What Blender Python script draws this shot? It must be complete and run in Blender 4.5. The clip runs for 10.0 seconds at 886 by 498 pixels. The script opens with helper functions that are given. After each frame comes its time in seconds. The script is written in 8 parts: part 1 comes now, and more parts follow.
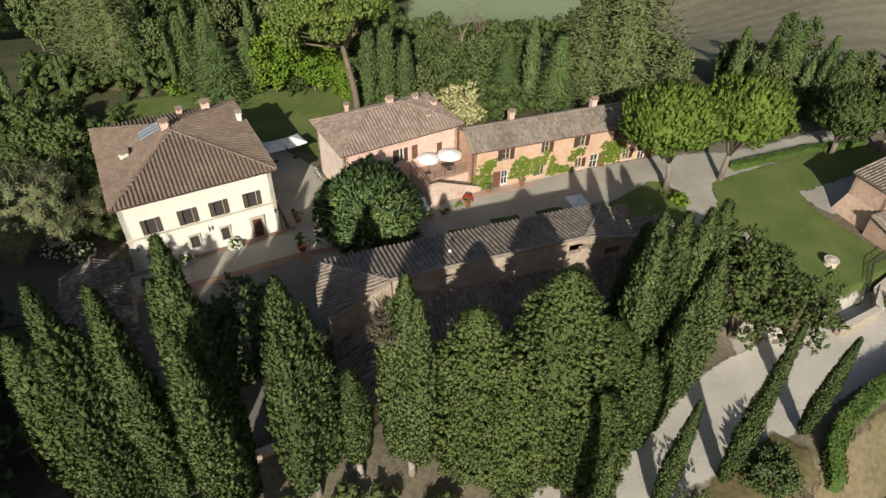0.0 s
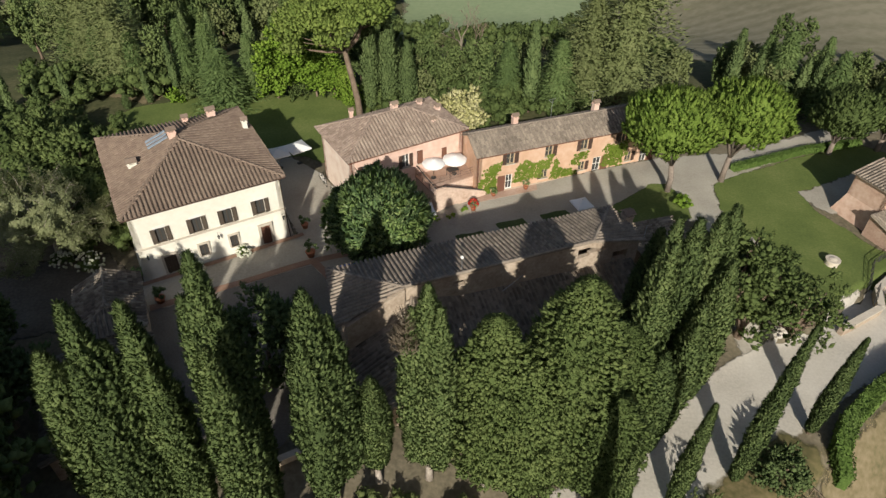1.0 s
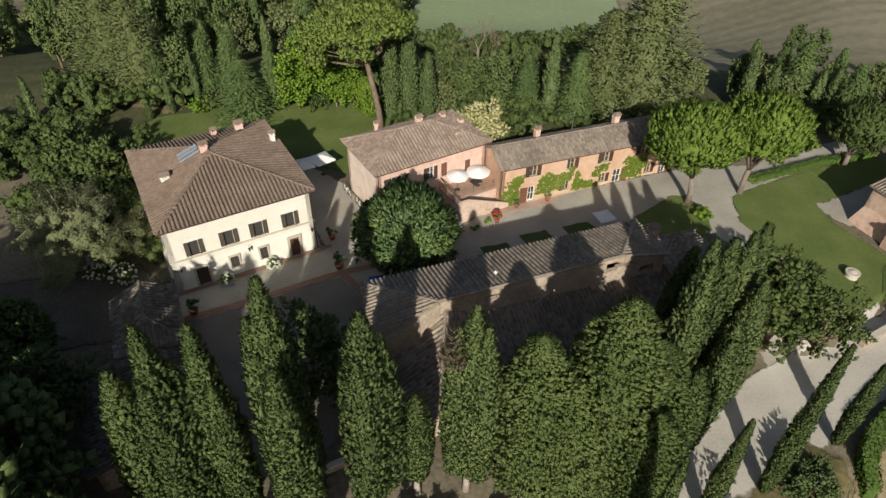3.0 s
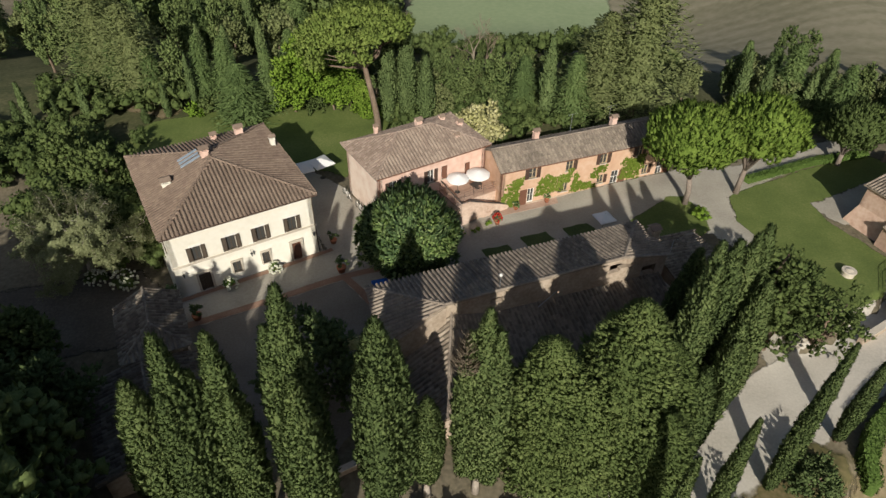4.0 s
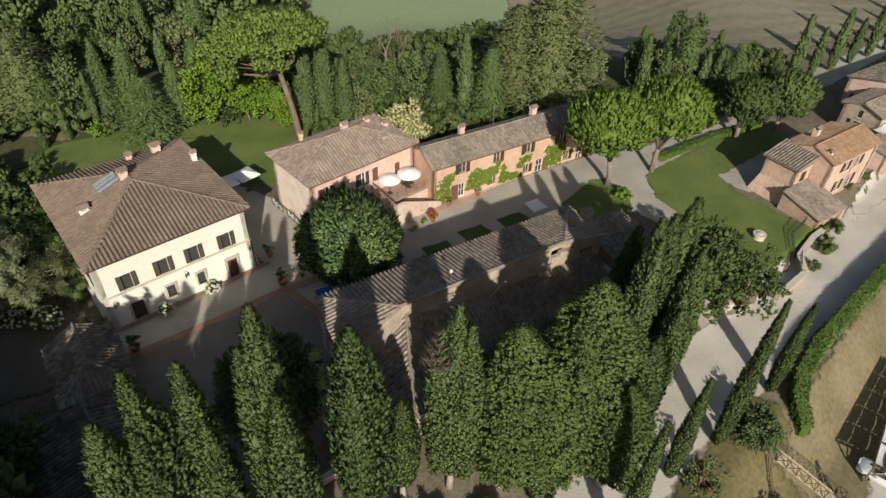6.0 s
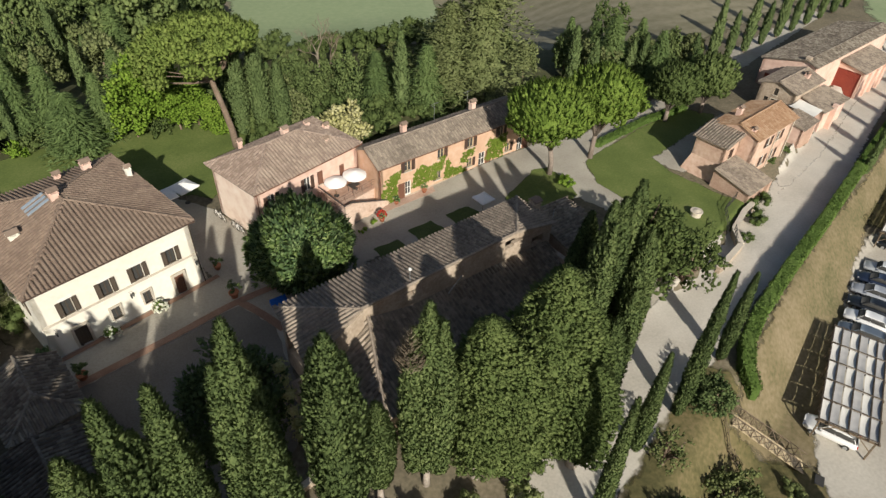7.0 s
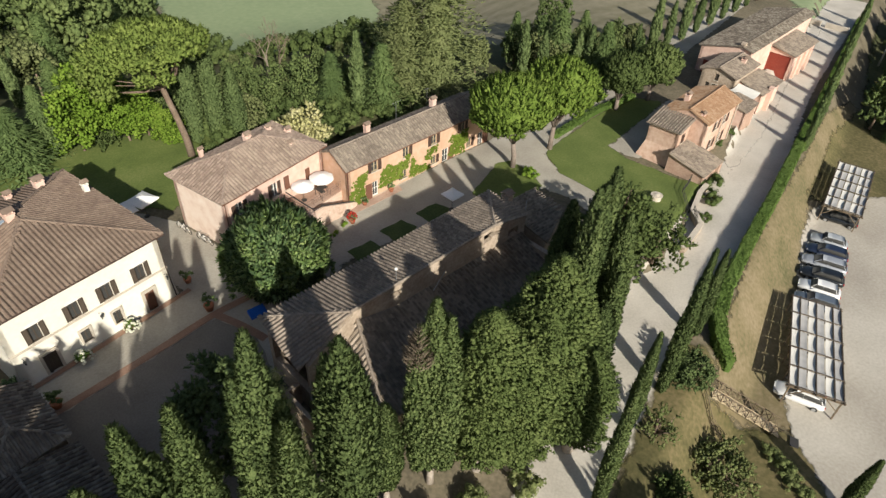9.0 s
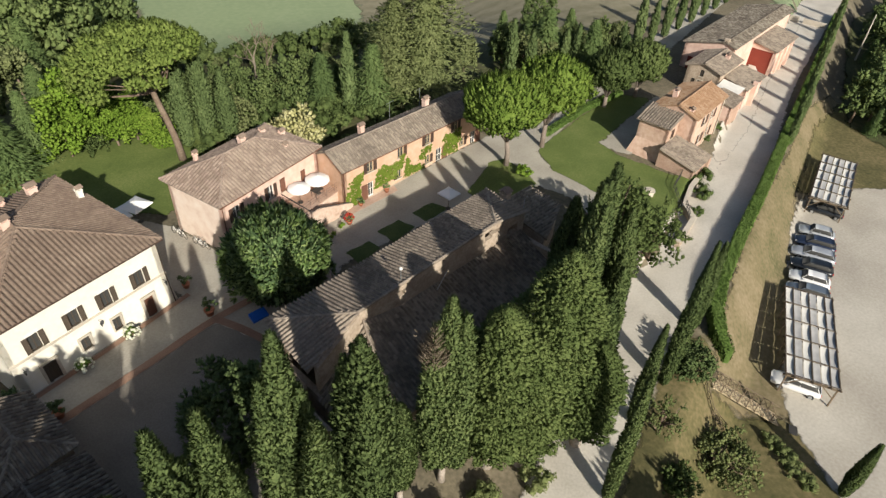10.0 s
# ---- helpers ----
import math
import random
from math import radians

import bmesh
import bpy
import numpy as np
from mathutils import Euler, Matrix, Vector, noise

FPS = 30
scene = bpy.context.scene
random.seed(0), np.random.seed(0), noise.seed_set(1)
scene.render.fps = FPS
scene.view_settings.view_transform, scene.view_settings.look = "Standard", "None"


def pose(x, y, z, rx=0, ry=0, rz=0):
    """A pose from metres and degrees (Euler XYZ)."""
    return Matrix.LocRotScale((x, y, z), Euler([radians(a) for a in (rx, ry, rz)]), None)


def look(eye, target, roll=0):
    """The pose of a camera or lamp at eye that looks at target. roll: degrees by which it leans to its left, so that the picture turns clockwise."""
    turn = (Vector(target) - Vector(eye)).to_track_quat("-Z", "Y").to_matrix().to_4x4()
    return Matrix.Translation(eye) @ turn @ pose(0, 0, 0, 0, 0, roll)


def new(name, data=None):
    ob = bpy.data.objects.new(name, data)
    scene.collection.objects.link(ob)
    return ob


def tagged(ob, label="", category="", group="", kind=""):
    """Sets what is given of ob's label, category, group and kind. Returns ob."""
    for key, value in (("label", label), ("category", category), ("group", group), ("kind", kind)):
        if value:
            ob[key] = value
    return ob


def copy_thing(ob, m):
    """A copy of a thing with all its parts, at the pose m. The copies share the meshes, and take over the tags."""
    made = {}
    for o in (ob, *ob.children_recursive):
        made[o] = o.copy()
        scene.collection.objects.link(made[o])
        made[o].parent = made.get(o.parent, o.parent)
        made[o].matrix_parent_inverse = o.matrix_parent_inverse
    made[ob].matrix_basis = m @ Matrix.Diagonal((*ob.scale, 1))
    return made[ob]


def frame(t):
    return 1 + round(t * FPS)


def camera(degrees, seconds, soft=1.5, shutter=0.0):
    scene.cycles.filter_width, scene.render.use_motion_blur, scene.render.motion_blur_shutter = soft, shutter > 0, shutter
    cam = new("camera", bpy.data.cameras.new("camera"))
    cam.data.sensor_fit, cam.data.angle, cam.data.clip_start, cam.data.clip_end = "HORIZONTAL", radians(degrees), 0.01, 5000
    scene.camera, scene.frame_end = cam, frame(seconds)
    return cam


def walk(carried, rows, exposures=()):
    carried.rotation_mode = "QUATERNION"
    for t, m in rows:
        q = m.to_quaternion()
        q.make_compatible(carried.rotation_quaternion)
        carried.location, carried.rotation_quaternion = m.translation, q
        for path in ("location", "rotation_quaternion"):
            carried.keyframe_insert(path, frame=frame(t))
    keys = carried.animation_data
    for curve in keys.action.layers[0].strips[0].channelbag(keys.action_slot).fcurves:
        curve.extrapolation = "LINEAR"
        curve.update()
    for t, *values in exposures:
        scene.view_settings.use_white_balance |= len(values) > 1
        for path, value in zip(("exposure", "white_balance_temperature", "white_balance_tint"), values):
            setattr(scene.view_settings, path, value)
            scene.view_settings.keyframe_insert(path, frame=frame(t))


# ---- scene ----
cam = camera(70.1, 10.0, 1.4)
METRES, EYE, TILT, LEAN, TURN = 15.0, 37.1, -39.5, -0.7, 0.0
ROWS = [
    (0.0, 0.0, 0.0, 0.0, -0.0, 0.0, 0.0),
    (0.5, -0.0516, -0.0178, 0.0179, -0.5, -0.07, 0.47),
    (1.0, -0.1002, -0.0346, 0.0374, -0.75, -0.1, 0.71),
    (1.5, -0.1454, -0.0511, 0.0572, -0.77, -0.1, 0.73),
    (2.0, -0.1891, -0.0679, 0.0773, -0.73, -0.08, 0.65),
    (2.5, -0.2307, -0.0837, 0.0963, -0.7, -0.05, 0.57),
    (4.0, -0.3514, -0.1101, 0.1281, -1.75, -0.01, 1.18),
    (4.5, -0.3908, -0.1136, 0.1338, -2.76, -0.09, 1.87),
    (5.0, -0.4311, -0.1171, 0.1404, -4.33, -0.23, 2.97),
    (5.5, -0.4754, -0.1156, 0.145, -6.65, -0.42, 4.62),
    (7.0, -0.6178, -0.0904, 0.1601, -15.36, -1.83, 10.96),
    (7.5, -0.664, -0.0759, 0.1683, -17.34, -2.33, 12.28),
    (8.0, -0.7127, -0.0612, 0.1783, -18.76, -2.7, 13.16),
    (8.5, -0.7661, -0.0462, 0.1895, -19.88, -2.97, 13.82),
    (9.0, -0.8217, -0.0305, 0.2013, -20.9, -3.2, 14.41),
    (9.5, -0.8778, -0.0136, 0.2129, -21.87, -3.43, 15.01),
    (10.0, -0.9342, 0.0052, 0.2256, -22.79, -3.67, 15.56),
]
walk(cam, [(t, pose(0, 0, EYE, TILT, LEAN, TURN) @ pose(METRES * x, METRES * y, METRES * z, 90 + pitch, roll, yaw)) for t, x, y, z, yaw, pitch, roll in ROWS],
     [(0.0, 0.12), (2.5, 0.02), (5.0, -0.02), (7.0, 0.17), (10.0, 0.35)])

# ---- light ----
SUN_FROM = Vector((-0.07, -1.0, 0.53))
world = bpy.data.worlds.new("sky")
scene.world = world
world.use_nodes = True
sky = world.node_tree.nodes.new("ShaderNodeTexSky")
sky.sky_type, sky.sun_disc = "NISHITA", False
sky.sun_elevation, sky.sun_rotation = radians(27.9), radians(184.0)
sky.dust_density = 2.0
world.node_tree.links.new(sky.outputs[0], world.node_tree.nodes["Background"].inputs[0])
world.node_tree.nodes["Background"].inputs[1].default_value = 0.07
sun = new("sun", bpy.data.lights.new("sun", "SUN"))
sun.data.energy, sun.data.angle, sun.data.color = 5.0, radians(0.6), (1.0, 0.945, 0.83)
sun.matrix_world = look(SUN_FROM * 100, (0, 0, 0))


# ---- materials ----
def rgba(c):
    return (c[0], c[1], c[2], 1.0)


def surface(name, cols, rough=0.85, fine=8.0, coarse=0.35, bump=0.3, island=0.0, spec=0.3, metal=0.0, coarse_mix=0.5):
    """Colours mixed by a fine and a coarse noise; island: how far each loose piece differs."""
    m = bpy.data.materials.new(name)
    m.use_nodes = True
    nt = m.node_tree
    n, ln = nt.nodes, nt.links.new
    b = n["Principled BSDF"]
    b.inputs["Roughness"].default_value = rough
    b.inputs["Specular IOR Level"].default_value = spec
    b.inputs["Metallic"].default_value = metal
    g = n.new("ShaderNodeNewGeometry")
    n1, n2 = n.new("ShaderNodeTexNoise"), n.new("ShaderNodeTexNoise")
    n1.inputs["Scale"].default_value, n2.inputs["Scale"].default_value = fine, coarse
    n1.inputs["Detail"].default_value, n2.inputs["Detail"].default_value = 4, 3
    ln(g.outputs["Position"], n1.inputs["Vector"]), ln(g.outputs["Position"], n2.inputs["Vector"])
    mx = n.new("ShaderNodeMath")
    mx.operation = "MULTIPLY_ADD"
    ln(n2.outputs[0], mx.inputs[0])
    mx.inputs[1].default_value = coarse_mix
    s1 = n.new("ShaderNodeMath")
    s1.operation = "MULTIPLY"
    ln(n1.outputs[0], s1.inputs[0])
    s1.inputs[1].default_value = 1.0 - coarse_mix
    ln(s1.outputs[0], mx.inputs[2])
    last = mx
    if island:
        ob = n.new("ShaderNodeObjectInfo")
        a1, a2, a3 = (n.new("ShaderNodeMath") for _ in range(3))
        a1.operation, a2.operation, a3.operation = "SUBTRACT", "MULTIPLY_ADD", "ADD"
        ln(g.outputs["Random Per Island"], a1.inputs[0])
        a1.inputs[1].default_value = 0.5
        ln(a1.outputs[0], a2.inputs[0])
        a2.inputs[1].default_value = island
        ln(mx.outputs[0], a2.inputs[2])
        s2 = n.new("ShaderNodeMath")
        s2.operation = "MULTIPLY_ADD"
        ln(ob.outputs["Random"], s2.inputs[0])
        s2.inputs[1].default_value, s2.inputs[2].default_value = 0.16, -0.08
        ln(a2.outputs[0], a3.inputs[0]), ln(s2.outputs[0], a3.inputs[1])
        last = a3
    r = n.new("ShaderNodeValToRGB")
    e = r.color_ramp.elements
    while len(e) < len(cols):
        e.new(0.5)
    for i, c in enumerate(cols):
        e[i].position = 0.28 + 0.44 * i / max(1, len(cols) - 1)
        e[i].color = rgba(c)
    ln(last.outputs[0], r.inputs[0]), ln(r.outputs[0], b.inputs["Base Color"])
    if bump:
        bp = n.new("ShaderNodeBump")
        bp.inputs["Strength"].default_value, bp.inputs["Distance"].default_value = bump, 0.05
        ln(n1.outputs[0], bp.inputs["Height"]), ln(bp.outputs[0], b.inputs["Normal"])
    return m


def foliage(name, cols, island=0.2, coarse=0.5, sheen=0.08):
    m = surface(name, cols, 0.75, 6.0, coarse, 0.9, island, sheen, 0.0, 0.45)
    nt = m.node_tree
    b = nt.nodes["Principled BSDF"]
    tr, mix = nt.nodes.new("ShaderNodeBsdfTranslucent"), nt.nodes.new("ShaderNodeMixShader")
    ramp = [q for q in nt.nodes if q.type == "VALTORGB"][0]
    nt.links.new(ramp.outputs[0], tr.inputs[0])
    mix.inputs[0].default_value = 0.22
    out = nt.nodes["Material Output"]
    nt.links.new(b.outputs[0], mix.inputs[1]), nt.links.new(tr.outputs[0], mix.inputs[2]), nt.links.new(mix.outputs[0], out.inputs[0])
    return m


def furrows(m, scale, turn, amount):
    """Adds soft parallel streaks to a surface, as ploughing and mowing leave them."""
    nt = m.node_tree
    ramp = [q for q in nt.nodes if q.type == "VALTORGB"][0]
    src = ramp.inputs[0].links[0].from_socket
    g, mp, wv, ad = (nt.nodes.new("ShaderNode" + k) for k in ("NewGeometry", "Mapping", "TexWave", "Math"))
    mp.inputs["Rotation"].default_value = (0, 0, radians(turn))
    wv.inputs["Scale"].default_value, wv.inputs["Distortion"].default_value = scale, 9.0
    wv.inputs["Detail"].default_value, wv.inputs["Detail Scale"].default_value = 3.0, 0.6
    ad.operation = "MULTIPLY_ADD"
    ad.inputs[1].default_value = amount
    nt.links.new(g.outputs["Position"], mp.inputs["Vector"]), nt.links.new(mp.outputs[0], wv.inputs["Vector"])
    nt.links.new(wv.outputs["Fac"], ad.inputs[0]), nt.links.new(src, ad.inputs[2]), nt.links.new(ad.outputs[0], ramp.inputs[0])


def worn_rim(m, width, rough=0.8):
    """Lets a ground cover thin out towards its rim in ragged patches; needs the attribute rim: metres from the edge."""
    nt = m.node_tree
    n, ln = nt.nodes, nt.links.new
    at, g, nz, ad, mu, tr, mix = (n.new("ShaderNode" + k) for k in ("Attribute", "NewGeometry", "TexNoise", "Math", "Math", "BsdfTransparent", "MixShader"))
    at.attribute_name = "rim"
    nz.inputs["Scale"].default_value, nz.inputs["Detail"].default_value = 1.1 / width, 5.0
    ln(g.outputs["Position"], nz.inputs["Vector"])
    ad.operation, mu.operation, mu.use_clamp = "MULTIPLY_ADD", "MULTIPLY_ADD", True
    ln(nz.outputs[0], ad.inputs[0]), ln(at.outputs["Fac"], ad.inputs[2])
    ad.inputs[1].default_value = 2.0 * rough * width
    ln(ad.outputs[0], mu.inputs[0])
    mu.inputs[1].default_value, mu.inputs[2].default_value = 2.2 / width, -2.2 * rough
    out = n["Material Output"]
    ln(mu.outputs[0], mix.inputs[0]), ln(tr.outputs[0], mix.inputs[1]), ln(n["Principled BSDF"].outputs[0], mix.inputs[2]), ln(mix.outputs[0], out.inputs[0])


def glass_dark(name, col=(0.06, 0.06, 0.058)):
    m = bpy.data.materials.new(name)
    m.use_nodes = True
    b = m.node_tree.nodes["Principled BSDF"]
    b.inputs["Base Color"].default_value, b.inputs["Roughness"].default_value = rgba(col), 0.3
    b.inputs["Specular IOR Level"].default_value = 0.08
    return m


M_GROUND = surface("dry_grass_soil", [(0.075, 0.066, 0.043), (0.155, 0.132, 0.088), (0.25, 0.212, 0.15)], 0.95, 3.0, 0.12, 0.5)
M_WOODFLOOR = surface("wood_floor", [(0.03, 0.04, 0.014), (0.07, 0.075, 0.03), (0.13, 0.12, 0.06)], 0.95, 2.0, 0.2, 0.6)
M_GRAVEL = surface("gravel", [(0.26, 0.235, 0.195), (0.37, 0.34, 0.285), (0.46, 0.425, 0.36)], 0.95, 6.0, 0.22, 0.35, coarse_mix=0.62)
M_ROADGRAVEL = surface("white_gravel", [(0.375, 0.342, 0.29), (0.503, 0.464, 0.402), (0.602, 0.562, 0.493)], 0.95, 5.0, 0.25, 0.35, coarse_mix=0.62)
# brown earth, its colour set darker to hold the tree shade beside the villa
M_SHADESOIL = surface("shaded_earth", [(0.06, 0.05, 0.038), (0.1, 0.085, 0.066), (0.16, 0.14, 0.11)], 0.95, 4.0, 0.3, 0.5)
# lawn colour about halved, so the court beds carry the barn's shade
M_SHADEBED = surface("shaded_grass", [(0.035, 0.06, 0.018), (0.06, 0.09, 0.026), (0.1, 0.13, 0.045)], 0.95, 6.0, 0.4, 0.6)
M_LAWN = surface("lawn", [(0.07, 0.1, 0.024), (0.11, 0.145, 0.036), (0.17, 0.19, 0.062)], 0.95, 5.0, 0.25, 0.5)
M_BANK = surface("dry_bank", [(0.081, 0.0854, 0.035), (0.178, 0.145, 0.079), (0.267, 0.213, 0.136)], 0.95, 2.4, 0.2, 0.6)
M_FIELD = surface("crop_field", [(0.2, 0.255, 0.135), (0.24, 0.295, 0.16), (0.29, 0.33, 0.2)], 0.95, 0.8, 0.03, 0.2)
M_PLOUGH = surface("stubble_field", [(0.13, 0.122, 0.075), (0.185, 0.17, 0.108), (0.25, 0.225, 0.155)], 0.95, 0.6, 0.04, 0.3)
furrows(M_PLOUGH, 0.06, 105, 0.14)
M_PAVEBRICK = surface("brick_paving", [(0.19, 0.115, 0.08), (0.27, 0.165, 0.115), (0.33, 0.22, 0.16)], 0.9, 9.0, 0.8, 0.4, island=0.4)
M_TILE = surface("roof_tile", [(0.16, 0.115, 0.088), (0.215, 0.158, 0.12), (0.275, 0.21, 0.16)], 0.92, 4.0, 0.45, 0.25, island=0.2)
M_TILEGREY = surface("weathered_tile", [(0.16, 0.132, 0.108), (0.25, 0.206, 0.166), (0.36, 0.302, 0.24)], 0.95, 7.0, 0.5, 0.35, island=0.3)
M_TILEPINK = surface("pale_tile", [(0.2, 0.148, 0.118), (0.285, 0.218, 0.176), (0.38, 0.3, 0.24)], 0.93, 7.0, 0.6, 0.3, island=0.3)
M_TILEORANGE = surface("orange_tile", [(0.3, 0.18, 0.105), (0.37, 0.235, 0.145), (0.43, 0.3, 0.2)], 0.92, 5.0, 0.5, 0.25, island=0.35)
M_LICHEN = surface("lichened_tile", [(0.1, 0.083, 0.066), (0.17, 0.142, 0.114), (0.3, 0.268, 0.215)], 0.95, 2.6, 0.5, 0.4, island=0.32)
M_OLDTILE = surface("mossy_tile", [(0.13, 0.106, 0.08), (0.23, 0.187, 0.144), (0.37, 0.31, 0.245)], 0.95, 2.2, 0.45, 0.5, island=0.32)
M_CREAM = surface("cream_render", [(0.703, 0.66, 0.56), (0.76, 0.722, 0.627), (0.798, 0.769, 0.694)], 0.9, 2.5, 0.35, 0.12)
M_WHITESTONE = surface("pale_stone", [(0.42, 0.37, 0.3), (0.52, 0.46, 0.38), (0.6, 0.55, 0.46)], 0.9, 6.0, 0.8, 0.3)
M_PINK = surface("pink_render", [(0.56, 0.37, 0.295), (0.67, 0.465, 0.38), (0.74, 0.56, 0.475)], 0.92, 1.6, 0.4, 0.2)
M_PINKSTONE = surface("pink_stone", [(0.448, 0.308, 0.231), (0.605, 0.451, 0.358), (0.717, 0.572, 0.473)], 0.95, 4.0, 0.8, 0.5)
M_ORANGE = surface("orange_render", [(0.48, 0.3, 0.195), (0.57, 0.375, 0.26), (0.63, 0.46, 0.35)], 0.92, 1.6, 0.45, 0.2)
M_STONE = surface("rubble_stone", [(0.25, 0.19, 0.14), (0.4, 0.32, 0.245), (0.54, 0.45, 0.36)], 0.95, 4.0, 0.7, 0.7)
M_BRICK = surface("old_brick", [(0.3, 0.19, 0.14), (0.4, 0.27, 0.205), (0.48, 0.35, 0.275)], 0.93, 5.0, 0.7, 0.5, island=0.3)
M_SHUTTER = surface("brown_shutter", [(0.05, 0.03, 0.022), (0.08, 0.048, 0.035)], 0.6, 9.0, 1.0, 0.1)
M_DARKSHUTTER = surface("dark_shutter", [(0.0525, 0.0405, 0.03), (0.09, 0.0675, 0.0495)], 0.6, 9.0, 1.0, 0.1)
M_BROWNDOOR = surface("brown_door", [(0.13, 0.06, 0.04), (0.18, 0.085, 0.055)], 0.6, 9.0, 1.0, 0.15)
M_REDDOOR = surface("red_gate_paint", [(0.2, 0.036, 0.024), (0.27, 0.056, 0.036)], 0.6, 4.0, 0.6, 0.1)
M_WHITEPAINT = surface("white_paint", [(0.7, 0.68, 0.63), (0.8, 0.78, 0.74)], 0.6, 6.0, 0.7, 0.05)
M_CANVAS = surface("white_canvas", [(0.598, 0.581, 0.533), (0.704, 0.686, 0.645)], 0.85, 2.0, 0.6, 0.1)
M_PARASOL = surface("parasol_cloth", [(0.76, 0.75, 0.73), (0.84, 0.83, 0.81)], 0.85, 2.0, 0.6, 0.05)
M_CANVASGREY = surface("grey_canvas", [(0.34, 0.335, 0.33), (0.5, 0.49, 0.475)], 0.85, 1.6, 0.6, 0.1)
M_IRON = surface("dark_iron", [(0.03, 0.03, 0.03), (0.06, 0.055, 0.05)], 0.55, 9.0, 1.0, 0.1, spec=0.5)
M_RAIL = surface("rusty_iron", [(0.16, 0.11, 0.085), (0.26, 0.19, 0.15)], 0.7, 9.0, 1.0, 0.1)
M_WOOD = surface("weathered_wood", [(0.1, 0.075, 0.05), (0.19, 0.145, 0.1)], 0.85, 7.0, 1.2, 0.3)
M_PALEWOOD = surface("pale_wood", [(0.42, 0.33, 0.2), (0.56, 0.46, 0.31)], 0.8, 7.0, 1.2, 0.2)
M_TERRACOTTA = surface("terracotta_pot", [(0.36, 0.13, 0.07), (0.46, 0.2, 0.11)], 0.85, 7.0, 2.0, 0.2)
M_METAL = surface("grey_metal", [(0.3, 0.31, 0.32), (0.45, 0.46, 0.47)], 0.4, 7.0, 2.0, 0.05, metal=0.6)
M_PANEL = surface("solar_glass", [(0.2, 0.25, 0.3), (0.36, 0.41, 0.46)], 0.2, 2.0, 1.0, 0.0, spec=0.8)
M_BLUE = surface("blue_tarp", [(0.01, 0.08, 0.4), (0.02, 0.13, 0.55)], 0.5, 3.0, 1.0, 0.1)
M_GLASS = glass_dark("window_glass")
M_BARK = surface("bark", [(0.09, 0.065, 0.045), (0.17, 0.125, 0.09), (0.26, 0.2, 0.15)], 0.95, 6.0, 0.8, 0.8)
M_GREYBARK = surface("grey_bark", [(0.12, 0.095, 0.075), (0.21, 0.17, 0.14), (0.31, 0.26, 0.215)], 0.95, 6.0, 0.8, 0.6)
M_PALEBARK = surface("pale_bark", [(0.22, 0.18, 0.14), (0.36, 0.31, 0.26), (0.5, 0.45, 0.39)], 0.95, 6.0, 0.8, 0.6)
M_CYP = foliage("cypress_leaf", [(0.05, 0.0733, 0.0277), (0.0949, 0.132, 0.0476), (0.151, 0.191, 0.0728)], 0.28)
M_CYPDARK = foliage("dark_cypress_leaf", [(0.0625, 0.0919, 0.0362), (0.106, 0.148, 0.0558), (0.161, 0.208, 0.0823)])
M_OAK = foliage("oak_leaf", [(0.0525, 0.0765, 0.025), (0.096, 0.132, 0.043), (0.15, 0.188, 0.066)])
M_LAUREL = foliage("laurel_leaf", [(0.045, 0.088, 0.027), (0.11, 0.182, 0.055), (0.24, 0.315, 0.13)], 0.6, 0.5, 0.5)
M_SHOOT = foliage("laurel_shoot", [(0.08, 0.142, 0.0307), (0.166, 0.246, 0.0614), (0.294, 0.37, 0.129)], 0.5, 0.5, 0.5)
M_PINE = foliage("pine_needle", [(0.072, 0.118, 0.021), (0.132, 0.198, 0.036), (0.2, 0.272, 0.058)], 0.35)
M_OLIVE = foliage("olive_leaf", [(0.16, 0.18, 0.085), (0.25, 0.272, 0.135), (0.36, 0.375, 0.215)])
M_PINEOLD = foliage("old_pine_needle", [(0.088, 0.132, 0.03), (0.156, 0.208, 0.05), (0.24, 0.298, 0.082)])
M_CREAMFLOWER = foliage("cream_blossom", [(0.28, 0.29, 0.1), (0.5, 0.48, 0.22), (0.68, 0.64, 0.38)])
M_OLIVE2 = foliage("grey_green_leaf", [(0.0825, 0.105, 0.039), (0.15, 0.18, 0.0675), (0.24, 0.262, 0.112)])
M_CEDAR = foliage("cedar_leaf", [(0.0915, 0.117, 0.0468), (0.151, 0.178, 0.0702), (0.219, 0.244, 0.108)])
M_CONIFER = foliage("conifer_leaf", [(0.0661, 0.102, 0.0378), (0.116, 0.17, 0.0593), (0.18, 0.241, 0.0886)])
M_BRIGHT = foliage("bright_leaf", [(0.0871, 0.152, 0.0187), (0.159, 0.254, 0.0343), (0.253, 0.343, 0.0624)])
M_YELLOW = foliage("yellow_blossom", [(0.26, 0.27, 0.1), (0.46, 0.44, 0.2), (0.66, 0.62, 0.38)])
M_HEDGE = foliage("hedge_leaf", [(0.068, 0.118, 0.026), (0.118, 0.185, 0.045), (0.182, 0.255, 0.078)])
M_FLOWER = foliage("white_flower", [(0.5, 0.52, 0.36), (0.68, 0.68, 0.55), (0.8, 0.8, 0.72)])
M_DRYTWIG = foliage("dry_twig", [(0.14, 0.11, 0.075), (0.22, 0.18, 0.13), (0.3, 0.26, 0.2)])
M_WOODLEAF = foliage("wood_leaf", [(0.0748, 0.108, 0.0407), (0.126, 0.171, 0.0594), (0.192, 0.239, 0.0883)])
M_IVY = foliage("creeper_leaf", [(0.0723, 0.115, 0.0136), (0.128, 0.18, 0.0255), (0.187, 0.238, 0.0467)])
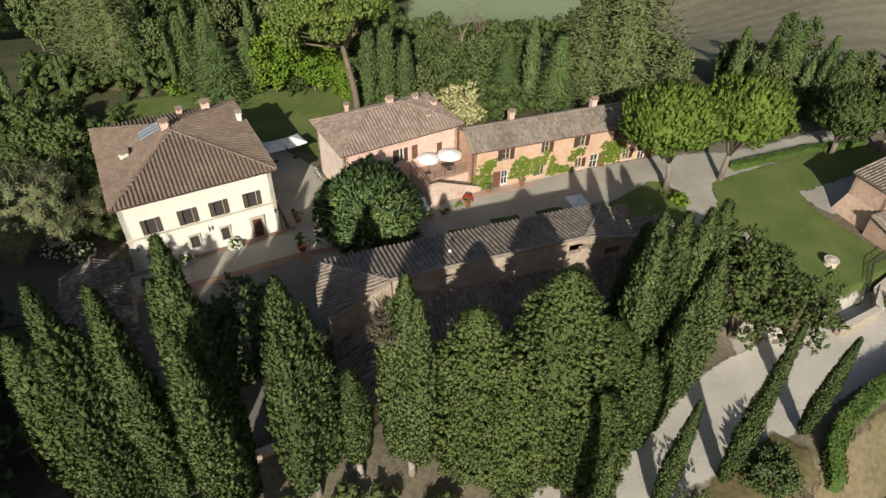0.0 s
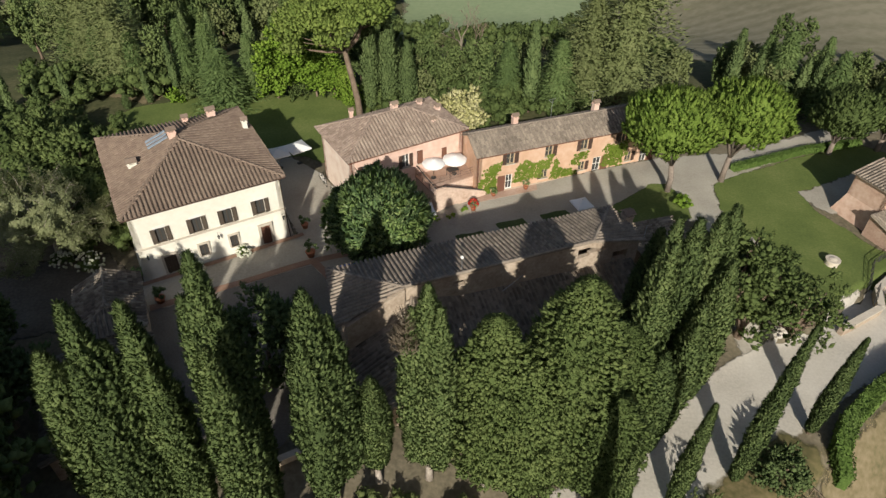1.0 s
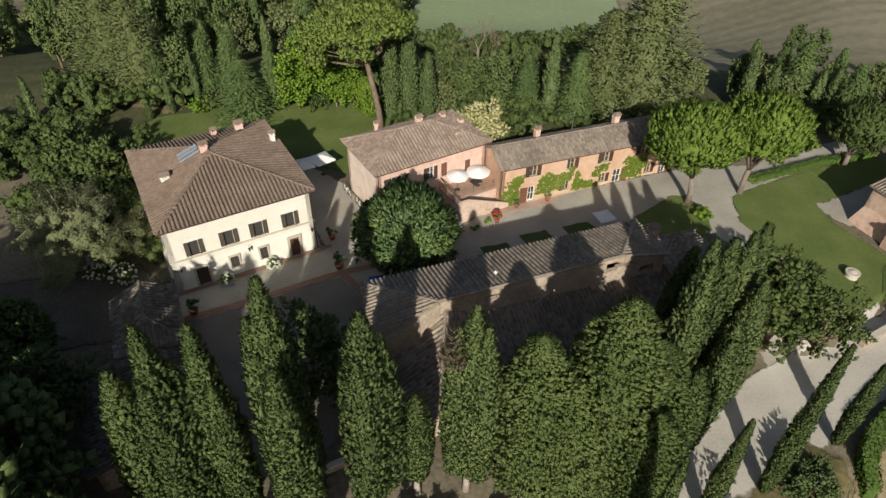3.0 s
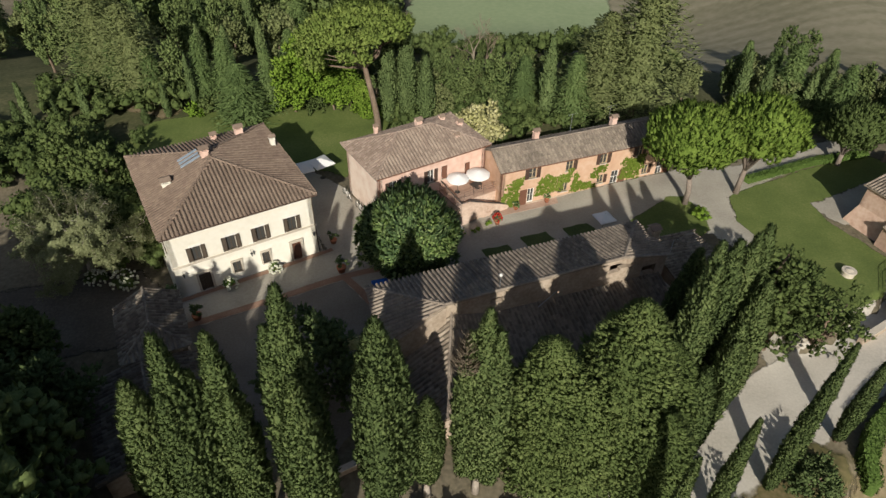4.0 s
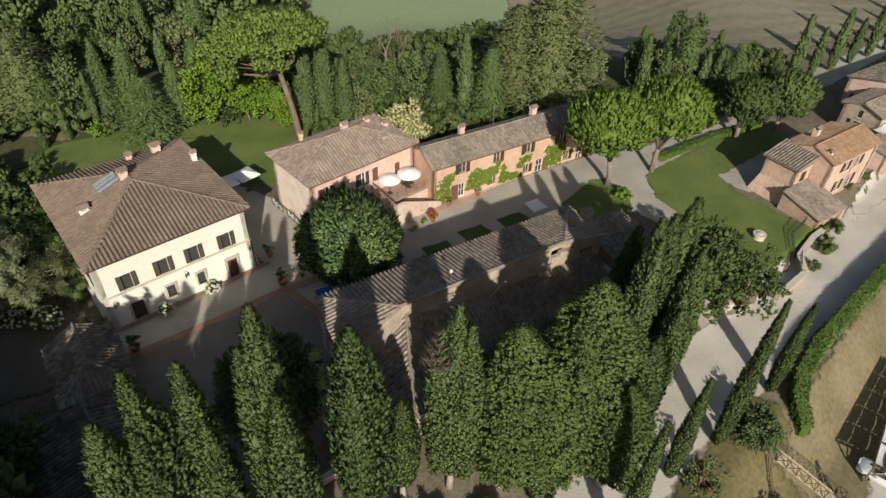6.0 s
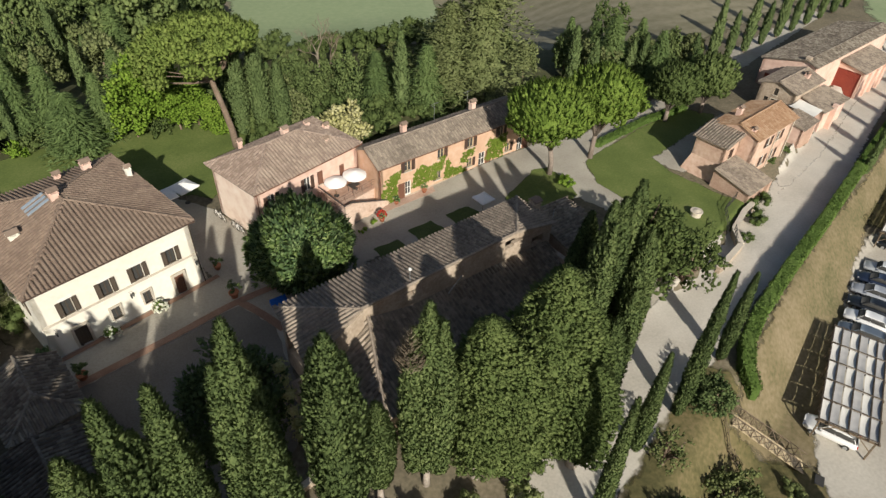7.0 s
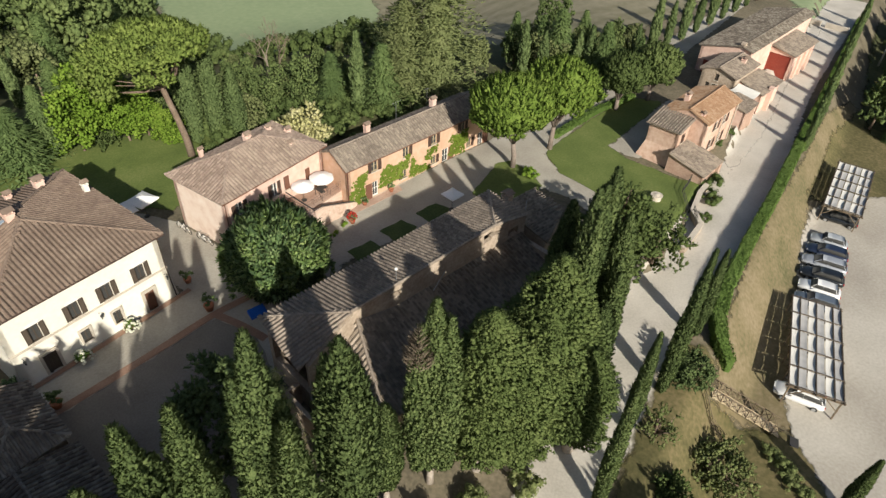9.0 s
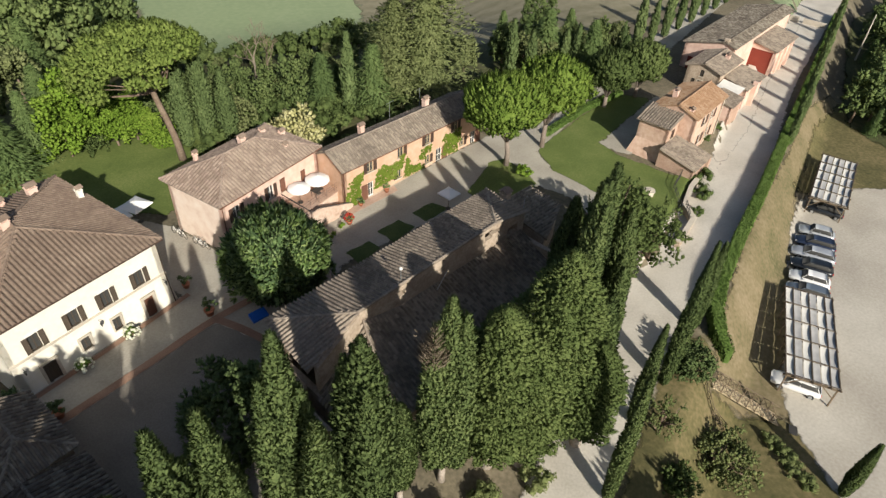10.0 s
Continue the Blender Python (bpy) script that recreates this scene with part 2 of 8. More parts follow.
M_RED = foliage("red_flower", [(0.3, 0.02, 0.015), (0.45, 0.04, 0.03), (0.55, 0.1, 0.06)])
M_BRICKPINK = surface("pink_brick_render", [(0.4, 0.26, 0.195), (0.53, 0.37, 0.285), (0.62, 0.47, 0.38)], 0.93, 2.2, 0.55, 0.35)
M_CARPARK = surface("car_park_gravel", [(0.27, 0.24, 0.2), (0.41, 0.375, 0.32), (0.55, 0.515, 0.45)], 0.95, 3.5, 0.11, 0.35, coarse_mix=0.68)
M_PALEPINK = surface("pale_pink_render", [(0.6, 0.43, 0.34), (0.74, 0.6, 0.5), (0.8, 0.7, 0.61)], 0.92, 1.2, 0.5, 0.25)
M_VERGE = surface("rough_grass", [(0.05, 0.052, 0.019), (0.12, 0.105, 0.045), (0.22, 0.17, 0.09)], 0.95, 2.6, 0.18, 0.6)

for mat_, width_ in ((M_GRAVEL, 0.5), (M_ROADGRAVEL, 0.55), (M_LAWN, 0.35), (M_BANK, 1.0), (M_FIELD, 3.0), (M_PLOUGH, 3.5), (M_WOODFLOOR, 1.6), (M_CARPARK, 0.9), (M_VERGE, 1.3), (M_SHADESOIL, 1.0)):
    worn_rim(mat_, width_)


# ---- mesh tools ----
class Mesh:
    """Collects vertices and faces, then makes one mesh."""

    def __init__(self):
        self.v, self.f = [], []

    def face(self, *pts):
        k = len(self.v)
        self.v.extend(pts)
        self.f.append(tuple(range(k, k + len(pts))))

    def box(self, x0, y0, z0, x1, y1, z1, top=0.0):
        """A box; top: by how much its top is drawn in on all sides."""
        k, t = len(self.v), top
        self.v += [(x0, y0, z0), (x1, y0, z0), (x1, y1, z0), (x0, y1, z0),
                   (x0 + t, y0 + t, z1), (x1 - t, y0 + t, z1), (x1 - t, y1 - t, z1), (x0 + t, y1 - t, z1)]
        for q in ((0, 3, 2, 1), (4, 5, 6, 7), (0, 1, 5, 4), (1, 2, 6, 5), (2, 3, 7, 6), (3, 0, 4, 7)):
            self.f.append(tuple(k + i for i in q))
        return self

    def slab(self, pts, thick):
        """A closed plate over the polygon pts, reaching thick downwards."""
        k, c = len(self.v), len(pts)
        self.v += [tuple(p) for p in pts] + [(p[0], p[1], p[2] - thick) for p in pts]
        self.f.append(tuple(range(k, k + c)))
        self.f.append(tuple(range(k + 2 * c - 1, k + c - 1, -1)))
        for i in range(c):
            j = (i + 1) % c
            self.f.append((k + i, k + c + i, k + c + j, k + j))
        return self

    def tube(self, pts, radii, sides=8, cap=True):
        """A tapered tube along pts."""
        k = len(self.v)
        pts = [Vector(p) for p in pts]
        for i, p in enumerate(pts):
            d = (pts[min(i + 1, len(pts) - 1)] - pts[max(i - 1, 0)]).normalized()
            a = d.orthogonal().normalized() if abs(d.z) < 0.9 else Vector((1, 0, 0)).cross(d).normalized()
            b = d.cross(a)
            for s in range(sides):
                w = 2 * math.pi * s / sides
                self.v.append(tuple(p + radii[i] * (math.cos(w) * a + math.sin(w) * b)))
        for i in range(len(pts) - 1):
            for s in range(sides):
                q, r = k + i * sides, (s + 1) % sides
                self.f.append((q + s, q + r, q + sides + r, q + sides + s))
        if cap:
            self.f.append(tuple(k + s for s in reversed(range(sides))))
            self.f.append(tuple(k + (len(pts) - 1) * sides + s for s in range(sides)))
        return self

    def lathe(self, profile, sides=16, cx=0.0, cy=0.0):
        """Turns (radius, height) pairs about the upright axis."""
        k = len(self.v)
        for r, z in profile:
            for s in range(sides):
                w = 2 * math.pi * s / sides
                self.v.append((cx + r * math.cos(w), cy + r * math.sin(w), z))
        for i in range(len(profile) - 1):
            for s in range(sides):
                q, r = k + i * sides, (s + 1) % sides
                self.f.append((q + s, q + r, q + sides + r, q + sides + s))
        self.f.append(tuple(k + s for s in reversed(range(sides))))
        self.f.append(tuple(k + (len(profile) - 1) * sides + s for s in range(sides)))
        return self

    def data(self, name):
        me = bpy.data.meshes.new(name)
        me.from_pydata(self.v, [], self.f)
        me.update()
        return me


def part(name, mesh, material, parent=None, label="", smooth=False, kind="", at=None):
    me = mesh.data(name) if isinstance(mesh, Mesh) else mesh
    if not me.materials:
        me.materials.append(material)
    if smooth:
        me.polygons.foreach_set("use_smooth", [True] * len(me.polygons))
    ob = new(name, me)
    ob.parent = parent
    if at is not None:
        ob.matrix_basis = at
    return tagged(ob, label, kind=kind)


def thing(name, m, label, category, group="", kind=""):
    ob = new(name)
    ob.empty_display_size = 0.2
    ob.matrix_basis = m
    return tagged(ob, label, category, group, kind)


def single(name, mesh, material, label, category, group="", kind="", m=None, smooth=False):
    ob = part(name, mesh, material, None, "", smooth)
    if m is not None:
        ob.matrix_basis = m
    return tagged(ob, label, category, group, kind)


def raw_mesh(name, verts, faces, normals=None):
    """A mesh from arrays: verts (n, 3), faces (m, 3 or 4); normals: the rounded shape that thin leaves share."""
    me = bpy.data.meshes.new(name)
    n, (m, c) = len(verts), faces.shape
    if normals is not None:
        p = verts[faces]
        geo = np.cross(p[:, 1] - p[:, 0], p[:, 2] - p[:, 0])
        faces = np.where(((geo * normals[faces].mean(1)).sum(1) < 0)[:, None], faces[:, ::-1], faces)
    me.vertices.add(n)
    me.vertices.foreach_set("co", np.ascontiguousarray(verts, dtype=np.float32).ravel())
    me.loops.add(m * c)
    me.loops.foreach_set("vertex_index", np.ascontiguousarray(faces, dtype=np.int32).ravel())
    me.polygons.add(m)
    me.polygons.foreach_set("loop_start", np.arange(0, m * c, c, dtype=np.int32))
    me.update(calc_edges=True)
    me.validate()
    if normals is not None:
        at = me.attributes.new("custom_normal", "FLOAT_VECTOR", "POINT")
        at.data.foreach_set("vector", np.ascontiguousarray(normals, dtype=np.float32).ravel())
        me.update()
    return me


# ---- the lie of the land ----
def smooth(a, b, x):
    t = min(1.0, max(0.0, (x - a) / (b - a)))
    return t * t * (3 - 2 * t)


def beside_road(x, y):
    """Metres to the right of the drive's middle line."""
    return 0.512 * (x - 6) - 0.859 * (y - 18)


def ground(x, y):
    d = beside_road(x, y)
    z = -0.8 + 0.35 * smooth(8, 20, x) - 1.05 * smooth(28, 44, x)
    drive = -2.1 - 0.4 * smooth(25, 60, x)
    z += (drive - z) * smooth(-11 + 7 * smooth(24, 30, x), -3.6, d)
    z += (-6.5 - z) * smooth(4.2, 9.8, d)
    z -= 13 * smooth(78, 150, y) * (1 - smooth(50, 85, x))
    z += 30 * smooth(250, 1400, math.hypot(x, y))
    return z


def axis(a, b, step, far):
    inner = list(np.arange(a, b + step / 2, step))
    out, s = [], step
    lo, hi = a, b
    left, right = [], []
    while lo > -far:
        s *= 1.35
        lo, hi = lo - s, hi + s
        left.append(lo), right.append(hi)
    return left[::-1] + inner + right


def land():
    xs, ys = axis(-80, 130, 1.25, 2500), axis(-30, 165, 1.25, 2500)
    v = np.array([(x, y, ground(x, y) + 0.04 * math.sin(x * 1.7) * math.sin(y * 1.3)) for y in ys for x in xs])
    w, h = len(xs), len(ys)
    i = np.arange((h - 1) * (w - 1))
    q = (i // (w - 1)) * w + i % (w - 1)
    me = raw_mesh("ground", v, np.stack([q, q + 1, q + w + 1, q + w], 1))
    me.polygons.foreach_set("use_smooth", [True] * len(me.polygons))
    return single("ground", me, M_GROUND, "dry grass and bare soil rolling to the horizon", "ground", kind="structure")


def inside(x, y, poly):
    hit, j = False, len(poly) - 1
    for i in range(len(poly)):
        (x1, y1), (x2, y2) = poly[i], poly[j]
        if (y1 > y) != (y2 > y) and x < (x2 - x1) * (y - y1) / (y2 - y1) + x1:
            hit = not hit
        j = i
    return hit


def patch(name, poly, material, label, category, lift=0.06, cell=0.4, level=None):
    """A thin cover over the land within a polygon, with a slightly ragged rim."""
    xs, ys = [p[0] for p in poly], [p[1] for p in poly]
    nx, ny = int((max(xs) - min(xs)) / cell) + 2, int((max(ys) - min(ys)) / cell) + 2
    idx, v, f = {}, [], []

    def vert(i, j):
        if (i, j) not in idx:
            x, y = min(xs) + i * cell, min(ys) + j * cell
            x += 0.12 * cell * math.sin(5.1 * i + 3.7 * j)
            y += 0.12 * cell * math.sin(4.3 * i - 2.9 * j)
            idx[(i, j)] = len(v)
            v.append((x, y, (ground(x, y) if level is None else level) + lift))
        return idx[(i, j)]

    for i in range(nx):
        for j in range(ny):
            x, y = min(xs) + (i + 0.5) * cell, min(ys) + (j + 0.5) * cell
            if inside(x, y, poly):
                f.append((vert(i, j), vert(i + 1, j), vert(i + 1, j + 1), vert(i, j + 1)))
    used = {}
    for q in f:
        for k in q:
            used[k] = used.get(k, 0) + 1
    for k, c in used.items():
        if c < 4:
            p, best, spot_ = Vector(v[k]).to_2d(), 9e9, None
            for a in range(len(poly)):
                e0, e1 = Vector(poly[a]), Vector(poly[(a + 1) % len(poly)])
                d = e1 - e0
                t = max(0.0, min(1.0, (p - e0).dot(d) / d.length_squared))
                w = e0 + d * t
                if (w - p).length < best:
                    best, spot_ = (w - p).length, w
            if best < 1.3 * cell:
                w = 0.35 * cell + 0.12
                x, y = spot_.x + w * noise.noise((spot_.x * 0.9, spot_.y * 0.9, 3.1)), spot_.y + w * noise.noise((spot_.x * 0.9, spot_.y * 0.9, 8.7))
                v[k] = (x, y, (ground(x, y) if level is None else level) + lift)
    me = bpy.data.meshes.new(name)
    me.from_pydata(v, [], f)
    me.update()
    rim_of(me, np.array(v)[:, :2], poly)
    return single(name, me, material, label, category, kind="structure", smooth=True)


def rim_of(me, P, poly):
    """Stores each vertex's distance to the polygon's edge."""
    d = np.full(len(P), 1e9)
    for a, b in zip(poly, poly[1:] + poly[:1]):
        a, b = np.array(a, dtype=float), np.array(b, dtype=float)
        t = np.clip(((P - a) @ (b - a)) / ((b - a) @ (b - a)), 0, 1)[:, None]
        d = np.minimum(d, np.linalg.norm(P - a - t * (b - a), axis=1))
    me.attributes.new("rim", "FLOAT", "POINT").data.foreach_set("value", d.astype(np.float32))


def ribbon(name, line, widths, material, label, category, lift=0.07, step=0.8, across=8):
    """A road along a line of (x, y), draped over the land."""
    pts = [Vector((*p, 0)) for p in line]
    v, f, rows, edge = [], [], 0, []
    for k in range(len(pts) - 1):
        n = max(1, int((pts[k + 1] - pts[k]).length / step))
        for i in range(n + (k == len(pts) - 2)):
            t = i / n
            t2, t3 = t * t, t * t * t
            p0, p1, p2, p3 = pts[max(k - 1, 0)], pts[k], pts[k + 1], pts[min(k + 2, len(pts) - 1)]
            p = 0.5 * ((2 * p1) + (p2 - p0) * t + (2 * p0 - 5 * p1 + 4 * p2 - p3) * t2 + (3 * p1 - p0 - 3 * p2 + p3) * t3)
            d = (0.5 * ((p2 - p0) + 2 * (2 * p0 - 5 * p1 + 4 * p2 - p3) * t + 3 * (3 * p1 - p0 - 3 * p2 + p3) * t2)).normalized()
            nrm = Vector((-d.y, d.x, 0))
            w = widths[k] * (1 - t) + widths[k + 1] * t
            for a in range(across + 1):
                s = (a / across - 0.5) * w
                if a in (0, across):
                    s *= 1 + 0.06 * noise.noise((p.x * 0.7, p.y * 0.7, a))
                q = p + nrm * s
                edge.append(w / 2 - abs(a / across - 0.5) * w)
                v.append((q.x, q.y, ground(q.x, q.y) + lift))
            rows += 1
    for r in range(rows - 1):
        for a in range(across):
            k = r * (across + 1) + a
            f.append((k, k + across + 1, k + across + 2, k + 1))
    me = bpy.data.meshes.new(name)
    me.from_pydata(v, [], f)
    me.update()
    me.attributes.new("rim", "FLOAT", "POINT").data.foreach_set("value", edge)
    return single(name, me, material, label, category, kind="structure", smooth=True)


land()
DRIVE = [(-7, 8), (5.9, 18.3), (13.3, 22.8), (23.2, 29.4), (33.5, 35.2), (48, 42.6), (61, 50.7), (79.5, 62.4), (111, 80.6), (130, 91)]
ribbon("road", DRIVE, [5.6, 5.8, 6.0, 7.4, 6.9, 7.4, 7.0, 6.4, 7.4, 7.4], M_ROADGRAVEL, "pale gravel drive crossed by long tree shadows", "road", 0.12, 0.8, 12)
patch("farm_yard", [(50.5, 46.6), (53.2, 50.6), (56.6, 52.8), (60.6, 55.8), (64.8, 58.6), (76, 66), (104, 83), (108, 80), (80, 63.6), (62, 52.2)], M_ROADGRAVEL, "pale gravel yard before the farm sheds", "yard", 0.16, 0.6)
patch("side_track", [(-60, 30), (-44, 33), (-31, 36), (-27, 38), (-28.2, 43), (-32, 46.6), (-44, 43.6), (-60, 44)], M_SHADESOIL, "earth track beside the villa with tree shade in its dark colour", "track", 0.06)
patch("forecourt", [(-28.6, 37.6), (-25, 28), (-12, 26), (-9, 36), (0, 47), (14, 50.5), (20, 50), (25, 50.4), (27, 47), (27, 42), (24, 36), (25, 30), (33, 35), (31, 41), (31, 47), (28.8, 53), (29.4, 56.9), (34.5, 60.1), (45.4, 67.2), (57, 71), (75, 80), (104, 95), (103, 98), (72, 84),
                    (50, 72), (33, 64), (25, 62.6), (4, 56), (0, 56), (-9, 52), (-13.5, 60), (-18, 64), (-21.5, 62), (-14.6, 49), (-27.5, 42.2), (-28.4, 42.4)],
      M_GRAVEL, "grey gravel forecourt between the houses", "forecourt", 0.07)
patch("house_yard", [(38.9, 56.6), (46, 60.2), (56, 65), (60, 61), (41, 52.6), (39.5, 54)], M_GRAVEL, "grey gravel yard beside the brick farmhouse", "yard", 0.11)
patch("lawn", [(29.4, 57.2), (33.4, 59.6), (42.7, 64.6), (52, 67.2), (55, 64.5), (46, 60), (39.2, 56.8), (39.4, 53.5), (42.7, 47.2), (45.6, 45.2), (43, 43.4), (38.6, 39.3), (35.4, 37.8), (31.4, 36.4), (29, 38), (30.6, 46.3), (28.6, 52.5)],
      M_LAWN, "mown green lawn with a stone well", "lawn", 0.09)
patch("lawn", [(16.9, 52.7), (22.5, 57.1), (24.6, 57), (25.6, 53.6), (25.1, 51), (22, 48.6), (18, 49.2)], M_LAWN, "small grass island under the pine tree", "lawn", 0.12)
for q in ([(1, 48.6), (3.8, 49.4), (4.4, 47.9), (1.6, 46.6)], [(5.1, 50.4), (7.9, 51.4), (9.1, 49.6), (6, 48.2)], [(9.8, 52), (12.5, 52.8), (13.6, 51.0), (10.4, 49.9)]):
    patch("grass_bed", q, M_SHADEBED, "rectangular grass bed in the gravel court, shade in its dark colour", "grass bed", 0.13, 0.2)
patch("lawn", [(-43, 66), (-40, 75.5), (-30, 79.5), (-20, 80.5), (-12, 80), (-6, 77), (-7, 68), (-13.8, 62), (-16, 63.5), (-22, 62.5), (-33, 57)], M_LAWN, "mown lawn behind the white villa", "lawn", 0.12)
patch("car_park", [(27.2, 9), (30, 16.8), (33, 20.6), (39, 24.6), (46, 30.3), (54, 36.9), (60, 40.4), (66, 41.4), (74, 38), (86, 28), (60, 10), (40, -6)], M_CARPARK, "pale gravel car park below the bank", "car park", 0.22, 0.6)
patch("bank", [(24, 21), (28, 25.5), (42, 34.8), (52, 40.3), (62, 45.6), (78, 54.8), (92, 60), (96, 53), (74, 47.5), (60, 41), (47, 30), (34, 20.5), (31, 17)], M_BANK, "dry grass bank between drive and car park", "bank", 0.18, 0.5)
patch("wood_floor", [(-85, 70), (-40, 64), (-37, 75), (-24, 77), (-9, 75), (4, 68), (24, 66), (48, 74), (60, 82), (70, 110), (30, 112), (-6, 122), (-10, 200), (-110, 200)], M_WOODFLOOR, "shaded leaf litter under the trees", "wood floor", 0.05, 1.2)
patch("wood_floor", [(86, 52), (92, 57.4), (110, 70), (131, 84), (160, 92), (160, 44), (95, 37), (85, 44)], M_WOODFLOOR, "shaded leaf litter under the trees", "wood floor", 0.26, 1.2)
patch("field", [(-9, 128), (4, 119), (31, 118), (48, 150), (66, 300), (10, 300), (-6, 190)], M_FIELD, "pale green crop field beyond the wood", "field", 0.1, 2.5)
patch("field", [(27, 121), (34, 106), (48, 95), (61, 85), (112, 105), (220, 180), (220, 300), (62, 300), (42, 150)], M_PLOUGH, "brown stubble field beyond the wood", "field", 0.13, 2.5)
patch("field", [(105, 84), (113.5, 79.6), (140, 94), (210, 140), (170, 160)], M_FIELD, "pale green meadow at the end of the drive", "field", 0.1, 1.5)
patch("verge", [(8.8, 16.6), (14.5, 20.6), (24.2, 27.2), (27, 25.4), (26.8, 23.4), (24, 21.4), (31, 16.8), (29.4, 9), (20, 2), (8, 10)], M_VERGE, "rough green and brown grass below the drive", "verge", 0.15, 0.5)
patch("clearing", [(-54, 83), (-53, 93), (-44, 84), (-36.5, 80), (-38, 76.2), (-46, 79.5)], M_BANK, "bare reddish clearing among the trees", "clearing", 0.12, 0.8)
patch("rough_ground", [(59, 41.5), (66, 45), (78, 52.6), (92, 58), (112, 52), (100, 26), (84, 28), (73, 37.4), (65, 40.6)], M_VERGE, "rough brown and green grass behind the carport", "verge", 0.2, 0.7)


# ---- building tools ----
TILE_A, TILE_B = 0.37, 0.36


TILE_MESH = {}


def one_tile(material):
    """One curved tile, x across, y up the slope; all single tiles of a material share it."""
    if material.name in TILE_MESH:
        return TILE_MESH[material.name]
    m = Mesh()
    arc = [(math.cos(w), math.sin(w)) for w in (math.pi, 0.72 * math.pi, 0.5 * math.pi, 0.28 * math.pi, 0.0)]
    for y, r, h in ((0.0, 0.13, 0.025), (TILE_B + 0.05, 0.105, 0.0)):
        m.v += [(c * r, y, h + s * r * 1.05) for c, s in arc]
    for i in range(4):
        m.f.append((i, i + 1, 6 + i, 5 + i))
    m.f.append((0, 4, 3, 2, 1))
    TILE_MESH[material.name] = m.data("tile")
    return TILE_MESH[material.name]


def tiles(name, parent, o, along, up, length, rise, material, left=(0.0, 0.0), right=(0.0, 0.0), label="", seed=1, apart=False, keep=None):
    """Rows of curved clay tiles over one roof slope. o: the eave's left end; along, up: unit ways in the slope;
    left, right: how far the slope's sides are drawn in at the eave and at the top; keep: a plan outline to stay in."""
    rng = random.Random(seed)
    o, a, b = Vector(o), Vector(along).normalized(), Vector(up).normalized()
    n = a.cross(b).normalized()
    if n.z < 0:
        n = -n
    m = Mesh()
    cols = int(length / TILE_A)
    arc = [(math.cos(w), math.sin(w)) for w in (math.pi, 0.72 * math.pi, 0.5 * math.pi, 0.28 * math.pi, 0.0)]
    for c in range(cols + 1):
        x = (c + 0.5) * length / (cols + 1)
        y, drop = -0.05, rng.uniform(-0.03, 0.03)
        while y < rise:
            f = y / rise
            lo = left[0] + (left[1] - left[0]) * f
            hi = length - right[0] - (right[1] - right[0]) * f
            at = o + a * x + b * (y + TILE_B * 0.5)
            if lo - 0.05 <= x <= hi + 0.05 and (keep is None or inside(at.x, at.y, keep)):
                if apart:
                    rot = Matrix((a, b, n)).transposed().to_4x4()
                    ob = part("tile", one_tile(material), material, parent)
                    ob.matrix_basis = Matrix.Translation(o + a * x + b * (y + drop) + n * 0.035) @ rot @ pose(0, 0, rng.uniform(0.0, 0.018), 0, 0, rng.uniform(-2.5, 2.5))
                    y += TILE_B
                    continue
                k, tilt = len(m.v), rng.uniform(-0.015, 0.015)
                lift = rng.uniform(0.0, 0.018)
                for e, (yy, r, h) in enumerate(((y + drop, 0.13, 0.025), (min(y + TILE_B + 0.05, rise) + drop, 0.105, 0.0))):
                    for cs, sn in arc:
                        p = o + a * (x + cs * r + tilt * e) + b * yy + n * (0.035 + lift + h + sn * r * 1.05)
                        m.v.append(tuple(p))
                for i in range(4):
                    m.f.append((k + i, k + i + 1, k + 6 + i, k + 5 + i))
                m.f.append((k, k + 4, k + 3, k + 2, k + 1))
            y += TILE_B
    if apart:
        return None
    return part(name, m, material, parent, label, kind="stuff")


def ridge_tiles(parent, p, q, material, lift=0.1):
    """Half-round capping tiles along a ridge or hip, one mesh shared by all of one line."""
    p, q = Vector(p), Vector(q)
    d = q - p
    n = max(1, int(d.length / 0.42))
    step = d.length / n
    m = Mesh()
    for e, (x, r) in enumerate(((-0.03, 0.13), (step + 0.03, 0.105))):
        for i in range(6):
            w = math.pi * i / 5
            m.v.append((x, math.cos(w) * r, math.sin(w) * r + 0.02 * (1 - e)))
    for i in range(5):
        m.f.append((i, i + 1, i + 7, i + 6))
    m.f.append((5, 4, 3, 2, 1, 0))
    me = m.data("ridge_tile")
    me.materials.append(material)
    rot = d.normalized().to_track_quat("X", "Z").to_matrix().to_4x4()
    for i in range(n):
        ob = part("ridge_tile", me, material, parent)
        ob.matrix_basis = Matrix.Translation(p + d * (i / n) + Vector((0, 0, lift))) @ rot


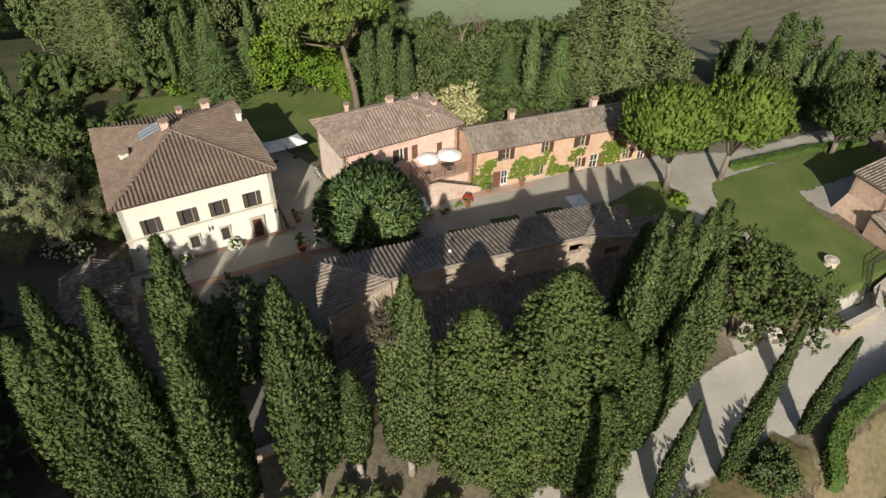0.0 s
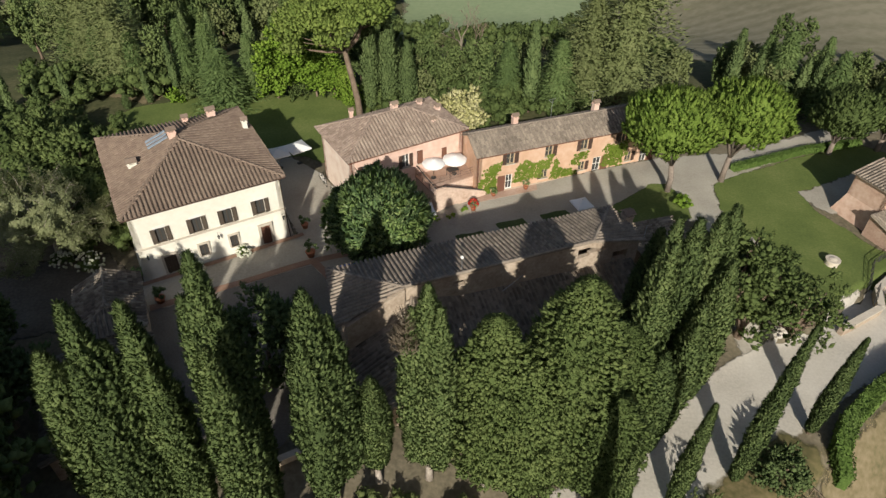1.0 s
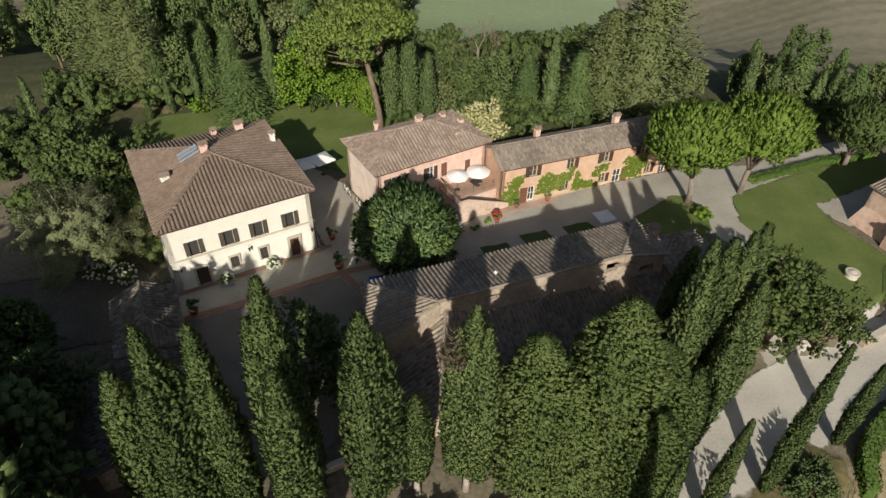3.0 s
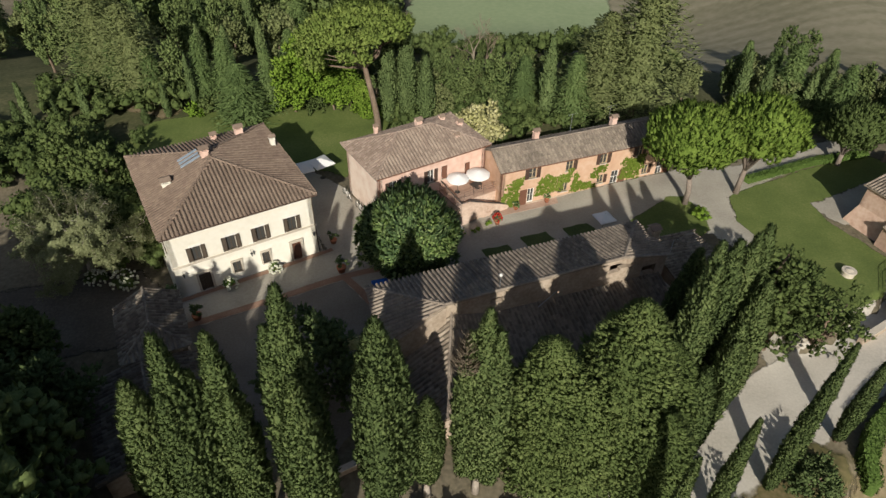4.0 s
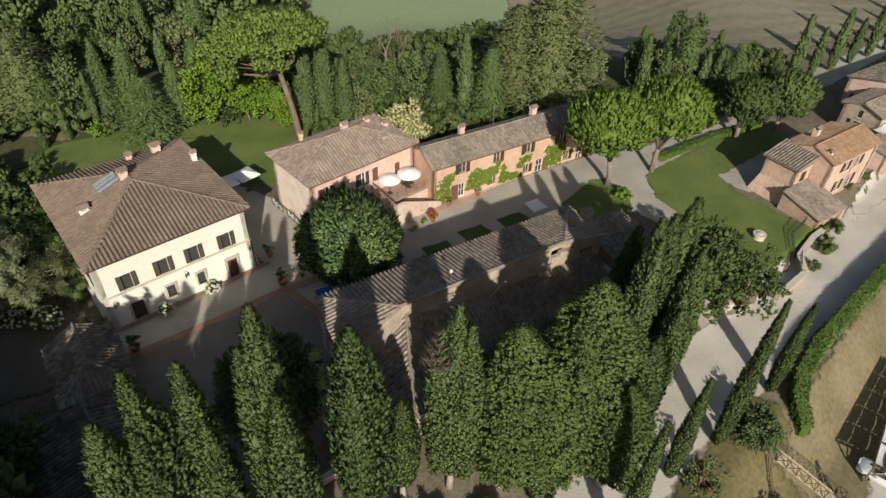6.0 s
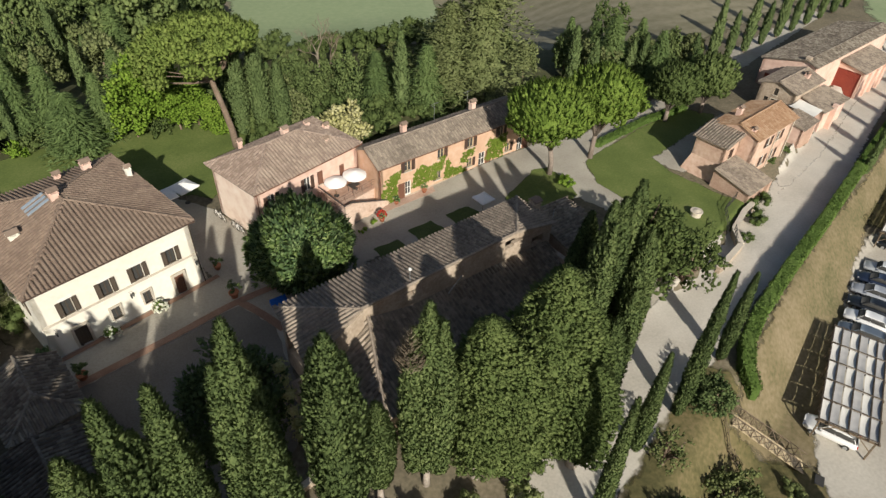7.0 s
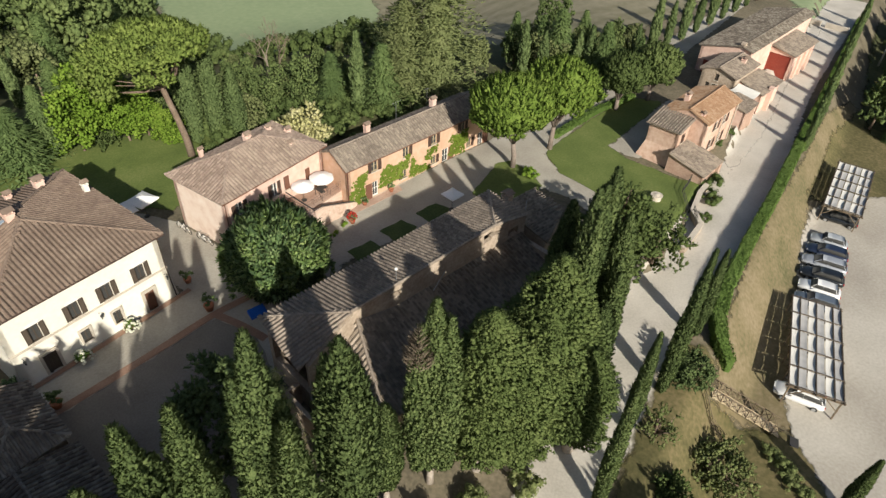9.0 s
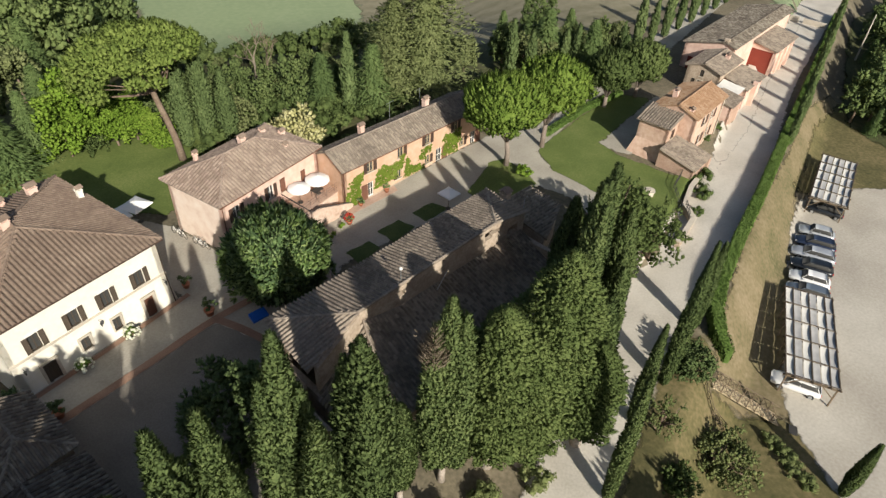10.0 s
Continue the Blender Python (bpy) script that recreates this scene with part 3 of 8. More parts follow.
def wall(m, p, q, z0, z1, thick, holes=(), flare=0.0, z_top=None):
    """A wall from p to q (x, y) with openings (s0, s1, za, zb); its outer face is on the right-hand side going from p to q.
    flare: how far the foot stands out up to 3.2 m. z_top: the height at q where the top slopes."""
    p, q = Vector((*p, 0)), Vector((*q, 0))
    u = (q - p).normalized()
    L = (q - p).length
    nrm = Vector((u.y, -u.x, 0))
    xs = sorted({0.0, L, *[h[0] for h in holes], *[h[1] for h in holes]})
    zs = sorted({z0, z1, *([z0 + 3.2] if flare else []), *[h[2] for h in holes], *[h[3] for h in holes]})
    zt = z1 if z_top is None else z_top

    def pt(x, z, out):
        e = flare * max(0.0, 1 - (z - z0) / 3.2) if flare else 0.0
        zz = z if z < z1 else z1 + (zt - z1) * x / L
        side = 0.0
        if flare:
            side = -e if x == 0 else (e if x == L else 0)
        return tuple(p + u * (x + side) + nrm * (e if out else -thick) + Vector((0, 0, zz)))

    def hole(x, z):
        return any(h[0] - 1e-6 < x < h[1] + 1e-6 and h[2] - 1e-6 < z < h[3] + 1e-6 for h in holes)

    nx, nz = len(xs) - 1, len(zs) - 1
    solid = [[not hole((xs[i] + xs[i + 1]) / 2, (zs[j] + zs[j + 1]) / 2) for j in range(nz)] for i in range(nx)]
    for i in range(nx):
        for j in range(nz):
            if not solid[i][j]:
                continue
            a, b, c, d = xs[i], xs[i + 1], zs[j], zs[j + 1]
            m.face(pt(a, c, 1), pt(b, c, 1), pt(b, d, 1), pt(a, d, 1))
            m.face(pt(b, c, 0), pt(a, c, 0), pt(a, d, 0), pt(b, d, 0))
            if i == 0 or not solid[i - 1][j]:
                m.face(pt(a, c, 0), pt(a, c, 1), pt(a, d, 1), pt(a, d, 0))
            if i == nx - 1 or not solid[i + 1][j]:
                m.face(pt(b, c, 1), pt(b, c, 0), pt(b, d, 0), pt(b, d, 1))
            if j == 0 or not solid[i][j - 1]:
                m.face(pt(a, c, 0), pt(b, c, 0), pt(b, c, 1), pt(a, c, 1))
            if j == nz - 1 or not solid[i][j + 1]:
                m.face(pt(a, d, 1), pt(b, d, 1), pt(b, d, 0), pt(a, d, 0))
    return m


def window(house, at, w, h, shutters="", mat_shutter=None, frame_mat=None, sill=True, lintel=False, out=0.0):
    """A window in the wall's own frame at: x along, -y outwards, z up from the sill's corner. shutters: which sides stand open (l, r) or c for closed."""
    frame_mat = frame_mat or M_WHITEPAINT
    m = Mesh()
    t = 0.07
    m.box(0, 0.1, 0, t, 0.17, h).box(w - t, 0.1, 0, w, 0.17, h).box(t, 0.1, 0, w - t, 0.17, t).box(t, 0.1, h - t, w - t, 0.17, h)
    m.box(w / 2 - 0.04, 0.09, t, w / 2 + 0.04, 0.16, h - t)
    wi = part("window", m, frame_mat, house, at=at)
    for x0, x1 in ((t, w / 2 - 0.04), (w / 2 + 0.04, w - t)):
        part("pane", Mesh().box(x0, 0.12, t, x1, 0.135, h - t), M_GLASS, wi)
        part("glazing_bar", Mesh().box(x0, 0.112, h * 0.55, x1, 0.14, h * 0.55 + 0.03), frame_mat, wi)
    if sill:
        part("sill", Mesh().box(-0.1, -0.09 - out, -0.1, w + 0.1, 0.1, 0.0), M_WHITESTONE, wi)
    if lintel:
        part("lintel", Mesh().box(-0.12, -0.05 - out, h, w + 0.12, 0.06, h + 0.2), M_WHITEPAINT, wi)

    def leaf(x0, x1):
        s = Mesh()
        k = 0.06
        s.box(x0, -0.075, 0, x0 + k, -0.03, h).box(x1 - k, -0.075, 0, x1, -0.03, h)
        s.box(x0 + k, -0.075, 0, x1 - k, -0.03, k).box(x0 + k, -0.075, h - k, x1 - k, -0.03, h)
        n = int((h - 2 * k) / 0.09)
        for i in range(n):
            z = k + i * (h - 2 * k) / n
            s.v += [(x0 + k, -0.068, z), (x1 - k, -0.068, z), (x1 - k, -0.04, z + 0.085), (x0 + k, -0.04, z + 0.085)]
            s.f.append(tuple(range(len(s.v) - 4, len(s.v))))
        part("shutter", s, mat_shutter or M_SHUTTER, wi)

    if "l" in shutters:
        leaf(-w / 2 - 0.02, -0.02)
    if "r" in shutters:
        leaf(w + 0.02, w * 1.5 + 0.02)
    if "c" in shutters:
        leaf(0.02, w / 2), leaf(w / 2, w - 0.02)
    return wi


def door(house, at, w, h, mat, frame=0.16, glazed=False):
    """A door leaf of boards in a stone surround."""
    m = Mesh()
    if frame:
        m.box(-frame, -0.04, 0, 0, 0.1, h + frame).box(w, -0.04, 0, w + frame, 0.1, h + frame).box(0, -0.04, h, w, 0.1, h + frame)
    else:
        m.box(0, 0.06, h - 0.08, w, 0.16, h)
    d = part("door", m, M_WHITESTONE if frame else M_WHITEPAINT, house, at=at)
    if glazed:
        f = Mesh()
        f.box(0, 0.1, 0, 0.09, 0.15, h).box(w - 0.09, 0.1, 0, w, 0.15, h).box(0.09, 0.1, 0, w - 0.09, 0.15, 0.3).box(0.09, 0.1, h - 0.09, w - 0.09, 0.15, h)
        f.box(w / 2 - 0.03, 0.1, 0.3, w / 2 + 0.03, 0.15, h - 0.09).box(0.09, 0.1, 1.1, w - 0.09, 0.15, 1.16)
        part("door_leaf", f, M_WHITEPAINT, d)
        part("pane", Mesh().box(0.09, 0.12, 0.3, w - 0.09, 0.13, h - 0.09), M_GLASS, d)
    else:
        f = Mesh()
        n = max(2, int(w / 0.22))
        for i in range(n):
            f.box(i * w / n + 0.005, 0.09, 0.0, (i + 1) * w / n - 0.005, 0.14, h)
        f.box(0.02, 0.075, h * 0.22, w - 0.02, 0.09, h * 0.22 + 0.12).box(0.02, 0.075, h * 0.72, w - 0.02, 0.09, h * 0.72 + 0.12)
        part("door_leaf", f, mat, d)
        part("door_handle", Mesh().tube([(w * 0.85, 0.09, h * 0.48), (w * 0.85, 0.04, h * 0.48), (w * 0.76, 0.04, h * 0.48)], [0.015] * 3, 6), M_IRON, d)
    return d


def chimney(house, x, y, z, w=0.55, h=1.0, cap="tiles", mat=None):
    m = Mesh().box(x - w / 2, y - w / 2, z, x + w / 2, y + w / 2, z + h)
    m.box(x - w / 2 - 0.06, y - w / 2 - 0.06, z + h, x + w / 2 + 0.06, y + w / 2 + 0.06, z + h + 0.08)
    c = part("chimney", m, mat or M_PINK, house)
    for sx in (-1, 1):
        for sy in (-1, 1):
            qx, qy = x + sx * w * 0.38, y + sy * w * 0.38
            part("flue_post", Mesh().box(qx - 0.06, qy - 0.06, z + h + 0.08, qx + 0.06, qy + 0.06, z + h + 0.3), mat or M_PINK, c)
    k = Mesh()
    e = w / 2 + 0.12
    zc = z + h + 0.3
    k.slab([(x - e, y - e, zc + 0.05), (x + e, y - e, zc + 0.05), (x + e, y, zc + 0.26), (x - e, y, zc + 0.26)], 0.05)
    k.slab([(x - e, y, zc + 0.26), (x + e, y, zc + 0.26), (x + e, y + e, zc + 0.05), (x - e, y + e, zc + 0.05)], 0.05)
    part("cap", k, M_TILE, c)
    return c


def wall_lamp(house, at):
    m = Mesh().tube([(0, 0, 0), (0, -0.3, 0.12), (0, -0.42, 0.02)], [0.02, 0.02, 0.02], 6)
    l = part("wall_lamp", m, M_IRON, house, "black iron wall lantern", at=at)
    part("lantern", Mesh().lathe([(0.05, -0.42), (0.1, -0.1), (0.14, -0.08), (0.03, 0.06)], 6, 0, -0.42), M_GLASS, l)


# ---- white villa ----
def villa():
    W, D, ze, zr, g = 13.25, 14.5, 6.05, 8.55, -0.95
    ov = 0.45
    v = thing("villa", pose(-26.92, 42.61, 0, 0, 0, 28.7), "cream rendered two-storey villa with a brown tiled hip roof", "house")
    up = [(1.83, 2.63), (4.9, 5.72), (7.63, 8.45), (10.66, 11.46)]
    holes = [(a, b, 2.62, 4.15) for a, b in up] + [(1.8, 2.85, g + 0.12, 1.15), (4.92, 5.68, 0.05, 1.26), (7.7, 8.42, 0.0, 1.27), (10.62, 11.5, g + 0.12, 1.3)]
    wall(m := Mesh(), (0, 0), (W, 0), g - 0.4, ze, 0.45, holes, 0.42)
    part("wall", m, M_CREAM, v)
    for k, (p, q) in enumerate((((W, 0), (W, D)), ((W, D), (0, D)), ((0, D), (0, 0)))):
        L = D if k != 1 else W
        hs = [(L * f - 0.45, L * f + 0.45, 2.62, 4.15) for f in (0.2, 0.5, 0.8)]
        part("wall", wall(Mesh(), p, q, g - 0.4, ze, 0.45, hs, 0.42), M_CREAM, v)
        for a, b, c, d in hs:
            u = (Vector((*q, 0)) - Vector((*p, 0))).normalized()
            at = Matrix.Translation((p[0] + u.x * a, p[1] + u.y * a, c)) @ pose(0, 0, 0, 0, 0, (90, 180, 270)[k])
            window(v, at, b - a, d - c, "lr", M_DARKSHUTTER)
    part("floor_slab", Mesh().box(0.46, 0.46, 2.3, W - 0.46, D - 0.46, 2.5), M_WOOD, v)
    for (a, b), sh in zip(up, ("lr", "lr", "lr", "lr")):
        window(v, pose(a, 0, 2.62), b - a, 1.53, sh, M_DARKSHUTTER, M_DARKSHUTTER, True, True)
    for a, b, z0, z1 in holes[5:7]:
        w = window(v, pose(a, -0.2, z0), b - a, z1 - z0, "", None, M_DARKSHUTTER)
        f = 0.16
        part("surround", Mesh().box(-f, -0.06, 0, 0, 0.06, z1 - z0 + f).box(b - a, -0.06, 0, b - a + f, 0.06, z1 - z0 + f).box(0, -0.06, z1 - z0, b - a, 0.06, z1 - z0 + f), M_WHITESTONE, w)
    door(v, pose(1.8, -0.3, g + 0.12), 1.05, 2.02, M_DARKSHUTTER, 0.2)
    door(v, pose(10.62, -0.3, g + 0.12), 0.88, 2.12, M_BROWNDOOR, 0.24)
    part("string_course", Mesh().box(-0.12, -0.13, 2.36, W + 0.12, 0.02, 2.5), M_WHITESTONE, v, "pale stone string course")
    part("step", Mesh().box(10.3, -0.95, g - 0.2, 11.9, -0.42, g + 0.12), M_WHITESTONE, v)
    part("step", Mesh().box(1.5, -0.9, g - 0.2, 3.1, -0.42, g + 0.1), M_WHITESTONE, v)
    for x in (0.62, 6.75, 12.85):
        wall_lamp(v, pose(x, -0.12, 1.95))
    part("eave_moulding", Mesh().box(-0.2, -0.2, ze - 0.2, W + 0.2, D + 0.2, ze), M_CREAM, v)
    x0, x1, y0, y1 = -ov, W + ov, -ov, D + ov
    cx, ya, yb = W / 2 - 0.35, W / 2 - 0.3, W / 2 + 1.0
    A, B = (cx, ya, zr), (cx, yb, zr)
    c = [(x0, y0, ze), (x1, y0, ze), (x1, y1, ze), (x0, y1, ze)]
    roof = part("roof", Mesh().slab([c[0], c[1], A], 0.1).slab([c[1], c[2], B, A], 0.1).slab([c[2], c[3], B], 0.1).slab([c[3], c[0], A, B], 0.1), M_TILE, v, "brown clay tile hip roof")
    slopes = ((c[0], c[1], A, A), (c[1], c[2], A, B), (c[2], c[3], B, B), (c[3], c[0], B, A))
    for k, (p, q, ra, rb) in enumerate(slopes):
        p, q, ra, rb = (Vector(t) for t in (p, q, ra, rb))
        u = (q - p).normalized()
        w = (ra - p) - u * (ra - p).dot(u)
        tiles("tile_field", roof, p, u, w, (q - p).length, w.length, M_TILE, (0, (ra - p).dot(u)), (0, (q - rb).dot(u)), seed=10 + k)
    for p, q in ((c[0], A), (c[1], A), (c[2], B), (c[3], B), (A, B)):
        ridge_tiles(roof, p, q, M_TILE)
    chimney(v, cx - 0.35, ya + 0.9, 8.1, 0.7, 0.9)
    chimney(v, 1.9, 6.4, 6.7, 0.75, 0.55, mat=M_CREAM)
    chimney(v, 10.4, 12.2, 6.8, 0.75, 0.9)
    chimney(v, 13.0, 9.6, 6.2, 0.45, 0.9, mat=M_CREAM)
    chimney(v, 7.9, 12.6, 7.0, 0.5, 0.3)
    sl = (zr - ze) / (cx - x0)
    for i in range(3):
        y = ya + 0.9 + 0.62 * i
        zz = lambda x: ze + (x - x0) * sl + 0.3
        part("solar_panel", Mesh().slab([(3.6, y, zz(3.6)), (5.5, y, zz(5.5)), (5.5, y + 0.3, zz(5.5)), (3.6, y + 0.3, zz(3.6))], 0.08), M_PANEL, v, "blue-grey solar panel")
    part("gutter", Mesh().tube([(x0, y0 - 0.05, ze - 0.03), (x1, y0 - 0.05, ze - 0.03)], [0.07, 0.07], 6).tube([(W - 0.05, -0.12, ze - 0.1), (W - 0.05, -0.14, 2.5), (W - 0.02, -0.5, g)], [0.045] * 3, 6), M_SHUTTER, v, "brown gutter and downpipe")


villa()


# ---- pink house with terrace ----
def pink_house():
    W, D, ze, zr, g = 13.0, 7.4, 5.2, 7.15, -0.8
    ov = 0.42
    h = thing("pink_house", pose(-9.25, 52.9, 0, 0, 0, 29.9), "pink rendered house with hip roof and brick terrace", "house")
    holes = [(1.2, 2.1, 2.7, 4.2), (5.7, 6.5, 2.55, 4.1), (7.42, 8.1, 2.55, 4.1), (10.4, 11.0, 2.0, 3.6), (1.4, 2.2, -0.1, 1.2), (3.6, 4.4, -0.75, 1.3)]
    part("wall", wall(Mesh(), (0, 0), (W, 0), g - 0.4, ze, 0.45, holes), M_PINK, h)
    for k, (p, q) in enumerate((((W, 0), (W, D)), ((W, D), (0, D)), ((0, D), (0, 0)))):
        part("wall", wall(Mesh(), p, q, g - 0.4, ze, 0.45), M_PALEPINK if k == 2 else M_PINK, h, "paler pink end wall" if k == 2 else "")
    window(h, pose(1.2, 0, 2.7), 0.9, 1.5, "lr", M_SHUTTER)
    window(h, pose(5.7, 0, 2.55), 0.8, 1.55, "lr", M_SHUTTER)
    window(h, pose(7.42, 0, 2.55), 0.68, 1.55, "c", M_BROWNDOOR)
    window(h, pose(10.4, 0, 2.0), 0.6, 1.6, "c", M_BROWNDOOR)
    window(h, pose(1.4, 0, -0.1), 0.8, 1.3, "c", M_SHUTTER)
    door(h, pose(3.6, 0, -0.75), 0.8, 2.05, M_BROWNDOOR, 0.14)
    x0, x1, y0, y1 = -ov, W + ov, -ov, D + ov
    A, B = (4.3, D / 2, zr), (W - 4.7, D / 2, zr)
    c = [(x0, y0, ze), (x1, y0, ze), (x1, y1, ze), (x0, y1, ze)]
    roof = part("roof", Mesh().slab([c[0], c[1], B, A], 0.1).slab([c[1], c[2], B], 0.1).slab([c[2], c[3], A, B], 0.1).slab([c[3], c[0], A], 0.1), M_TILEPINK, h, "weathered clay tile hip roof")
    for k, (p, q, ra, rb) in enumerate(((c[0], c[1], A, B), (c[1], c[2], B, B), (c[2], c[3], B, A), (c[3], c[0], A, A))):
        p, q, ra, rb = (Vector(t) for t in (p, q, ra, rb))
        u = (q - p).normalized()
        w = (ra - p) - u * (ra - p).dot(u)
        tiles("tile_field", roof, p, u, w, (q - p).length, w.length, M_TILEPINK, (0, (ra - p).dot(u)), (0, (q - rb).dot(u)), seed=20 + k)
    for p, q in ((c[0], A), (c[1], B), (c[2], B), (c[3], A), (A, B)):
        ridge_tiles(roof, p, q, M_TILEPINK)
    chimney(h, 7.2, 4.4, 6.6, 0.6, 0.75)
    chimney(h, 10.6, 5.2, 5.9, 0.5, 0.6)
    chimney(h, 12.2, 4.0, 5.4, 0.5, 0.6)
    chimney(h, 10.2, 1.6, 5.6, 0.42, 0.5)
    chimney(h, 3.4, 7.0, 5.5, 0.35, 0.9)
    part("gutter", Mesh().tube([(x0, y0 - 0.05, ze - 0.03), (x1, y0 - 0.05, ze - 0.03)], [0.06, 0.06], 6).tube([(0.05, -0.1, ze - 0.1), (0.05, -0.1, g)], [0.045, 0.045], 6).tube([(W - 0.1, -0.1, ze - 0.1), (W - 0.1, -0.1, g)], [0.045, 0.045], 6), M_BROWNDOOR, h, "copper gutter and downpipe")
    # terrace with its outer stair
    t = thing("terrace", pose(-9.25, 52.9, 0, 0, 0, 29.9), "brick terrace with iron railing and outer stair", "terrace")
    fz, ty = 1.25, -3.0
    part("terrace_wall", Mesh().box(7.2, ty, g - 0.3, 13.4, -0.02, fz - 0.12), M_PINKSTONE, t)
    part("terrace_floor", Mesh().box(7.1, ty - 0.1, fz - 0.12, 13.5, -0.02, fz), M_BRICK, t)
    n = 12
    for i in range(n):
        z = fz - (i + 1) * (fz - g) / n
        part("step", Mesh().box(8.0 + i * 0.42, ty - 1.25, g - 0.3, 8.0 + (i + 1) * 0.42, ty - 0.02, z), M_PINKSTONE, t)
    part("stair_wall", Mesh().slab([(7.2, ty - 1.45, fz + 0.7), (8.2, ty - 1.45, fz + 0.7), (8.2, ty - 1.25, fz + 0.7), (7.2, ty - 1.25, fz + 0.7)], 2.9)
         .slab([(8.2, ty - 1.45, fz + 0.7), (13.2, ty - 1.45, g + 0.6), (13.2, ty - 1.25, g + 0.6), (8.2, ty - 1.25, fz + 0.7)], 1.9), M_PINKSTONE, t)
    part("landing", Mesh().box(7.2, ty - 1.25, g - 0.3, 8.0, ty - 0.02, fz), M_PINKSTONE, t)
    rail = Mesh()
    line = [(7.2, -0.1), (7.2, ty + 0.05), (13.4, ty + 0.05)]
    for p, q in zip(line, line[1:]):
        for z in (0.35, 0.65, 0.95):
            rail.tube([(*p, fz + z), (*q, fz + z)], [0.02, 0.02], 5)
        k = int(math.dist(p, q) / 1.2)
        for i in range(k + 1):
            x, y = p[0] + (q[0] - p[0]) * i / k, p[1] + (q[1] - p[1]) * i / k
            part("rail_post", Mesh().tube([(x, y, fz), (x, y, fz + 0.95)], [0.025, 0.025], 5), M_RAIL, t)
    part("railing", rail, M_RAIL, t, "thin rusty iron railing")
    part("handrail", Mesh().tube([(7.2, -0.3, fz + 1.3), (7.2, ty - 1.35, fz + 0.8), (8.2, ty - 1.35, fz + 0.8), (13.2, ty - 1.35, g + 0.72)], [0.06] * 4, 6), M_IRON, t, "dark iron rail on the stair wall")


pink_house()


# ---- long farmhouse with creeper ----
def farmhouse():
    W, D, ze, zr, g = 21.5, 4.6, 4.15, 5.5, -0.8
    ov = 0.35
    h = thing("farmhouse", pose(3.5, 55.45, 0, 0, 0, 19.1), "long low orange farmhouse with grey tiled roof", "house")
    ups = [(3.2, 4.1), (7.7, 8.6), (12.0, 12.9), (16.8, 17.6)]
    lows = [(7.5, 8.3, -0.1, 1.1), (12.1, 12.9, -0.05, 1.05), (18.1, 18.9, -0.05, 1.1)]
    doors = [(3.25, 4.05), (13.9, 14.9), (20.1, 21.0)]
    holes = [(a, b, 2.55, 3.8) for a, b in ups] + lows + [(a, b, g + 0.05, 1.25) for a, b in doors]
    part("wall", wall(Mesh(), (0, 0), (W, 0), g - 0.4, ze, 0.4, holes), M_ORANGE, h, "orange render over brick")
    part("wall", wall(Mesh(), (W, 0), (W, D), g - 0.4, ze, 0.4), M_ORANGE, h)
    part("wall", wall(Mesh(), (W, D), (0, D), g - 0.4, ze, 0.4), M_ORANGE, h)
    part("wall", wall(Mesh(), (0, D), (0, 0), g - 0.4, ze, 0.4), M_ORANGE, h)
    for x in (0.2, W - 0.2):
        gb = Mesh()
        gb.v += [(x - 0.2, 0, ze), (x + 0.2, 0, ze), (x + 0.2, D, ze), (x - 0.2, D, ze), (x - 0.2, D / 2, zr - 0.1), (x + 0.2, D / 2, zr - 0.1)]
        gb.f += [(0, 4, 3), (1, 2, 5), (0, 1, 5, 4), (2, 3, 4, 5), (0, 3, 2, 1)]
        part("gable", gb, M_ORANGE, h)
    for (a, b), s in zip(ups, ("lr", "r", "lr", "lr")):
        window(h, pose(a, 0, 2.55), b - a, 1.25, s, M_SHUTTER, M_PALEWOOD)
    for a, b, z0, z1 in lows:
        window(h, pose(a, 0, z0), b - a, z1 - z0, "r" if a > 9 else "l", M_SHUTTER, M_PALEWOOD)
    for a, b in doors:
        d = door(h, pose(a, 0, g + 0.05), b - a, 2.0, M_BROWNDOOR, 0, True)
        x = a - 0.95 if a < 9 else b + 0.05
        part("door_shutter", Mesh().box(x - a, -0.08, 0, x - a + 0.85, -0.03, 2.0), M_BROWNDOOR, d, "brown louvred door shutter")
        part("step", Mesh().box(-0.2, -0.5, -0.3, b - a + 0.2, -0.01, 0.0), M_WHITESTONE, d)
    part("plinth", Mesh().box(0, -0.06, g - 0.3, W, -0.01, g + 0.25), M_STONE, h, "rough stone plinth")
    part("kerb", Mesh().box(-0.3, -1.1, g - 0.3, W, -0.06, g + 0.1), M_BRICK, h, "brick kerb along the wall")
    c = [(-ov, -ov, ze), (W + ov, -ov, ze), (W + ov, D + ov, ze), (-ov, D + ov, ze)]
    A, B = (-ov, D / 2, zr), (W + ov, D / 2, zr)
    roof = part("roof", Mesh().slab([c[0], c[1], B, A], 0.1).slab([c[2], c[3], A, B], 0.1), M_TILEGREY, h, "weathered grey-brown tile roof")
    for k, (p, q, r) in enumerate(((c[0], c[1], A), (c[2], c[3], B))):
        p, q, r = Vector(p), Vector(q), Vector(r)
        tiles("tile_field", roof, p, q - p, r - p, (q - p).length, (r - p).length, M_TILEGREY, seed=30 + k)
    ridge_tiles(roof, A, B, M_TILEGREY)
    chimney(h, 5.6, 3.6, 4.9, 0.55, 0.9)
    chimney(h, 15.2, 3.2, 5.1, 0.6, 0.9)
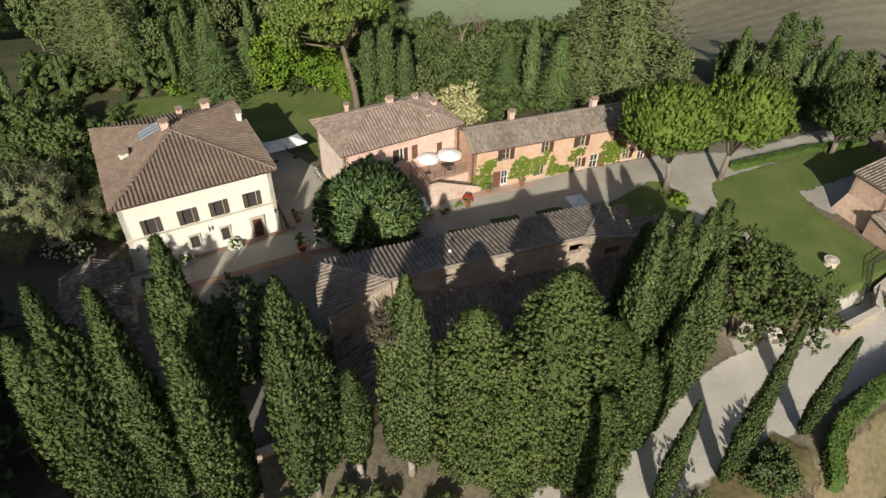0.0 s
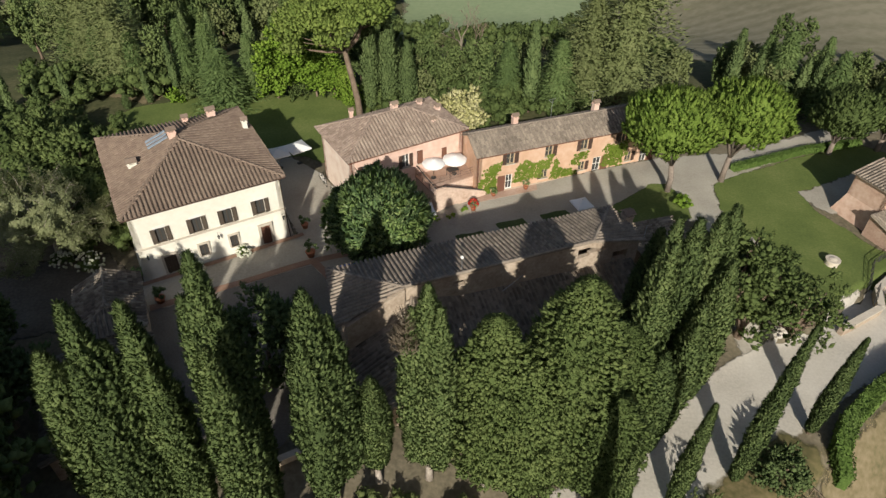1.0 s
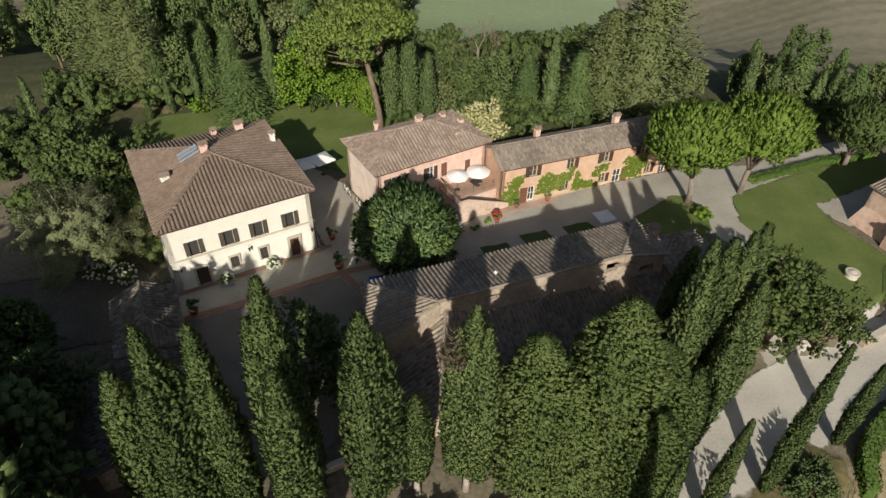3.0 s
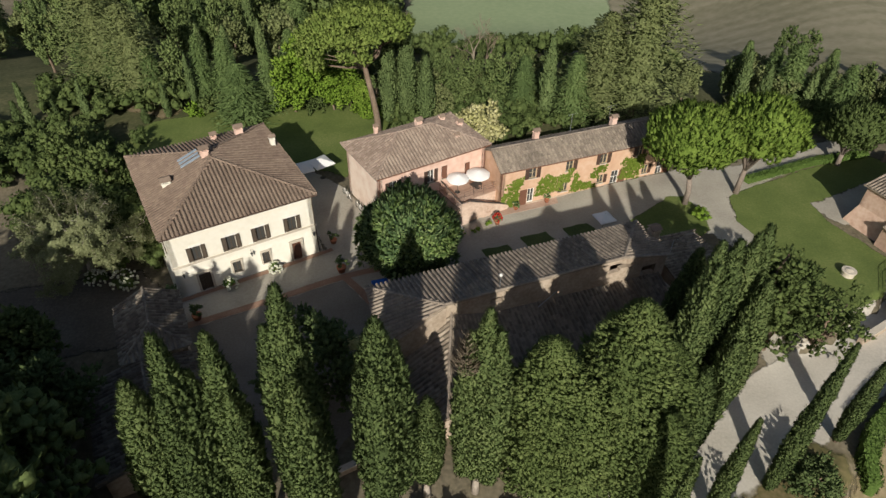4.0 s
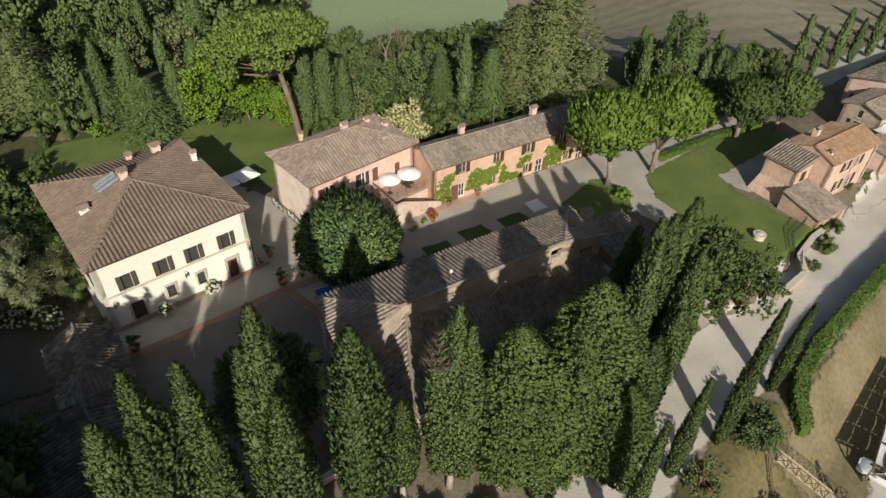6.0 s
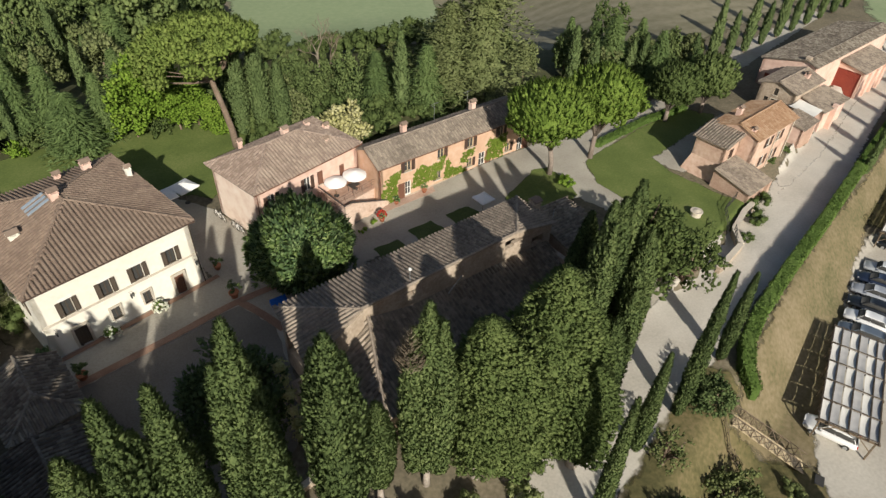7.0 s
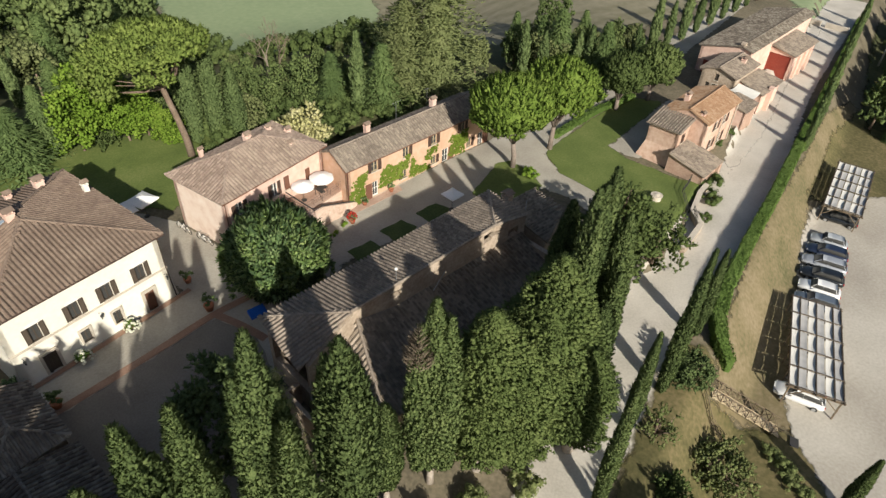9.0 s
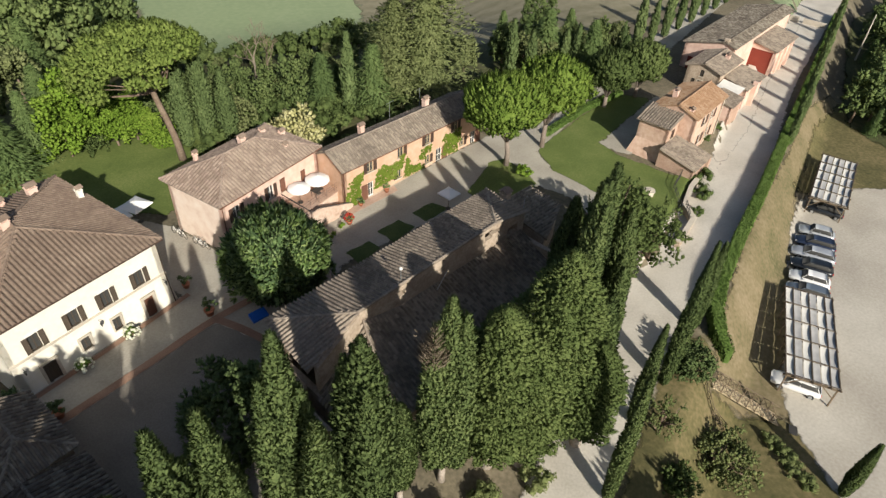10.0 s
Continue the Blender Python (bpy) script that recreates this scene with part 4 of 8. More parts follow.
    part("gutter", Mesh().tube([(-ov, -ov - 0.05, ze - 0.03), (W + ov, -ov - 0.05, ze - 0.03)], [0.06, 0.06], 6).tube([(-0.05, -0.15, ze), (-0.05, -0.15, g)], [0.045, 0.045], 6), M_BROWNDOOR, h, "copper gutter and downpipe")
    for x, y, z in ((10.2, 4.0, 4.9), (15.6, 4.6, 4.7)):
        part("aerial", Mesh().tube([(x, y, z), (x, y, z + 2.2)], [0.025, 0.02], 5).tube([(x - 0.5, y, z + 2.1), (x + 0.7, y, z + 2.15)], [0.015, 0.015], 4).tube([(x - 0.3, y - 0.3, z + 1.9), (x - 0.3, y + 0.3, z + 1.9)], [0.012, 0.012], 4), M_METAL, h, "thin television aerial")
    part("back_extension", Mesh().box(W - 3, D, g, W, D + 2.2, 2.6), M_ORANGE, h)


farmhouse()


# ---- long stone barn ----
def barn():
    """Local x along the roof, y back; the back eave lies at y = 10.8."""
    L, g = 25.1, -0.9
    h = thing("barn", pose(-6.0, 26.6, 0, 0, 0, 19.2), "long stone barn with stepped tile roofs in tree shade", "barn")
    yb, yr, yf = 10.7, 5.75, -0.9
    ze, zr, zl, zf = 5.35, 6.65, 4.2, 1.64
    part("wall", wall(Mesh(), (L - 0.3, yb - 0.35), (0.3, yb - 0.35), g - 0.4, ze, 0.5), M_STONE, h)
    part("wall", wall(Mesh(), (0.3, yb - 0.35), (0.3, yf + 0.4), g - 0.4, 1.3, 0.5), M_STONE, h)
    holes = [(5.0, 6.0, 5.2, 5.75), (15.7, 16.8, 5.0, 5.9)]
    part("clerestory", wall(Mesh(), (3.6, yr), (20.4, yr), 2.9, zr - 0.12, 0.4, holes), M_STONE, h, "sunlit rubble clerestory wall")
    part("clerestory", wall(Mesh(), (20.4, yr + 0.02), (L, yr + 0.02), 2.6, ze - 0.1, 0.4, [(2.3, 3.7, 3.85, 4.75)]), M_STONE, h, "rubble wall under the falling verge")
    part("clerestory", Mesh().slab([(20.4, yr + 0.015, zr - 0.14), (L, yr + 0.015, ze - 0.06), (L, yr + 0.4, ze - 0.06), (20.4, yr + 0.4, zr - 0.14)], 0.75), M_STONE, h)
    part("wall", wall(Mesh(), (0.3, yf + 0.4), (L - 0.3, yf + 0.4), g - 1.4, 1.3, 0.5, [(5, 6, 0.0, 1.1), (11, 12.4, -1, 1.2)]), M_STONE, h)
    part("wall", wall(Mesh(), (L - 0.3, yf + 0.4), (L - 0.3, yb - 0.35), g - 1.4, 3.2, 0.5), M_STONE, h)
    part("gable", Mesh().slab([(24.2, yr + 0.3, ze - 0.1), (L - 0.1, yr + 0.3, ze - 0.1), (L - 0.1, yb - 0.4, ze - 0.1), (24.2, yb - 0.4, ze - 0.1)], 2.4), M_STONE, h)
    A, B = Vector((4.6, yr - 0.25, zr)), Vector((20.3, yr - 0.25, zr))
    f0, f1 = Vector((-0.6, yr - 1.0, ze - 0.25)), Vector((25.5, yr - 0.15, ze))
    b0, b1 = Vector((0, yb, ze)), Vector((25.3, yb, ze))
    roof = part("roof", Mesh().slab([A, B, b1, b0], 0.12).slab([f0, A, b0], 0.12).slab([B, f1, b1], 0.12), M_TILEGREY, h, "weathered tile roof striped by tree shadows")
    w = Vector((0, A.y - b0.y, A.z - b0.z))
    tiles("tile_field", roof, b1, (-1, 0, 0), w, b1.x, w.length, M_TILEGREY, (0, b1.x - B.x), (0, A.x), seed=41)
    u3 = (b1 - f1).normalized()
    w3 = (B - f1) - u3 * (B - f1).dot(u3)
    tiles("tile_field", roof, f1, u3, w3, (b1 - f1).length, w3.length, M_TILEGREY, (0, (B - f1).dot(u3)), (0, (b1 - B).dot(u3)), seed=45, apart=True)
    ridge_tiles(roof, b1, B, M_TILEGREY)
    ridge_tiles(roof, f1, B, M_TILEGREY, 0.06)
    u = (f0 - b0).normalized()
    w2 = (A - b0) - u * (A - b0).dot(u)
    tiles("tile_field", roof, b0, u, w2, (f0 - b0).length, w2.length, M_TILEGREY, (0, (A - b0).dot(u)), (0, (f0 - A).dot(u)), seed=42, apart=True)
    ridge_tiles(roof, b0, A, M_TILEGREY)
    ridge_tiles(roof, A, B, M_TILEGREY)
    part("end_wall", Mesh().slab([(0.1, 4.6, 5.0), (4.7, 5.35, 6.5), (4.7, 5.7, 6.5), (0.1, 4.95, 5.0)], 2.4), M_STONE, h)
    # lower roofs: a slope down to the court end, a hip, a middle slope and the long lean-to beyond a valley
    top, hip, valley, joint = Vector((5.3, yr, 5.2)), Vector((2.4, yf, 2.2)), Vector((4.6, yf, zf)), Vector((9.15, yr, zl))
    fx, fy = 0.62, 0.18
    court = lambda x, y: Vector((x, y, top.z + fx * (x - top.x) + fy * (y - yr)))
    low = part("lower_roof", Mesh().slab([valley, (L - 0.4, yf, 1.2), (L - 0.4, yr, 3.6), joint], 0.12).slab([hip, valley, joint, top], 0.12)
               .slab([court(0, yf), hip, top, court(0, yr - 1.0)], 0.12), M_OLDTILE, h, "mossy lower tile roofs meeting at a hip")
    s = Vector((0, yr - yf, zl - zf))
    tiles("tile_field", low, (4.6, yf, zf), (1, 0, -0.03), s, L - 5.0, s.length, M_OLDTILE, (0, joint.x - valley.x), (0, 0), seed=43)
    tiles("tile_field", low, (2.0, yf, 2.28), (1, 0, -0.26), (0, 1, 0.55), 8.0, 8.0, M_OLDTILE, seed=46, keep=[(hip.x, yf), (valley.x, yf), (joint.x, yr), (top.x, yr)])
    tiles("tile_field", low, court(0, yr), (0, -1, -fy), (1, 0, fx), 6.9, 6.4, M_OLDTILE, seed=47, keep=[(-0.2, yf), (hip.x, yf), (top.x, yr), (-0.2, yr - 1.0)])
    ridge_tiles(low, hip, top, M_TILEGREY, 0.12)
    part("aerial", Mesh().tube([(9.3, yr + 0.1, zr), (9.3, yr + 0.1, zr + 1.3)], [0.03, 0.025], 6), M_METAL, h)
    part("aerial_head", Mesh().lathe([(0.13, zr + 1.2), (0.15, zr + 1.3), (0.05, zr + 1.42)], 10, 9.3, yr + 0.1), M_WHITEPAINT, h, "small white aerial head")
    chimney(h, 25.75, 8.7, 3.0, 0.8, 2.7, mat=M_STONE)
    part("beam", Mesh().tube([(12.3, yr - 1.0, 4.55), (14.4, yr - 0.2, 4.9)], [0.04, 0.04], 5), M_METAL, h, "thin pipe on the lower roof")
    part("stair_parapet", Mesh().box(-1.1, 2.2, g - 0.3, -0.8, 6.4, 1.4).box(-1.1, 6.4, g - 0.3, 0.2, 6.7, 1.4).box(-1.1, 2.0, g - 0.3, 0.2, 2.2, 1.4), M_STONE, h)
    # low annex past the end, on a skewed plan
    a = thing("annex", pose(-6.0, 26.6, 0, 0, 0, 19.2), "low shaded annex with a flat dark tile roof", "outbuilding")
    rim = [(25.3, 3.1), (31.1, 5.6), (31.7, 9.9), (26.4, 9.9)]
    fall = lambda p: (p[0], p[1], 3.6 - 0.05 * (p[0] - 25.3))
    part("wall", Mesh().slab([(p[0] * 0.94 + 1.7, p[1] * 0.9 + 0.7, 3.25) for p in rim], 5.2), M_STONE, a)
    part("roof", Mesh().slab([fall(p) for p in rim], 0.18), M_OLDTILE, a)
    tiles("tile_field", a, (31.8, 2.9, 3.29), (0, 1, 0), (-1, 0, 0.05), 7.4, 6.6, M_OLDTILE, seed=44, keep=rim)
    part("aerial", Mesh().tube([(26.6, 7.0, 3.4), (26.6, 7.0, 5.6), (27.1, 7.0, 5.6)], [0.03, 0.03, 0.02], 6), M_METAL, a)


barn()


# ---- brick farmhouse by the drive ----
def gable_roof(house, x0, x1, y0, y1, yr, z0, z1, zr, mat, ov=0.3, seed=50, label=""):
    """A gable roof along x: eaves at y0 (z0) and y1 (z1), ridge at yr (zr)."""
    roof = part("roof", Mesh().slab([(x0 - ov, y0 - ov, z0), (x1 + ov, y0 - ov, z0), (x1 + ov, yr, zr), (x0 - ov, yr, zr)], 0.1)
                .slab([(x0 - ov, yr, zr), (x1 + ov, yr, zr), (x1 + ov, y1 + ov, z1), (x0 - ov, y1 + ov, z1)], 0.1), mat, house, label)
    L = x1 - x0 + 2 * ov
    s = Vector((0, yr - y0 + ov, zr - z0))
    tiles("tile_field", roof, (x0 - ov, y0 - ov, z0), (1, 0, 0), s, L, s.length, mat, seed=seed)
    s = Vector((0, yr - y1 - ov, zr - z1))
    tiles("tile_field", roof, (x1 + ov, y1 + ov, z1), (-1, 0, 0), s, L, s.length, mat, seed=seed + 1)
    ridge_tiles(roof, (x0 - ov, yr, zr), (x1 + ov, yr, zr), mat)
    return roof


def lean_roof(house, pts, mat, seed=60, label=""):
    """A single slope; pts: eave left, eave right, top right, top left."""
    roof = part("roof", Mesh().slab(pts, 0.1), mat, house, label)
    p, q, r, s = (Vector(t) for t in pts)
    u = (q - p).normalized()
    w = (s - p) - u * (s - p).dot(u)
    tiles("tile_field", roof, p, u, w, (q - p).length, w.length, mat, (0, (s - p).dot(u)), (0, (q - r).dot(u)), seed=seed)
    return roof


def gabled_walls(house, x0, x1, y0, y1, yr, g, z0, z1, zr, mat, holes=()):
    part("wall", wall(Mesh(), (x0, y0), (x1, y0), g, z0 - 0.05, 0.4, holes), mat, house)
    part("wall", wall(Mesh(), (x1, y1), (x0, y1), g, z1 - 0.05, 0.4), mat, house)
    for x, o in ((x0, 1), (x1, -1)):
        m = Mesh()
        a = [(x, y0, g), (x, y1, g), (x, y1, z1 - 0.06), (x, yr, zr - 0.12), (x, y0, z0 - 0.06)]
        m.v += a + [(p[0] + 0.4 * o, p[1], p[2]) for p in a]
        m.f += [tuple(range(5)), tuple(range(9, 4, -1))] + [(i, 5 + i, 5 + (i + 1) % 5, (i + 1) % 5) for i in range(5)]
        part("gable_wall", m, mat, house)


def brick_house():
    h = thing("brick_farmhouse", pose(43.7, 50.5, 0, 0, 0, 22), "pink brick farmhouse with stepped tile roofs beside the drive", "house")
    g = -2.4
    # square tower end with a battered foot
    part("tower_wall", wall(Mesh(), (-0.3, -0.3), (2.9, -0.3), g, 3.3, 0.4, [(1.2, 2.0, 1.3, 2.5)], z_top=4.0), M_BRICKPINK, h)
    part("tower_wall", wall(Mesh(), (-0.3, 3.6), (-0.3, -0.3), g, 3.2, 0.4, flare=0.9), M_BRICKPINK, h)
    part("tower_wall", wall(Mesh(), (2.9, -0.3), (2.9, 3.6), g, 4.0, 0.4), M_BRICKPINK, h)
    part("tower_wall", wall(Mesh(), (2.9, 3.6), (-0.3, 3.6), g, 4.0, 0.4, z_top=3.3), M_BRICKPINK, h)
    window(h, pose(0.9, -0.3, 1.3), 0.8, 1.2, "c", M_SHUTTER)
    lean_roof(h, [(-0.65, 3.95, 3.25), (-0.65, -0.65, 3.25), (3.2, -0.65, 4.1), (3.2, 3.95, 4.1)], M_TILEGREY, 61, "pale striped tile roof")
    # main range
    gabled_walls(h, 2.9, 12.2, -2.2, 3.4, 0.3, g, 3.9, 3.7, 5.0, M_BRICKPINK,
                 [(3.0, 3.9, 2.0, 3.2), (5.6, 6.5, 2.0, 3.2), (3.0, 3.9, -0.6, 0.7), (5.6, 6.5, -0.6, 0.7), (0.9, 1.8, -2.2, 0.0)])
    for x, z, hh in ((5.9, 2.0, 1.2), (8.5, 2.0, 1.2), (5.9, -0.6, 1.3), (8.5, -0.6, 1.3)):
        window(h, pose(x, -2.2, z), 0.9, hh, "lr", M_SHUTTER)
    door(h, pose(3.8, -2.2, -2.2), 0.9, 2.2, M_BROWNDOOR, 0.12)
    gable_roof(h, 3.0, 12.2, -2.2, 3.4, 0.3, 3.95, 3.75, 5.05, M_TILEORANGE, 0.3, 63, "orange clay tile roof")
    chimney(h, 6.0, 2.2, 4.3, 0.6, 0.9)
    chimney(h, 3.4, -1.2, 4.2, 0.4, 0.4)
    # lean-to in front of the tower
    part("lean_to_wall", wall(Mesh(), (-1.6, -5.0), (3.0, -5.0), g, -0.2, 0.35), M_BRICK, h, "bare brick lean-to")
    part("lean_to_wall", wall(Mesh(), (-1.6, -0.3), (-1.6, -5.0), g, 0.9, 0.35, z_top=-0.2), M_BRICK, h)
    part("lean_to_wall", wall(Mesh(), (3.0, -5.0), (3.0, -0.3), g, -0.2, 0.35, [(1.0, 2.2, -2.0, -0.5)], z_top=0.9), M_BRICK, h)
    lean_roof(h, [(-1.9, -5.3, -0.1), (3.3, -5.3, -0.1), (3.3, -0.35, 1.1), (-1.9, -0.35, 1.1)], M_TILEGREY, 65, "grey lean-to tile roof")
    part("pilaster", Mesh().box(2.4, -5.35, g, 3.1, -4.9, -0.1), M_BRICK, h)
    for x in (8.0, 12.1):
        part("pipe", Mesh().tube([(x, -2.3, 3.8), (x, -2.3, g)], [0.06, 0.06], 6), M_WHITESTONE, h)


brick_house()


# ---- farm sheds further along the drive ----
def farm_sheds():
    at = pose(70.5, 66.3, 0, 0, 0, 21)
    g = -2.6
    s = thing("long_shed", at, "long farm shed with a wide weathered tile roof", "shed")
    gabled_walls(s, 0, 26, -1.2, 6.6, 0.3, g, 3.55, 2.45, 4.15, M_PINK)
    part("gate", Mesh().box(-0.08, 2.4, g, 0.0, 5.6, 0.5), M_REDDOOR, s, "dark red shed gate")
    gable_roof(s, 0, 26, -1.2, 6.6, 0.3, 3.65, 2.55, 4.2, M_LICHEN, 0.3, 71, "weathered brown tile roof")
    part("chimney", Mesh().box(-0.2, 0.0, 3.9, 0.5, 0.7, 4.7), M_STONE, s)
    w = thing("gate_wing", at, "pink shed wing with red double gates", "shed")
    part("wall", wall(Mesh(), (8.9, -0.6), (8.9, -5.1), g, 2.4, 0.4, [(0.3, 4.2, g, 1.5)], z_top=1.8), M_PINK, w)
    part("wall", wall(Mesh(), (8.9, -5.1), (18.6, -5.1), g, 1.8, 0.4), M_PINK, w)
    part("wall", wall(Mesh(), (18.6, -5.1), (18.6, -1.2), g, 1.8, 0.4, z_top=2.4), M_PINK, w)
    for y in (-0.9, -2.85):
        leaf = part("gate", Mesh().box(9.13, y - 1.93, g + 0.15, 9.16, y - 0.02, 1.45), M_REDDOOR, w, "red boarded gate leaf")
        for i in range(9):
            part("board", Mesh().box(9.05, y - 1.95 + i * 0.217, g + 0.1, 9.13, y - 1.95 + (i + 1) * 0.217 - 0.012, 1.5), M_REDDOOR, leaf)
        for z in (-1.6, 0.6):
            part("ledge", Mesh().box(9.0, y - 1.9, z, 9.05, y - 0.05, z + 0.2), M_REDDOOR, leaf)
    lean_roof(w, [(8.6, -5.4, 1.85), (18.9, -5.4, 1.85), (18.9, -1.25, 2.7), (8.6, -1.25, 2.7)], M_TILEGREY, 75, "weathered tile roof")
    for x in (10.9, 13.4, 16.0):
        part("buttress", Mesh().box(x, -5.45, g, x + 0.45, -5.05, 1.4), M_PINK, w)
    c = thing("stone_cottage", at, "small gabled stone cottage with arched windows", "cottage")
    m = Mesh()
    gx0, gx1, gy0, gy1, gr = -8.1, -0.5, -2.7, 2.4, -0.1
    part("wall", wall(Mesh(), (gx0, gy0), (gx1, gy0), g, 2.3, 0.4), M_STONE, c)
    part("wall", wall(Mesh(), (gx1, gy1), (gx0, gy1), g, 2.3, 0.4), M_STONE, c)
    part("wall", wall(Mesh(), (gx0, gy1), (gx0, gy0), g, 2.3, 0.4, [(1.0, 1.6, -0.9, 0.6), (2.0, 2.8, -2.0, 0.6), (3.3, 3.8, -0.9, 0.6), (2.1, 2.7, 1.2, 2.2)]), M_STONE, c)
    part("wall", wall(Mesh(), (gx1, gy0), (gx1, gy1), g, 2.3, 0.4), M_STONE, c)
    for x, o in ((gx0, 0.4), (gx1, -0.4)):
        k = Mesh()
        k.v += [(x, gy0, 2.3), (x, gy1, 2.3), (x, gr, 3.2), (x + o, gy0, 2.3), (x + o, gy1, 2.3), (x + o, gr, 3.2)]
        k.f += [(0, 1, 2), (3, 5, 4), (0, 2, 5, 3), (1, 4, 5, 2), (0, 3, 4, 1)]
        part("gable", k, M_STONE, c)
    for y, z, w_, h_ in ((1.4, -0.9, 0.6, 1.5), (-0.9, -0.9, 0.5, 1.5), (0.3, 1.2, 0.6, 1.0)):
        window(c, pose(gx0, y, z, 0, 0, -90), w_, h_, "", None, M_DARKSHUTTER)
    door(c, pose(gx0, 0.4, -2.0, 0, 0, -90), 0.8, 2.6, M_DARKSHUTTER, 0.1)
    gable_roof(c, gx0, gx1, gy0, gy1, gr, 2.35, 2.35, 3.3, M_TILEGREY, 0.35, 77, "weathered stone-brown tile roof")
    chimney(c, -3.0, -1.4, 2.7, 0.6, 0.7)
    p = thing("road_porch", at, "low porch and store with white canvas by the drive", "outbuilding")
    part("wall", wall(Mesh(), (-6.6, -6.5), (0.4, -6.5), g, 0.7, 0.35), M_PINK, p)
    part("wall", wall(Mesh(), (-6.6, -2.8), (-6.6, -6.5), g, 1.2, 0.35, [(0.8, 2.8, g, 0.0)], z_top=0.7), M_PINK, p)
    part("wall", wall(Mesh(), (0.4, -6.5), (0.4, -2.8), g, 0.7, 0.35, z_top=1.2), M_PINK, p)
    lean_roof(p, [(-6.9, -6.8, 0.75), (0.7, -6.8, 0.75), (0.7, -2.75, 1.4), (-6.0, -2.75, 1.4)], M_TILEGREY, 81)
    lean_roof(p, [(-14.4, -7.6, 0.9), (-10.0, -7.4, 0.9), (-10.4, -4.2, 1.5), (-14.4, -4.2, 1.5)], M_TILEGREY, 83)
    part("wall", wall(Mesh(), (-14.2, -7.3), (-10.3, -7.3), g, 0.8, 0.3), M_BRICK, p)
    part("wall", wall(Mesh(), (-14.2, -4.3), (-14.2, -7.3), g, 1.3, 0.3, z_top=0.8), M_PINK, p)
    part("wall", wall(Mesh(), (-10.3, -7.3), (-10.3, -4.3), g, 0.8, 0.3, z_top=1.3), M_PINK, p)
    cv = Mesh()
    for i in range(8):
        a, b = i / 8, (i + 1) / 8
        z = lambda t: 1.25 - 0.25 * math.sin(math.pi * t)
        cv.slab([(-10.0 + 3.2 * a, -6.3, z(a) - 0.2), (-10.0 + 3.2 * b, -6.3, z(b) - 0.2), (-10.0 + 3.2 * b, -2.9, z(b) + 0.1), (-10.0 + 3.2 * a, -2.9, z(a) + 0.1)], 0.02)
    part("canvas", cv, M_CANVAS, p, "white canvas awning")
    part("gate_pillar", Mesh().box(-4.3, -7.2, g, -3.7, -6.5, 1.3), M_PINK, p)
    f = thing("low_wall", at, "low pale wall at the drive's end", "wall")
    part("wall", Mesh().box(40.6, 0.2, g - 1, 41, 2.4, -1.3).box(41, -4.8, g - 1, 41.4, -0.6, -1.4), M_WHITESTONE, f)


farm_sheds()


# ---- tiled lodge by the villa ----
def lodge():
    h = thing("lodge", pose(-21.4, 29.6, 0, 0, 0, 114), "dark stone lodge with lichened hip roof over a lower range", "outbuilding")
    # taller end by the villa
    x0, x1, y0, y1, ze, zr = 4.2, 10.9, -0.2, 4.8, 2.65, 3.9
    ym, xr = 2.3, 6.4
    for p, q in (((x0 + 0.3, y0 + 0.3), (x1 - 0.3, y0 + 0.3)), ((x1 - 0.3, y1 - 0.3), (x0 + 0.3, y1 - 0.3)), ((x1 - 0.3, y0 + 0.3), (x1 - 0.3, y1 - 0.3)), ((x0 + 0.3, y1 - 0.3), (x0 + 0.3, y0 + 0.3))):
        part("wall", wall(Mesh(), p, q, -1.2, ze, 0.4), M_STONE, h)
    A, B = Vector((xr, ym, zr)), Vector((x1, ym, zr))
    c = [Vector(p) for p in ((x0, y0, ze), (x1, y0, ze), (x1, y1, ze), (x0, y1, ze))]
    gb = Mesh()
    gb.v += [(x1 - 0.5, y0 + 0.3, ze), (x1 - 0.3, y0 + 0.3, ze), (x1 - 0.3, y1 - 0.3, ze), (x1 - 0.5, y1 - 0.3, ze), (x1 - 0.5, ym, zr - 0.1), (x1 - 0.3, ym, zr - 0.1)]
    gb.f += [(0, 4, 3), (1, 2, 5), (0, 1, 5, 4), (2, 3, 4, 5), (0, 3, 2, 1)]
    part("gable", gb, M_STONE, h)
    roof = part("roof", Mesh().slab([c[0], c[1], B, A], 0.12).slab([c[2], c[3], A, B], 0.12).slab([c[3], c[0], A], 0.12), M_LICHEN, h, "lichened tile hip roof")
    for k, (p, q, ra, rb) in enumerate(((c[0], c[1], A, B), (c[2], c[3], B, A), (c[3], c[0], A, A))):
        u = (q - p).normalized()
        w = (ra - p) - u * (ra - p).dot(u)
        tiles("tile_field", roof, p, u, w, (q - p).length, w.length, M_LICHEN, (0, (ra - p).dot(u)), (0, (q - rb).dot(u)), seed=91 + k, apart=k == 2)
    for p, q in ((c[0], A), (c[3], A), (A, B)):
        ridge_tiles(roof, p, q, M_LICHEN)
    # lower range in the shade
    gabled_walls(h, -4.4, 4.4, 0.1, 6.9, 3.4, -1.2, 1.6, 1.6, 2.6, M_STONE)
    gable_roof(h, -4.6, 4.2, -0.1, 7.0, 3.4, 1.65, 1.65, 2.65, M_LICHEN, 0.25, 95, "dark mossy tile roof")


lodge()


